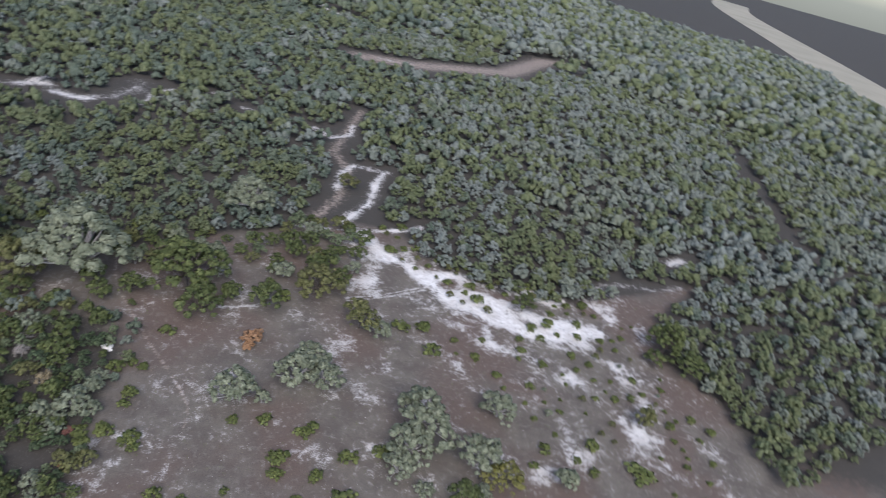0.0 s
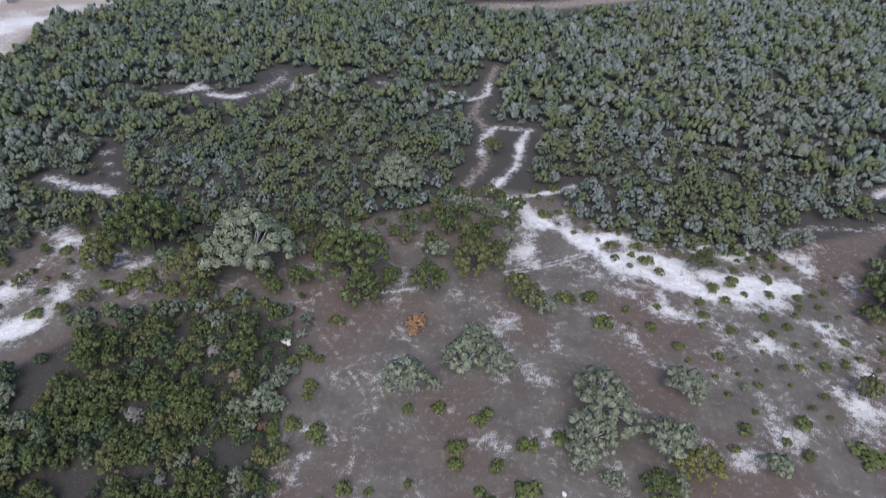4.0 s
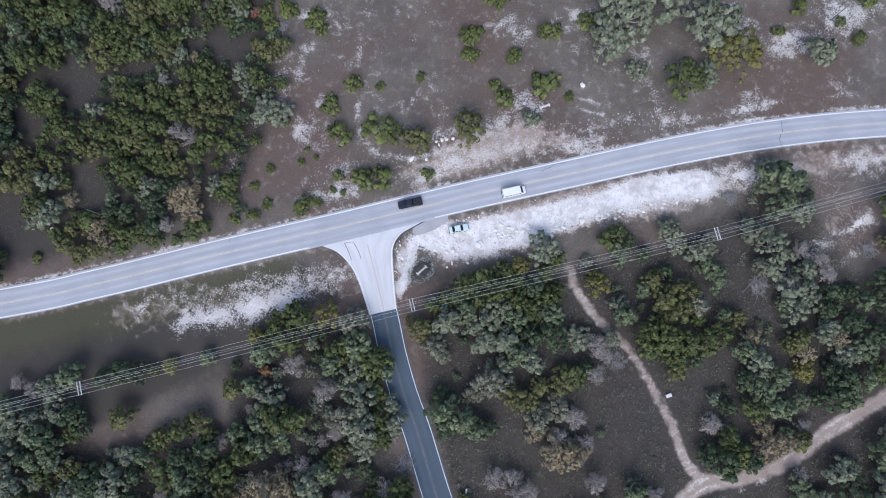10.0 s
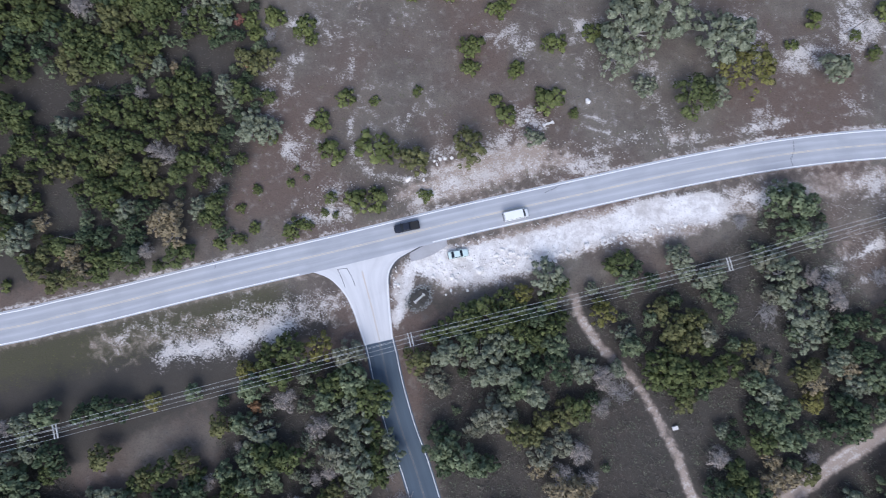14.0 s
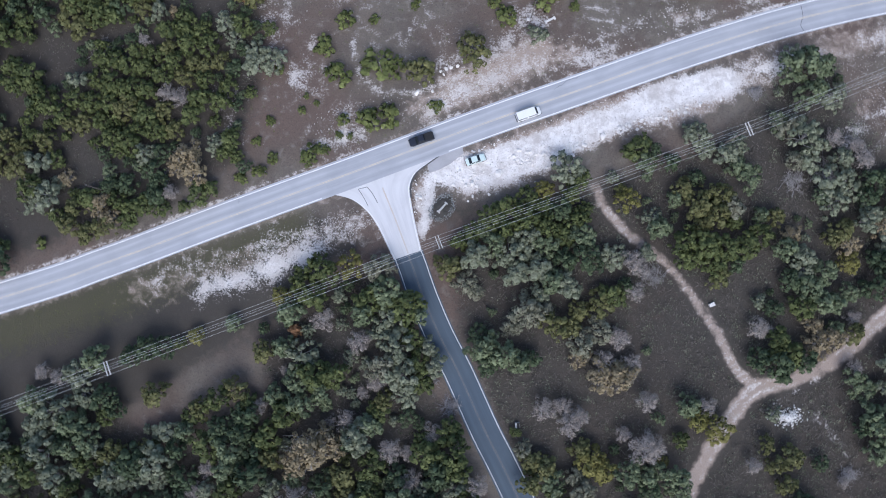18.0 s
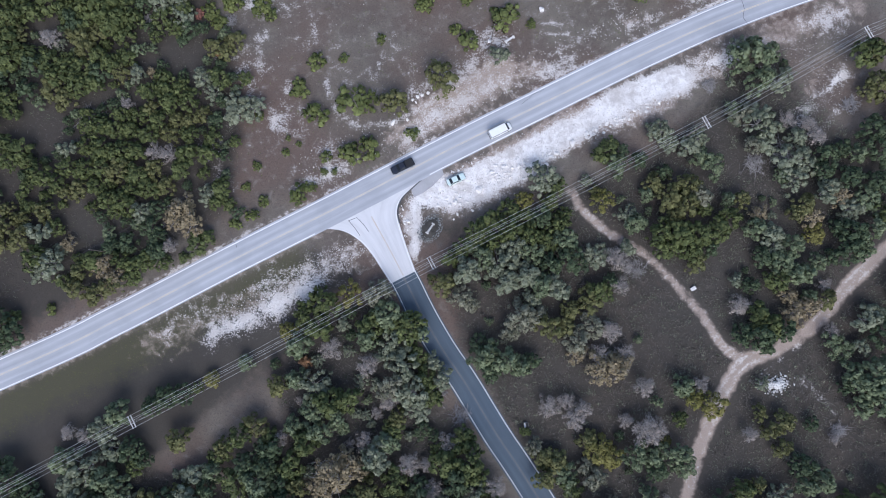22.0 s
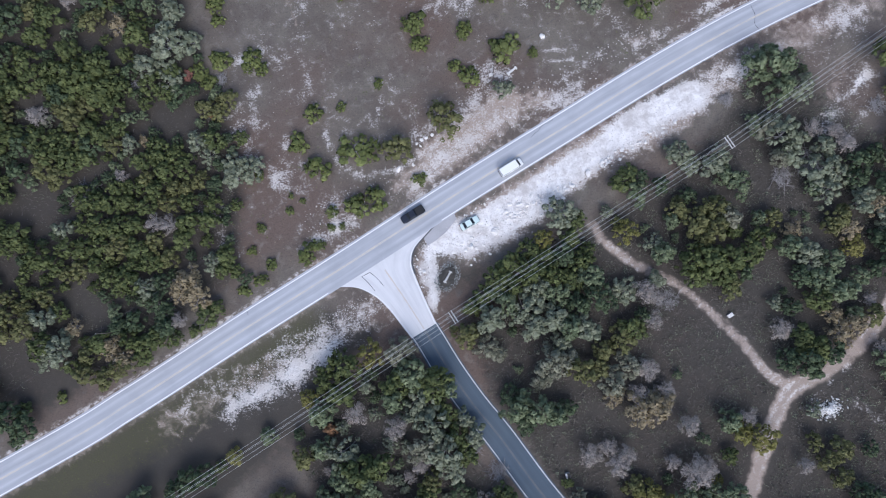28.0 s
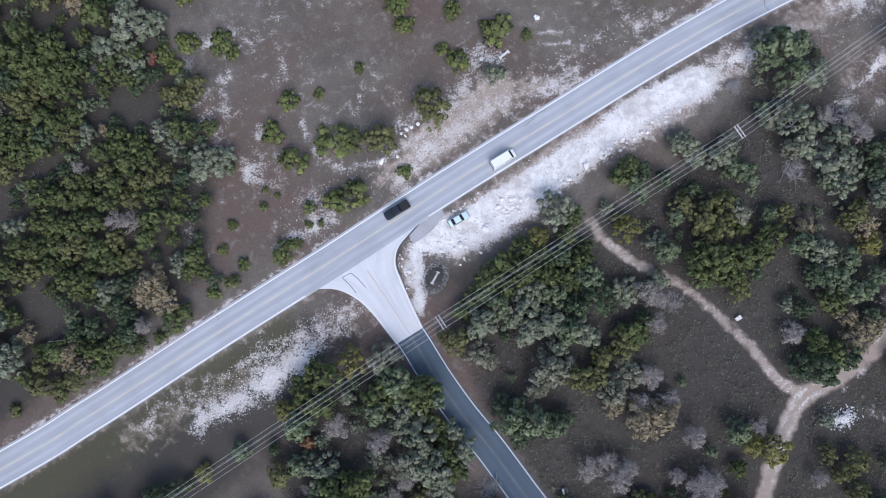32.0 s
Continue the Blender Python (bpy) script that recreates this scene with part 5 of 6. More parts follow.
# low shrubs scattered over the eastern part of the clearing and the north-west scrapes
fill([(60, 62), (150, 84), (150, 190), (112, 160), (60, 140), (44, 128), (70, 100)], 1.6, 420, 24, [("shrub", 5), ("olive", 0.4), ("grey", 0.4)], 0.9, 2.2)
fill([(-180, 60), (-130, 62), (-84, 100), (-60, 104), (-60, 160), (-180, 130)], 1.15, 420, 25, [("shrub", 2), ("green", 2), ("olive", 1)], 1.2, 3.6)
fill([(-150, 100), (-90, 114), (-40, 130), (0, 142), (5, 190), (-30, 188), (-60, 162), (-100, 124), (-175, 118)], 0.66, 500, 26, [("green", 3), ("mid", 2), ("olive", 1), ("grey", 1)], 2.4, 5.0)


# shrubs standing in the chalk wash
fill([(2, 190), (28, 168), (62, 146), (112, 150), (118, 172), (96, 182), (60, 184), (30, 192), (8, 214)], 1.25, 420, 27, [("shrub", 3), ("olive", 1)], 1.2, 3.2)


# ---- far woods, past counting ----
def lump_crown(rng, lumps, sprays, size):
    """A crown about one metre in radius: smooth uneven lumps with leaf sprays over them, as points, normals and triangles."""
    bm = bmesh.new()
    bmesh.ops.create_icosphere(bm, subdivisions=1, radius=1)
    bm.verts.ensure_lookup_table()
    unit = np.array([v.co for v in bm.verts])
    tri = np.array([[v.index for v in f.verts] for f in bm.faces])
    bm.free()
    tri = tri[unit[tri][:, :, 2].mean(1) > -0.45]
    c, rad = lobes_of(rng, 1.0, 1.6, lumps, 0.25)
    points, normals, faces = [], [], []
    k = 0
    for centre, r in zip(c, rad):
        points.append(centre + unit * r * rng.uniform(0.6, 1.3, (len(unit), 1)) * (1, 1, 0.95))
        n = unit + rng.normal(0, 0.42, unit.shape) + (centre - c.mean(0)) * 0.35
        normals.append(n / np.linalg.norm(n, axis=1)[:, None])
        faces.append(tri + k)
        k += len(unit)
    if sprays:
        q, soft = crown_quads(rng, c, rad, sprays, size, -0.1)
        points.append(q.reshape(-1, 3))
        normals.append(np.repeat(soft, 4, axis=0))
        base = k + np.arange(len(q))[:, None] * 4
        faces += [base + (0, 1, 2), base + (0, 2, 3)]
    return np.concatenate(points), np.concatenate(normals), np.concatenate(faces)


def crowd(shape, at, scale, ang):
    """One mesh of many turned and scaled copies of a crown."""
    p, nrm, tri = shape
    n, k = len(at), len(p)
    cs, sn = np.cos(ang)[:, None], np.sin(ang)[:, None]
    turn = lambda v: np.stack([v[None, :, 0] * cs - v[None, :, 1] * sn, v[None, :, 0] * sn + v[None, :, 1] * cs, np.repeat(v[None, :, 2], n, 0)], -1)
    co = turn(p) * scale[:, None, :]
    co[..., :2] += at[:, None, :]
    return co.reshape(-1, 3), turn(nrm).reshape(-1, 3), (tri[None] + np.arange(n)[:, None, None] * k).reshape(-1, 3)


def far_wood(name, label, spacing, region, lumps, sprays, size, seed, near, far, leaf):
    rng = np.random.default_rng(seed)
    (x0, y0), (x1, y1) = region
    gx, gy = np.meshgrid(np.arange(x0, x1, spacing), np.arange(y0, y1, spacing))
    xy = np.stack([gx.ravel(), gy.ravel()], 1) + rng.uniform(-0.5, 0.5, (gx.size, 2)) * spacing
    d = np.hypot(xy[:, 0] - 20, xy[:, 1] + 50)
    ok = (d >= near) & (d < far) & ~inside(xy, CLEARING) & ~inside(xy, QUARRY)
    bearing = np.arctan2(xy[:, 0] - 20, xy[:, 1] + 50)
    ok &= (bearing > radians(-57)) & (bearing < radians(48))
    for line, w in FAR_WAYS:
        ok &= to_line(xy, line) > w
    for poly in WOODS:
        ok &= ~inside(xy, poly)
    xy = xy[ok]
    n = len(xy)
    r = spacing * (0.3 + 0.5 * rng.uniform(0, 1, n) ** 1.3)
    scale = np.column_stack([r, r, r * rng.uniform(1.0, 1.5, n)])
    ang = rng.uniform(0, 2 * np.pi, n)
    pick = rng.integers(0, 6, n)
    # paler open crowns to the east, darker juniper to the west, in stands
    east = np.clip((xy[:, 0] + 60) / 120, 0, 1)
    stand = np.array([noise.noise((x * 0.02, y * 0.02, 5.0)) for x, y in xy])
    dice = np.clip(rng.uniform(0, 1, n) + 0.6 * stand, 0, 1)
    group = np.where(dice < leaf[0], 0, np.where(dice < leaf[0] + (1 - leaf[0]) * (0.85 - 0.75 * east), 1, 2))
    shapes = [lump_crown(rng, lumps, sprays, size) for k in range(6)]
    for g, key in enumerate(("green", "dark", "grey")):
        co, nrm, faces = [], [], []
        total = 0
        for k, shape in enumerate(shapes):
            mine = (group == g) & (pick == k)
            if not mine.any():
                continue
            a, b, c = crowd(shape, xy[mine], scale[mine], ang[mine])
            co.append(a)
            nrm.append(b)
            faces.append(c + total)
            total += len(a)
        if not total:
            continue
        faces = np.concatenate(faces).astype(np.int32)
        me = bpy.data.meshes.new(name)
        me.vertices.add(total)
        me.vertices.foreach_set("co", np.concatenate(co).astype(np.float32).ravel())
        me.loops.add(faces.size)
        me.loops.foreach_set("vertex_index", faces.ravel())
        me.polygons.add(len(faces))
        me.polygons.foreach_set("loop_start", np.arange(0, faces.size, 3, dtype=np.int32))
        me.polygons.foreach_set("use_smooth", np.ones(len(faces), bool))
        turned = me.attributes.new("custom_normal", "FLOAT_VECTOR", "POINT")
        turned.data.foreach_set("vector", np.concatenate(nrm).astype(np.float32).ravel())
        me.update(calc_edges=True)
        me.materials.append(HAZED_LEAF[key])
        tagged(new(name, me), label[g], "woods", kind="stuff")


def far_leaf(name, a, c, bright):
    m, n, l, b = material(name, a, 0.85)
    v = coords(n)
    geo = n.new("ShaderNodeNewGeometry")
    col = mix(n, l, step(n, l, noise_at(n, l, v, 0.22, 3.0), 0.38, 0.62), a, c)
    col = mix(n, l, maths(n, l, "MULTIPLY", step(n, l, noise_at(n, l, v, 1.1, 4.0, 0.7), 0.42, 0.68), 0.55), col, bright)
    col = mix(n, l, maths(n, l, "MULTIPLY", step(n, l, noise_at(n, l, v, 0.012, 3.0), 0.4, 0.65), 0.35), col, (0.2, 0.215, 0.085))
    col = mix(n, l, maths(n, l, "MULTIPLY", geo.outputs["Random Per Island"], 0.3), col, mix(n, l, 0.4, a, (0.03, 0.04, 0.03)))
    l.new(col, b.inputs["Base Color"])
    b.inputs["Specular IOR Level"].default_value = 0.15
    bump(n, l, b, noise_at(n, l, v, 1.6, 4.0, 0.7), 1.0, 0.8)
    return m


# distance haze is mixed into these leaf colours: paler and bluer than near trees
HAZED_LEAF = {
    "green": far_leaf("hazed_oak_leaves", (0.128, 0.158, 0.084), (0.186, 0.210, 0.112), (0.315, 0.343, 0.206)),
    "dark": far_leaf("hazed_dark_leaves", (0.118, 0.152, 0.121), (0.160, 0.196, 0.152), (0.265, 0.307, 0.246)),
    "grey": far_leaf("hazed_silver_leaves", (0.208, 0.235, 0.211), (0.260, 0.287, 0.256), (0.395, 0.425, 0.386)),
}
SAND = [(1300, 3600), (1087, 2905), (930, 1800), (839, 1214), (800, 700)]
WAYS_NEAR = [
    (WALLOW, 11), ([(-33, 184), (-11.3, 190.9), (3.8, 197.2), (17.6, 206.5)], 6),
    ([(-9, 192), (-13.2, 198.5), (-9.2, 211.1), (-5.5, 224.3), (-6.6, 253.4), (-5.2, 265), (-22, 262), (-26, 248)], 9),
    ([(-219, 251), (-210, 258), (-195, 253), (-177, 254), (-170, 270), (-170, 291), (-171, 305)], 12), ([(-152.4, 274.2), (-157.6, 295), (-151.7, 308.8)], 6),
    ([(-131, 318), (-123, 317)], 7), ([(-107, 306), (-99, 305)], 7), ([(-211.1, 189.8), (-200.9, 172.8), (-183.9, 159.5), (-181.1, 148.2)], 5),
]
WAYS_MIDDLE = [
    ([(118, 200), (133.3, 207), (149.8, 209), (163.7, 219)], 6), ([(163.8, 243), (172.5, 251)], 7), ([(-33, 184), (-2.7, 196), (24, 212)], 4),
    ([(-56, 305), (-35, 299), (-41, 340)], 9), ([(-210, 146), (-170, 146)], 9), ([(-28, 186), (-21, 223), (-25, 258), (-39, 278), (-40, 360)], 8),
    ([(-73, 503), (-23, 520), (17, 549), (66, 586), (112, 694), (151, 716)], 24), ([(-214, 779), (-148, 668), (-78, 647)], 8),
]
WAYS_FAR = [
    (ROAD_MID, 16), ([(-168, 74), (-166, 99), (-169, 117)], 9), ([(-150, 57), (-140, 78), (-128, 90)], 7), ([(293, 537), (269, 326), (284, 289)], 8), (SAND, 100),
]
FAR_WAYS = WAYS_NEAR + WAYS_MIDDLE + WAYS_FAR
NAMES = ("green oak woods with dense rounded crowns", "dark green juniper woods", "grey-green woods of open crowns")
bank = smooth_line(SAND, 80)
tagged(ribbon("sand_bank", bank - sideways(bank) * 90, bank + sideways(bank) * 90, 0.3, worn("pale_sand", (0.42, 0.37, 0.29), (0.27, 0.26, 0.19), 0.02, relief=0), None, 0.3, 3),
       "distant pale sandy ground at the edge of the woods", "ground", kind="structure")
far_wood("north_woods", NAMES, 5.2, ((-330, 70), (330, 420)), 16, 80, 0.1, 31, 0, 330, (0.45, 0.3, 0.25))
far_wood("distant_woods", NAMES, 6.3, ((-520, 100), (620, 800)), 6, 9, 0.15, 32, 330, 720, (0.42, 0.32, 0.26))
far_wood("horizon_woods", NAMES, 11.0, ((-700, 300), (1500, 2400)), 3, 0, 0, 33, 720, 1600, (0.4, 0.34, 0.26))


# ---- utility poles and wires ----
POLES = [(-124, -83.5, 12.6), (-58, -48.5, 12.8), (7, -13.5, 12.0), (68.7, 18.3, 13.9), (107.6, 40.3, 12.0), (172, 68, 12.5)]
LINE_TURN = math.degrees(math.atan2(34, 64.5))


def build_pole(h):
    top = empty("utility_pole", label="tall weathered wooden utility pole with twin crossarms", category="utility pole", group="utility poles")
    part("shaft", tube(bmesh.new(), (0, 0, -0.3), (0, 0, h), 0.19, 0.13, 10), POLE_WOOD, top)
    for off in (-0.32, 0.32):
        arm = part("crossarm", box(bmesh.new(), off, 0, h - 0.35, 0.16, 3.0, 0.18, 0.02), ARM_WOOD, top, "pale grey wooden crossarm")
        for y in (-1.35, -0.45, 0.55, 1.35):
            bm = bmesh.new()
            tube(bm, (off, y, h - 0.26), (off, y, h - 0.14), 0.05, 0.09, 8)
            tube(bm, (off, y, h - 0.14), (off, y, h + 0.02), 0.09, 0.05, 8)
            part("insulator", bm, CERAMIC, arm, "glazed white insulator")
    for y in (-0.9, 0.9):
        part("brace", tube(bmesh.new(), (0.12, y, h - 0.4), (0.12, 0, h - 1.3), 0.025, 0.025, 5), STEEL, top, "galvanised steel brace")
    bm = bmesh.new()
    box(bm, 0.3, 0, h - 1.9, 0.24, 0.08, 0.08, 0.01)
    part("bracket", bm, STEEL, top)
    return top


for k, (x, y, h) in enumerate(POLES):
    if k == 0:
        first_pole = build_pole(12.6)
        first_pole.matrix_basis = pose(x, y, 0, 0, 0, LINE_TURN)
    else:
        copy_thing(first_pole, pose(x, y, 0, 0, 0, LINE_TURN) @ Matrix.Diagonal((1, 1, h / 12.6, 1)))


def wire(name, a, b, sag, radius, mat, label="", category=""):
    """A hanging wire as a thin six-sided tube."""
    a, b = Vector(a), Vector(b)
    across = Vector((-(b - a).y, (b - a).x, 0)).normalized()
    verts, faces, n = [], [], 14
    for i in range(n + 1):
        t = i / n
        c = a.lerp(b, t) - Vector((0, 0, 4 * sag * t * (1 - t)))
        for s in range(5):
            w = 2 * math.pi * s / 5
            verts.append(c + across * math.cos(w) * radius + Vector((0, 0, math.sin(w) * radius)))
    for i in range(n):
        for s in range(5):
            faces.append((i * 5 + s, i * 5 + (s + 1) % 5, (i + 1) * 5 + (s + 1) % 5, (i + 1) * 5 + s))
    ob = raw(name, verts, faces, mat, None, True)
    return tagged(ob, label, category, "overhead wires" if label else "")


side_dir = Vector((-math.sin(radians(LINE_TURN)), math.cos(radians(LINE_TURN)), 0))
for (ax, ay, ah), (bx, by, bh) in zip(POLES[:-1], POLES[1:]):
    for off, drop in ((-1.35, 0), (-0.45, 0), (0.55, 0), (1.35, 0), (0.3, 1.9)):
        wire("power_wire", Vector((ax, ay, ah - drop)) + side_dir * off, Vector((bx, by, bh - drop)) + side_dir * off, 1.0, 0.024, WIRE,
             label="thin grey overhead power wire between poles", category="wire")

# a single service line north of the road
SERVICE = [(-150, -55), (-72, -10.5), (-11.5, 25), (21.5, 43.5), (92, 84)]


def build_service_pole():
    top = empty("service_pole", label="slim wooden pole carrying a single wire", category="utility pole", group="service poles")
    part("shaft", tube(bmesh.new(), (0, 0, -0.3), (0, 0, 8.0), 0.13, 0.09, 9), POLE_WOOD, top)
    bm = bmesh.new()
    tube(bm, (0, 0, 8.0), (0, 0, 8.18), 0.05, 0.07, 8)
    part("insulator", bm, CERAMIC, top, "glazed white insulator")
    return top


for k, (x, y) in enumerate(SERVICE):
    if k == 0:
        service = build_service_pole()
        service.matrix_basis = pose(x, y, 0)
    else:
        copy_thing(service, pose(x, y, 0))
for a, b in zip(SERVICE[:-1], SERVICE[1:]):
    wire("service_wire", (*a, 8.16), (*b, 8.16), 0.8, 0.02, DARK_WIRE, label="thin dark single wire over the clearing", category="wire")


# ---- vehicles ----
GLASS = material("tinted_glass", (0.02, 0.025, 0.03), 0.08)[0]
RUBBER = worn("tyre_rubber", (0.03, 0.03, 0.03), (0.015, 0.015, 0.015), 4.0)
RIM = worn("wheel_rim", (0.5, 0.5, 0.52), (0.3, 0.3, 0.3), 4.0, 0.35, 0.8, relief=0)
LAMP = material("headlight_lens", (0.75, 0.75, 0.75), 0.1)[0]
TAIL = material("tail_light_lens", (0.35, 0.02, 0.02), 0.15)[0]
TRIM = worn("black_trim", (0.03, 0.03, 0.032), (0.02, 0.02, 0.02), 3.0, 0.6, relief=0)
PAINT = {"mint": worn("mint_car_paint", (0.66, 0.78, 0.75), (0.56, 0.68, 0.65), 1.0, 0.3, 0.0, 0.4, 0),
         "white": worn("white_car_paint", (0.88, 0.88, 0.87), (0.78, 0.78, 0.76), 1.0, 0.3, 0.0, 0.4, 0),
         "black": worn("black_car_paint", (0.03, 0.035, 0.05), (0.02, 0.022, 0.03), 1.0, 0.22, 0.0, 0.4, 0)}


def loft(bm, sections):
    rings = [[bm.verts.new(p) for p in s] for s in sections]
    for a, b in zip(rings[:-1], rings[1:]):
        for i in range(len(a)):
            j = (i + 1) % len(a)
            bm.faces.new((a[i], a[j], b[j], b[i]))
    bm.faces.new(rings[0][::-1])
    bm.faces.new(rings[-1])
    bmesh.ops.recalc_face_normals(bm, faces=bm.faces)
    return bm


def body_section(x, w, z0, z1):
    return [(x, -w * 0.92, z0), (x, -w, z0 + 0.2), (x, -w, z1 - 0.22), (x, -w * 0.9, z1 - 0.05), (x, -w * 0.6, z1), (x, w * 0.6, z1), (x, w * 0.9, z1 - 0.05),
            (x, w, z1 - 0.22), (x, w, z0 + 0.2), (x, w * 0.92, z0)]


def panel(a, b, c, d, thick=0.015):
    """A thin pane over four corners."""
    bm = bmesh.new()
    a, b, c, d = map(Vector, (a, b, c, d))
    n = (b - a).cross(d - a).normalized() * thick
    lo = [bm.verts.new(p) for p in (a, b, c, d)]
    hi = [bm.verts.new(p + n) for p in (a, b, c, d)]
    bm.faces.new(lo[::-1])
    bm.faces.new(hi)
    for i in range(4):
        j = (i + 1) % 4
        bm.faces.new((lo[i], lo[j], hi[j], hi[i]))
    return bm


def build_car(name, label, category, x, y, rz, paint, profile, w, cabin, cargo=None, narrow=0.74):
    """profile: (x, width factor, top); cabin: back foot, back top, front top, front foot, shoulder height, roof height."""
    top = empty(name, x, y, 0.05, rz, label, category)
    col = PAINT[paint]
    body = part("body", loft(bmesh.new(), [body_section(px, w * f, 0.32, pz) for px, f, pz in profile]), col, top)
    b0, b1, f1, f0, z0, z1 = cabin
    wi, wo = w * narrow, w * 0.93
    foot = [(b0, -wo, z0), (f0, -wo, z0), (f0, wo, z0), (b0, wo, z0)]
    roof = [(b1, -wi, z1), (f1, -wi, z1), (f1, wi, z1), (b1, wi, z1)]
    part("cabin", loft(bmesh.new(), [[(px * 0.995, py * 0.99, pz - 0.03) for px, py, pz in foot], [(px, py * 0.985, pz - 0.02) for px, py, pz in roof]]), col, top)
    bm = bmesh.new()
    box(bm, (b1 + f1) / 2, 0, z1, f1 - b1 + 0.1, wi * 2 + 0.06, 0.07, 0.03)
    part("roof", bm, col, top)

    def inset(quad, m=0.09):
        c = sum((Vector(q) for q in quad), Vector()) / 4
        return [Vector(q).lerp(c, m) for q in quad]
    part("windscreen", panel(*inset([foot[1], foot[2], roof[2], roof[1]])), GLASS, top, "dark tinted windscreen")
    part("rear_window", panel(*inset([foot[3], foot[0], roof[0], roof[3]])), GLASS, top, "dark tinted rear window")
    for s, (i, j) in ((-1, (0, 1)), (1, (2, 3))):
        p, q, r, t = Vector(foot[i]), Vector(foot[j]), Vector(roof[j]), Vector(roof[i])
        for k in range(2):
            part("side_window", panel(*inset([p.lerp(q, k / 2), p.lerp(q, (k + 1) / 2), t.lerp(r, (k + 1) / 2), t.lerp(r, k / 2)], 0.12)), GLASS, top)
    front, back = profile[-1][0], profile[0][0]
    for s in (-1, 1):
        bm = bmesh.new()
        box(bm, front - 0.03, s * w * 0.68, 0.68, 0.12, 0.34, 0.16, 0.03)
        part("headlight", bm, LAMP, top, "clear headlight")
        bm = bmesh.new()
        box(bm, back + 0.03, s * w * 0.72, 0.75, 0.1, 0.28, 0.2, 0.03)
        part("tail_light", bm, TAIL, top, "red tail light")
        bm = bmesh.new()
        box(bm, f0 - 0.25, s * (w + 0.08), z0 + 0.08, 0.16, 0.2, 0.13, 0.03)
        part("mirror", bm, col, top)
        for wx in (back + 0.85, front - 0.85):
            wheel = part("tyre", tube(bmesh.new(), (wx, s * (w - 0.2), 0.32), (wx, s * (w + 0.01), 0.32), 0.33, 0.33, 18), RUBBER, top, "black tyre")
            part("rim", tube(bmesh.new(), (wx, s * (w - 0.05), 0.32), (wx, s * (w + 0.025), 0.32), 0.2, 0.2, 12), RIM, wheel, "silver wheel rim")
    for px in (back - 0.02, front + 0.02):
        bm = bmesh.new()
        box(bm, px, 0, 0.5, 0.16, w * 1.8, 0.22, 0.05)
        part("bumper", bm, TRIM, top, "black bumper")
    if cargo:
        bm = bmesh.new()
        box(bm, (cargo[0] + cargo[1]) / 2, 0, cargo[2], cargo[1] - cargo[0], w * 1.72, 0.06, 0.02)
        part("bed_cover", bm, TRIM, top, "flat black bed cover")
        for s in (-1, 1):
            bm = bmesh.new()
            box(bm, (cargo[0] + cargo[1]) / 2, s * w * 0.92, cargo[2] + 0.03, cargo[1] - cargo[0], 0.09, 0.08, 0.02)
            part("bed_rail", bm, col, top)
    return top


build_car("sedan", "pale mint green sedan parked on the chalk lay-by", "car", 12.6, 7.7, 25, "mint",
          [(-2.35, 0.82, 0.85), (-2.2, 0.94, 0.98), (-1.2, 1, 1.02), (0.9, 1, 0.98), (1.9, 0.95, 0.9), (2.25, 0.86, 0.78), (2.35, 0.75, 0.65)], 0.9,
          (-1.65, -0.95, 0.35, 1.05, 0.97, 1.42))
build_car("van", "long white passenger van driving on the asphalt road", "van", 23.5, 19.9, 27, "white",
          [(-2.95, 0.9, 1.3), (-2.8, 1, 1.42), (0.5, 1, 1.4), (1.9, 0.98, 1.2), (2.6, 0.93, 1.05), (2.9, 0.85, 0.85)], 1.0,
          (-2.9, -2.85, 1.5, 2.15, 1.3, 2.05), None, 0.92)
build_car("pickup_truck", "black pickup truck with covered bed driving on the road", "pickup", -0.5, 10.9, 206.5, "black",
          [(-2.9, 0.94, 1.0), (-2.8, 1, 1.08), (0.2, 1, 1.08), (1.6, 1, 1.1), (2.6, 0.94, 1.02), (2.9, 0.84, 0.85)], 1.0,
          (-0.75, -0.5, 0.75, 1.45, 1.05, 1.82), (-2.75, -0.85, 1.1))


# ---- stones and litter ----
def build_rock(name, seed, mat, label, category="rock", group="loose stones"):
    bm = bmesh.new()
    bmesh.ops.create_icosphere(bm, subdivisions=2, radius=0.5)
    off = Vector((seed * 7.3, seed * 3.1, 0))
    for v in bm.verts:
        d = 1 + 0.55 * noise.noise(v.co * 1.9 + off) + 0.25 * noise.noise(v.co * 4.5 + off)
        v.co *= d
        v.co.z = v.co.z * 0.65 + 0.16
    ob = part(name, bm, mat)
    return tagged(ob, label, category, group)


ROCKS = [build_rock("rock", k, ROCK, "pale broken limestone rock on the ground") for k in range(5)]
rock_rng = random.Random(9)
USED = set()


def lay_rock(x, y, size):
    k = rock_rng.randrange(5)
    m = pose(x, y, 0, rock_rng.uniform(-12, 12), rock_rng.uniform(-12, 12), rock_rng.uniform(0, 360)) @ Matrix.Diagonal(
        (size * rock_rng.uniform(0.8, 1.5), size * rock_rng.uniform(0.7, 1.1), size * rock_rng.uniform(0.6, 1), 1))
    ob = ROCKS[k] if k not in USED else copy_thing(ROCKS[k], Matrix())
    USED.add(k)
    ob.matrix_basis = m


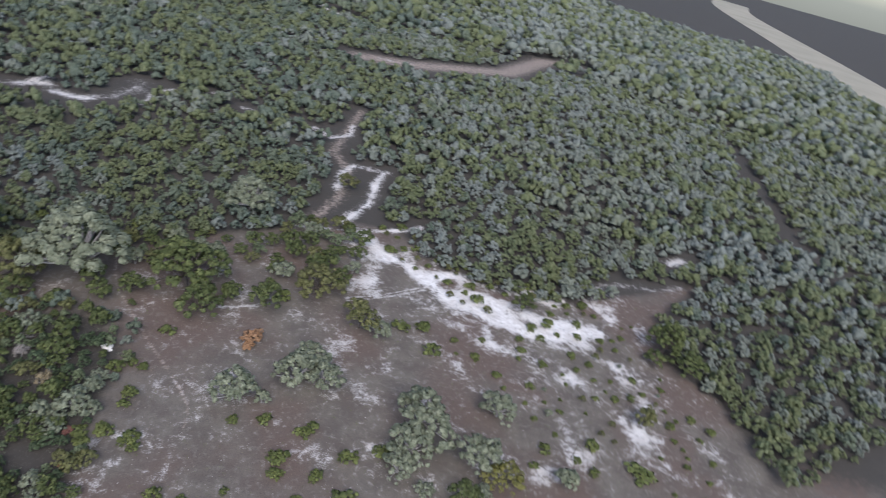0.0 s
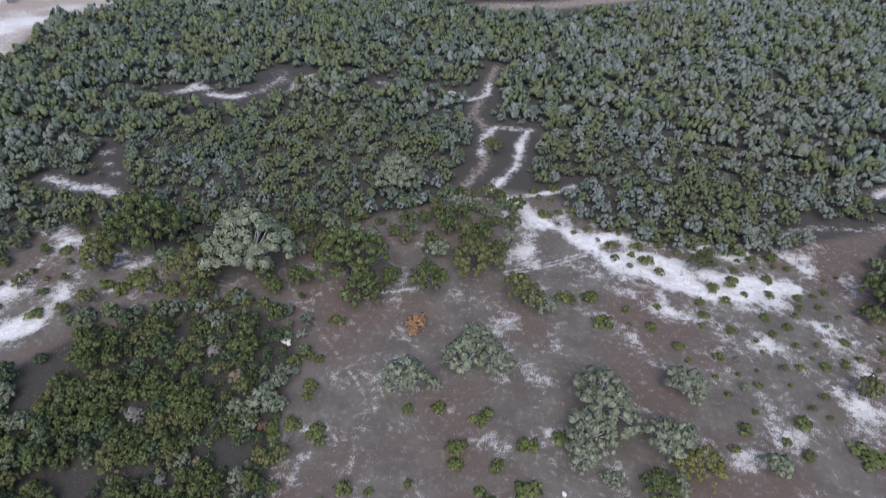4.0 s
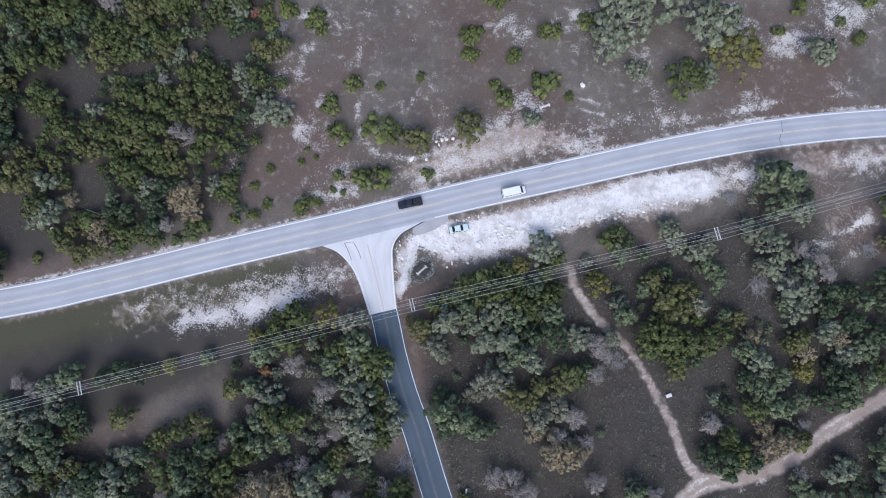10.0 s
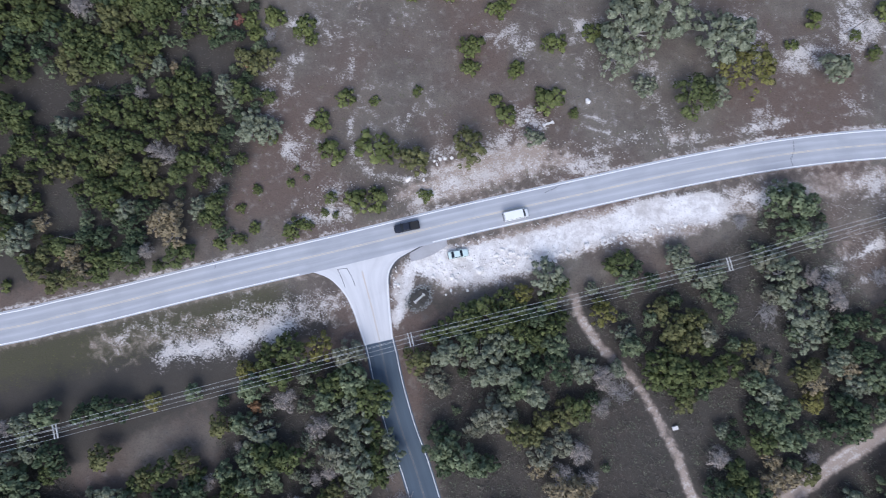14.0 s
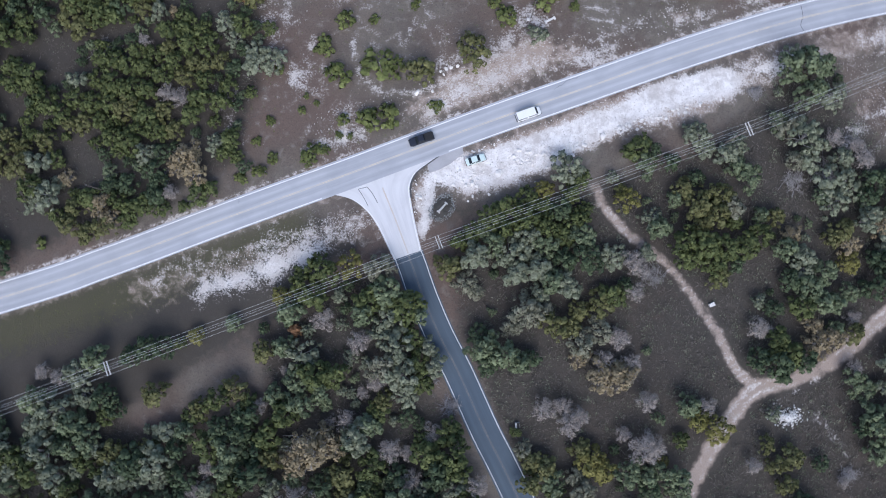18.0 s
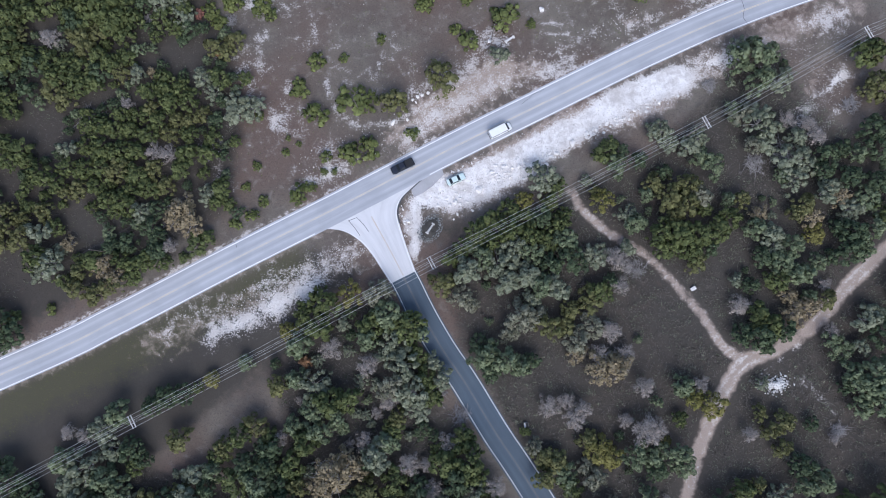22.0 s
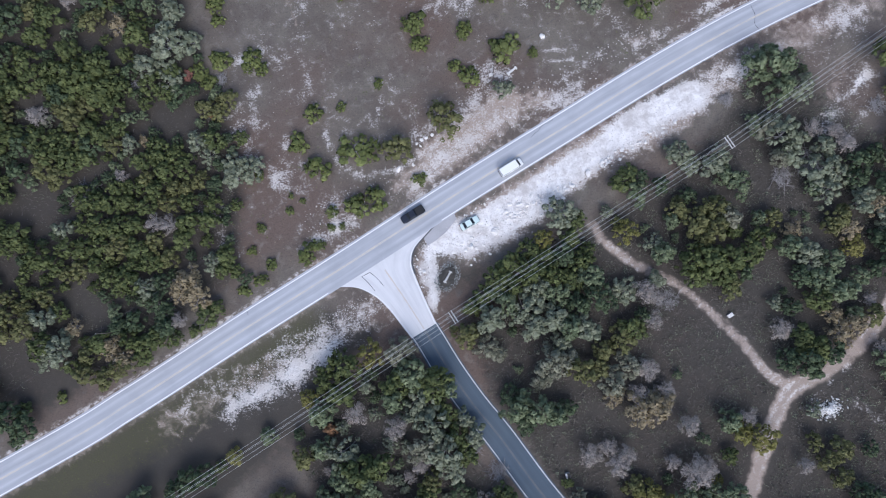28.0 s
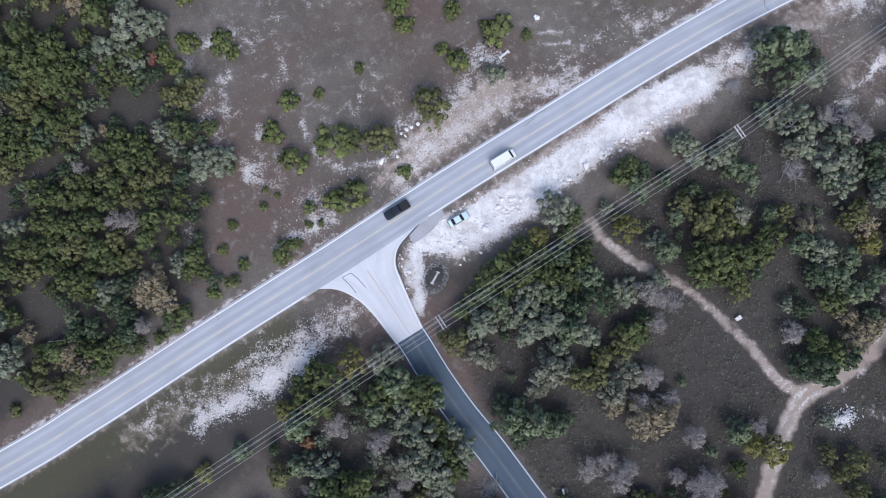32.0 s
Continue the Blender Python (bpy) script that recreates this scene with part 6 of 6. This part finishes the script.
for x, y, s in [(-3, 22, 1.3), (0.5, 22.8, 0.9), (1.8, 27.8, 0.9), (3, 28.6, 0.7), (4.2, 29, 0.9), (5.6, 29.6, 1.0), (2.6, 27.2, 0.6), (17.3, 43.6, 1.0), (20.9, 42.9, 1.2), (34, 51.3, 1.5),
                (20.9, -38.9, 0.8), (41.3, 17, 1.3), (18.2, 5.1, 1.7), (12.5, 2.2, 1.6), (11.2, 1.5, 1.0), (1.0, -2.6, 0.9), (8.3, 1.2, 0.7), (-60.5, 82.8, 3.2), (-59, 81.6, 1.6), (0.2, -3.2, 0.6)]:
    lay_rock(x, y, s)
for a, b, count, spread, lo, hi in (((67, 29.3), (55, 24.0), 16, 0.5, 0.35, 0.9), ((53.3, 23.3), (45, 18.8), 26, 0.7, 0.35, 0.9), ((46.5, 19.6), (43.5, 17.8), 10, 0.6, 0.4, 0.9),
                                    ((37.5, 14.4), (32.5, 12.8), 24, 0.9, 0.4, 1.1), ((31, 12), (19, 6), 60, 1.6, 0.25, 0.85), ((16, 2), (9, 2), 16, 2.0, 0.25, 0.8),
                                    ((8, 7.6), (18, 12.8), 14, 0.4, 0.25, 0.6), ((-1.3, 2.2), (0.8, -6), 10, 0.4, 0.3, 0.6)):
    for k in range(count):
        t = rock_rng.random()
        lay_rock(a[0] + (b[0] - a[0]) * t + rock_rng.gauss(0, spread), a[1] + (b[1] - a[1]) * t + rock_rng.gauss(0, spread), rock_rng.uniform(lo, hi))


def scatter_stones(name, label, points, lo, hi, mat, seed):
    """Stones past counting, as one mesh of eight-sided chips."""
    rng = np.random.default_rng(seed)
    n = len(points)
    base = np.array([(1, 0, 0), (-1, 0, 0), (0, 1, 0), (0, -1, 0), (0, 0, 0.8), (0, 0, -0.3)], float)
    tri = np.array([(0, 2, 4), (2, 1, 4), (1, 3, 4), (3, 0, 4), (2, 0, 5), (1, 2, 5), (3, 1, 5), (0, 3, 5)])
    s = rng.uniform(lo, hi, (n, 1, 1)) * rng.uniform(0.5, 1.2, (n, 1, 3))
    ang = rng.uniform(0, 2 * np.pi, n)
    p = base[None] * rng.uniform(0.6, 1.3, (n, 6, 3)) * s
    x = p[..., 0] * np.cos(ang)[:, None] - p[..., 1] * np.sin(ang)[:, None]
    y = p[..., 0] * np.sin(ang)[:, None] + p[..., 1] * np.cos(ang)[:, None]
    p = np.stack([x, y, p[..., 2]], -1)
    p += np.concatenate([points, np.zeros((n, 1))], 1)[:, None] if points.shape[1] == 2 else points[:, None]
    me = bpy.data.meshes.new(name)
    me.vertices.add(n * 6)
    me.vertices.foreach_set("co", p.astype(np.float32).ravel())
    f = (tri[None] + np.arange(n)[:, None, None] * 6).astype(np.int32).ravel()
    me.loops.add(len(f))
    me.loops.foreach_set("vertex_index", f)
    me.polygons.add(len(f) // 3)
    me.polygons.foreach_set("loop_start", np.arange(0, len(f), 3, dtype=np.int32))
    me.update(calc_edges=True)
    me.materials.append(mat)
    return tagged(new(name, me), label, "stones", kind="stuff")


def points_in(poly, count, seed, keep=None):
    rng = np.random.default_rng(seed)
    poly = np.array(poly, float)
    p = rng.uniform(poly.min(0), poly.max(0), (count, 2))
    p = p[inside(p, poly)]
    return p if keep is None else p[keep(p)]


def chip_material(name, a, c):
    m, n, l, b = material(name, a, 0.9)
    geo = n.new("ShaderNodeNewGeometry")
    l.new(mix(n, l, geo.outputs["Random Per Island"], a, c), b.inputs["Base Color"])
    return m


CHIPS = chip_material("limestone_chips", (0.82, 0.79, 0.75), (0.5, 0.46, 0.43))
off_road = lambda p: to_line(p, ROAD_MID) > 4.2
scatter_stones("gravel", "scattered pale limestone gravel in the lay-by", points_in(LAYBY, 6000, 41, off_road), 0.05, 0.2, CHIPS, 1)
scatter_stones("gravel", "loose pale stones on the scraped verge", points_in([(-48, -32), (-36, -30), (-14, -14), (-8, -9), (-14, -7), (-40, -20)], 4000, 42), 0.05, 0.2, CHIPS, 2)
scatter_stones("gravel", "loose stones along the north verge", points_in([(-26, 5), (-4, 15.4), (40, 36.6), (60, 46.5), (58, 52), (36, 43), (10, 31), (-8, 22), (-26, 14)], 5000, 43), 0.06, 0.22, CHIPS, 3)
scatter_stones("gravel", "loose stones on the old scrape", points_in([(72, 33), (112, 49), (108, 26), (98, 22), (100, 38), (78, 33)], 2500, 44), 0.04, 0.13, CHIPS, 4)
scatter_stones("gravel", "scattered pale stones over the dry clearing", points_in(CLEARING, 5000, 45, off_road), 0.04, 0.13, CHIPS, 5)
pile_rng = np.random.default_rng(46)
heap = pile_rng.normal(0, 1, (340, 2)) * (1.5, 0.9)
heap_z = 0.9 * np.exp(-(heap[:, 0] / 2.0) ** 2 - (heap[:, 1] / 1.2) ** 2)
scatter_stones("rubble_pile", "heap of bright white limestone rubble beside the track", np.column_stack([heap[:, 0] * 1.0 + 88.8, heap[:, 1] + 0.15 * heap[:, 0] - 41.3, heap_z]), 0.15, 0.4,
               chip_material("white_rubble", (0.85, 0.85, 0.83), (0.6, 0.58, 0.56)), 6)


WHITE_SHEET = worn("dirty_white_fabric", (0.78, 0.76, 0.73), (0.55, 0.52, 0.5), 2.0)
CONCRETE = worn("pale_concrete", (0.62, 0.61, 0.58), (0.42, 0.41, 0.39), 2.0)


def build_bench(name, label, x, y, rz, length):
    top = empty(name, x, y, 0, rz, label, "bench")
    bm = bmesh.new()
    box(bm, 0, 0, 0.42, length, 0.5, 0.14, 0.03)
    part("seat", bm, WHITE_SHEET, top)
    for s in (-1, 1):
        bm = bmesh.new()
        box(bm, s * (length / 2 - 0.18), 0, 0.18, 0.4, 0.8, 0.4, 0.05)
        part("foot", bm, WHITE_SHEET, top)


build_bench("bench", "white slab bench standing on dry ground", 26, 43.4, 34, 2.7)


def build_debris():
    """A low ring of grey brush and soil round a toppled pale concrete post."""
    top = empty("debris_mound", 6.4, -4.4, 0, 60, "weedy debris mound with a toppled pale concrete post", "debris")
    bm = bmesh.new()
    bmesh.ops.create_uvsphere(bm, u_segments=24, v_segments=10, radius=1, matrix=Matrix.Diagonal((3.2, 2.1, 0.5, 1)))
    for v in bm.verts:
        v.co.z = max(-0.05, v.co.z + 0.18 * noise.noise(v.co * 1.3))
    part("soil_mound", bm, worn("dark_soil", (0.09, 0.085, 0.075), (0.04, 0.036, 0.033), 2.0, relief=0.08), top)
    bm = bmesh.new()
    tube(bm, (-1.3, 0.1, 0.62), (1.2, -0.1, 0.62), 0.26, 0.22, 12)
    part("post", bm, CONCRETE, top, "pale concrete post lying on its side")
    for s in (-1, 1):
        bm = bmesh.new()
        box(bm, s * 1.35, -0.1 * s, 0.6, 0.3, 0.85, 0.6, 0.05)
        part("post_cap", bm, CONCRETE, top)
    rng = np.random.default_rng(51)
    ang = rng.uniform(0, 2 * np.pi, 420)
    rad = rng.uniform(0.75, 1.2, 420)
    p = np.stack([np.cos(ang) * rad * 3.3, np.sin(ang) * rad * 2.3, rng.uniform(0.1, 0.6, 420)], 1)
    fast_quads("weed_ring", leaf_quads(p, np.tile((0, 0, 1.0), (420, 1)), 0.2, rng, (0.2, 0.5)), chip_material("grey_brush", (0.42, 0.43, 0.42), (0.16, 0.17, 0.16)), top)


build_debris()


def build_brush_heap(x, y, r, label):
    """A heap of dead grey branches."""
    rng = np.random.default_rng(int(abs(x * 10 + y)))
    seg = []
    for k in range(80):
        a, d = rng.uniform(0, 2 * np.pi), r * math.sqrt(rng.uniform(0, 1)) * 0.7
        p = Vector((math.cos(a) * d, math.sin(a) * d, rng.uniform(0.1, 0.9) * (1 - d / r)))
        q = p + Vector((rng.normal(0, 0.4) * r, rng.normal(0, 0.4) * r, rng.uniform(-0.1, 0.5)))
        q.z = max(q.z, 0.06)
        seg.append((p, q, 0.06, 0.02))
        for j in range(4):
            s = p.lerp(q, rng.uniform(0.2, 0.9))
            e = s + Vector((rng.normal(0, 0.2) * r, rng.normal(0, 0.2) * r, rng.uniform(0, 0.4)))
            e.z = max(e.z, 0.05)
            seg.append((s, e, 0.03, 0.012))
    ob = limbs("dead_bush", seg, DEADWOOD)
    ob.matrix_basis = pose(x, y, 0)
    tagged(ob, label, "bush", "dead bushes")


for x, y, r in [(110.2, 27, 2.6), (-78, 22.5, 3.6), (-100, 40, 3.4), (75.5, 31.5, 2.0), (56, -14, 2.8), (93, 14.5, 4.0), (86, 12, 3.0), (-70, 74, 3.0), (-84, 80, 3.2), (103, -52, 2.2), (14, -49, 2.6),
                (8, -44, 2.4), (-44, 48, 1.8), (-65, 48, 2.0), (-60, -6, 2.0)]:
    build_brush_heap(x, y, r, "dead grey bush of tangled bare branches")


def build_box_litter(name, label, x, y, rz, sx, sy, sz, mat, lid):
    top = empty(name, x, y, 0, rz, label, "litter")
    bm = bmesh.new()
    box(bm, 0, 0, sz / 2, sx, sy, sz, 0.06)
    part("body", bm, mat, top)
    bm = bmesh.new()
    box(bm, sx * 0.15, 0, sz + 0.05, sx * 0.6, sy * 1.06, 0.1, 0.03)
    part("lid", bm, lid, top)


build_box_litter("white_crate", "white discarded crate beside the dirt track", 69.9, -18.7, 30, 1.3, 0.8, 0.6, WHITE_SHEET, WHITE_SHEET)
build_box_litter("white_cooler", "white discarded box with dark lid in the brush", 29.4, -51.1, 10, 1.0, 1.2, 0.8, WHITE_SHEET, TRIM)


# ---- dry grass, weeds and undergrowth ----
def tufts(name, label, points, size, height, mat, seed, narrow=(0.32, 0.6)):
    rng = np.random.default_rng(seed)
    n = len(points)
    p = np.column_stack([points, rng.uniform(0.02, height, n)])
    tagged(fast_quads(name, leaf_quads(p, np.tile((0, 0, 0.8), (n, 1)), size, rng, narrow), mat), label, "undergrowth", kind="stuff")


DRY = chip_material("dry_grass", (0.3, 0.25, 0.19), (0.14, 0.115, 0.085))
WEED = chip_material("green_weeds", (0.14, 0.15, 0.06), (0.075, 0.085, 0.03))
SCRUB = chip_material("grey_scrub", (0.19, 0.172, 0.15), (0.07, 0.062, 0.05))
off_all = lambda p: (to_line(p, ROAD_MID) > 4.8) & (to_line(p, SIDE_MID) > 4.0) & (to_line(p, TRACK_ONE) > 2.0) & (to_line(p, TRACK_TWO) > 3.0) & ~inside(p, LAYBY)
tufts("dry_grass", "thin dry grass over the clearing", points_in(CLEARING, 60000, 61, off_all), 0.18, 0.12, DRY, 61, (0.1, 0.3))
tufts("weeds", "small green weeds over the clearing", points_in(CLEARING, 9000, 62, off_all), 0.16, 0.2, WEED, 62)
tufts("verge_grass", "green grass along the south verge", points_in([(-140, -66), (-98, -45), (-28, -11), (-18, -7), (-22, -16), (-60, -38), (-100, -58), (-140, -76)], 14000, 63, off_all), 0.14, 0.1, WEED, 63)
for poly, seed, many in zip(WOODS, (64, 65, 66), (24000, 46000, 46000)):
    tufts("undergrowth", "grey-brown undergrowth on the floor of the woods", points_in(poly, many, seed, off_all), 0.46, 0.5, SCRUB, seed, (0.05, 0.13))


def scrub(name, label, poly, count, seed, mat, spread, size):
    """Low tangled clumps of scrub, past counting."""
    rng = np.random.default_rng(seed)
    base = points_in(poly, count, seed, off_all)
    n = len(base)
    p = np.repeat(base, 16, axis=0) + rng.normal(0, 1, (n * 16, 2)) * np.repeat(rng.uniform(0.5, 1.3, (n, 1)), 16, axis=0) * spread
    d = rng.normal(0, 1, (n * 16, 3)) * (0.6, 0.6, 0.4) + (0, 0, 0.7)
    tagged(fast_quads(name, leaf_quads(np.column_stack([p, rng.uniform(0.1, 0.7, n * 16)]), d, size, rng, (0.15, 0.4)), mat), label, "undergrowth", kind="stuff")


scrub("scrub", "low grey-green scrub between the eastern trees", EAST_WOOD, 3000, 71, LEAF["grey"], 0.55, 0.2)
scrub("scrub", "low dry brown scrub between the eastern trees", EAST_WOOD, 3400, 72, LEAF["brush"], 0.6, 0.22)
scrub("scrub", "low dry brown scrub under the southern trees", SOUTH_WOOD, 1100, 73, LEAF["brush"], 0.6, 0.22)
scrub("scrub", "low green scrub under the southern trees", SOUTH_WOOD, 900, 74, LEAF["dark"], 0.6, 0.22)
scrub("scrub", "low grey scrub in the gaps of the western woods", WEST_WOOD, 700, 75, LEAF["grey"], 0.6, 0.17)
scrub("low_weeds", "tiny green weeds scattered over the clearing", CLEARING, 1500, 76, LEAF["shrub"], 0.3, 0.13)
scrub("low_weeds", "tiny dry grey weeds scattered over the clearing", CLEARING, 1500, 77, LEAF["brush"], 0.35, 0.13)


# ---- the far quarry ----
def build_shed(x, y, rz, sx, sy, h):
    top = empty("shed", x, y, 0, rz, "low grey metal-roofed shed in the bare quarry", "building")
    wall_mat = worn("shed_wall", (0.34, 0.33, 0.33), (0.22, 0.21, 0.2), 0.5)
    for px, py, lx, ly in ((0, -sy / 2, sx, 0.3), (0, sy / 2, sx, 0.3), (-sx / 2, 0, 0.3, sy), (sx / 2, 0, 0.3, sy)):
        bm = bmesh.new()
        box(bm, px, py, h / 2, lx, ly, h)
        part("wall", bm, wall_mat, top)
    for s in (-1, 1):
        part("roof", panel((-sx / 2 - 0.6, s * (sy / 2 + 0.6), h - 0.1), (sx / 2 + 0.6, s * (sy / 2 + 0.6), h - 0.1), (sx / 2 + 0.6, 0, h + 1.8), (-sx / 2 - 0.6, 0, h + 1.8), 0.15 * -s),
             worn("metal_roof", (0.24, 0.25, 0.28), (0.16, 0.16, 0.18), 0.6, 0.5, 0.2), top)
    # the shade inside an open doorway, as a black panel on the wall
    bm = bmesh.new()
    box(bm, sx * 0.1, -sy / 2 - 0.2, 1.8, 5, 0.2, 3.6, 0.05)
    part("door", bm, TRIM, top, "black panel standing for the shade in an open doorway")


build_shed(-527, 606, 22, 26, 13, 5.5)
build_shed(-398, 604, 20, 16, 7, 3.2)


def build_conveyor(x, y, rz):
    top = empty("conveyor", x, y, 0, rz, "pale steel quarry conveyor on trestles", "conveyor")
    part("belt", tube(bmesh.new(), (-14, 0, 1.5), (14, 0, 7), 0.7, 0.7, 6), STEEL, top)
    for k in range(4):
        px = -9 + 7 * k
        for s in (-1, 1):
            part("leg", tube(bmesh.new(), (px, s * 1.6, 0), (px, 0, 2.4 + 1.35 * k), 0.2, 0.2, 5), STEEL, top)
    bm = bmesh.new()
    box(bm, 15, 0, 3.5, 6, 5, 7, 0.2)
    part("hopper", bm, worn("rusty_steel", (0.3, 0.25, 0.22), (0.2, 0.15, 0.12), 0.6), top)


build_conveyor(-372, 610, 30)
for x, y, r, kind in [(-430, 596, 11, "dark"), (-415, 592, 9, "green"), (-352, 603, 13, "dark"), (-340, 612, 10, "green"), (-374, 590, 6, "dark"), (-462, 383, 7, "green"), (-497, 396, 9, "dark"),
                      (-420, 466, 5, "dark"), (-578, 492, 9, "green"), (-562, 503, 9, "dark"), (-527, 503, 7, "green"), (-547, 514, 7, "dark"), (-545, 590, 7, "grey"),
                      (-640, 540, 14, "dark"), (-662, 582, 15, "dark"), (-690, 612, 15, "green"), (-650, 500, 13, "dark"), (-705, 655, 16, "dark"), (-622, 470, 12, "green"), (-680, 545, 14, "dark")]:
    plant(kind, x, y, r)
far_road = np.array([(-520, 350), (-566, 457), (-599, 535), (-629, 609), (-661, 695), (-720, 850), (-900, 1300)], float)
tagged(ribbon("far_road", far_road - sideways(far_road) * 5, far_road + sideways(far_road) * 5, 0.15, ROAD, None, 0.2, 2), "grey asphalt road beyond the quarry", "road", kind="structure")
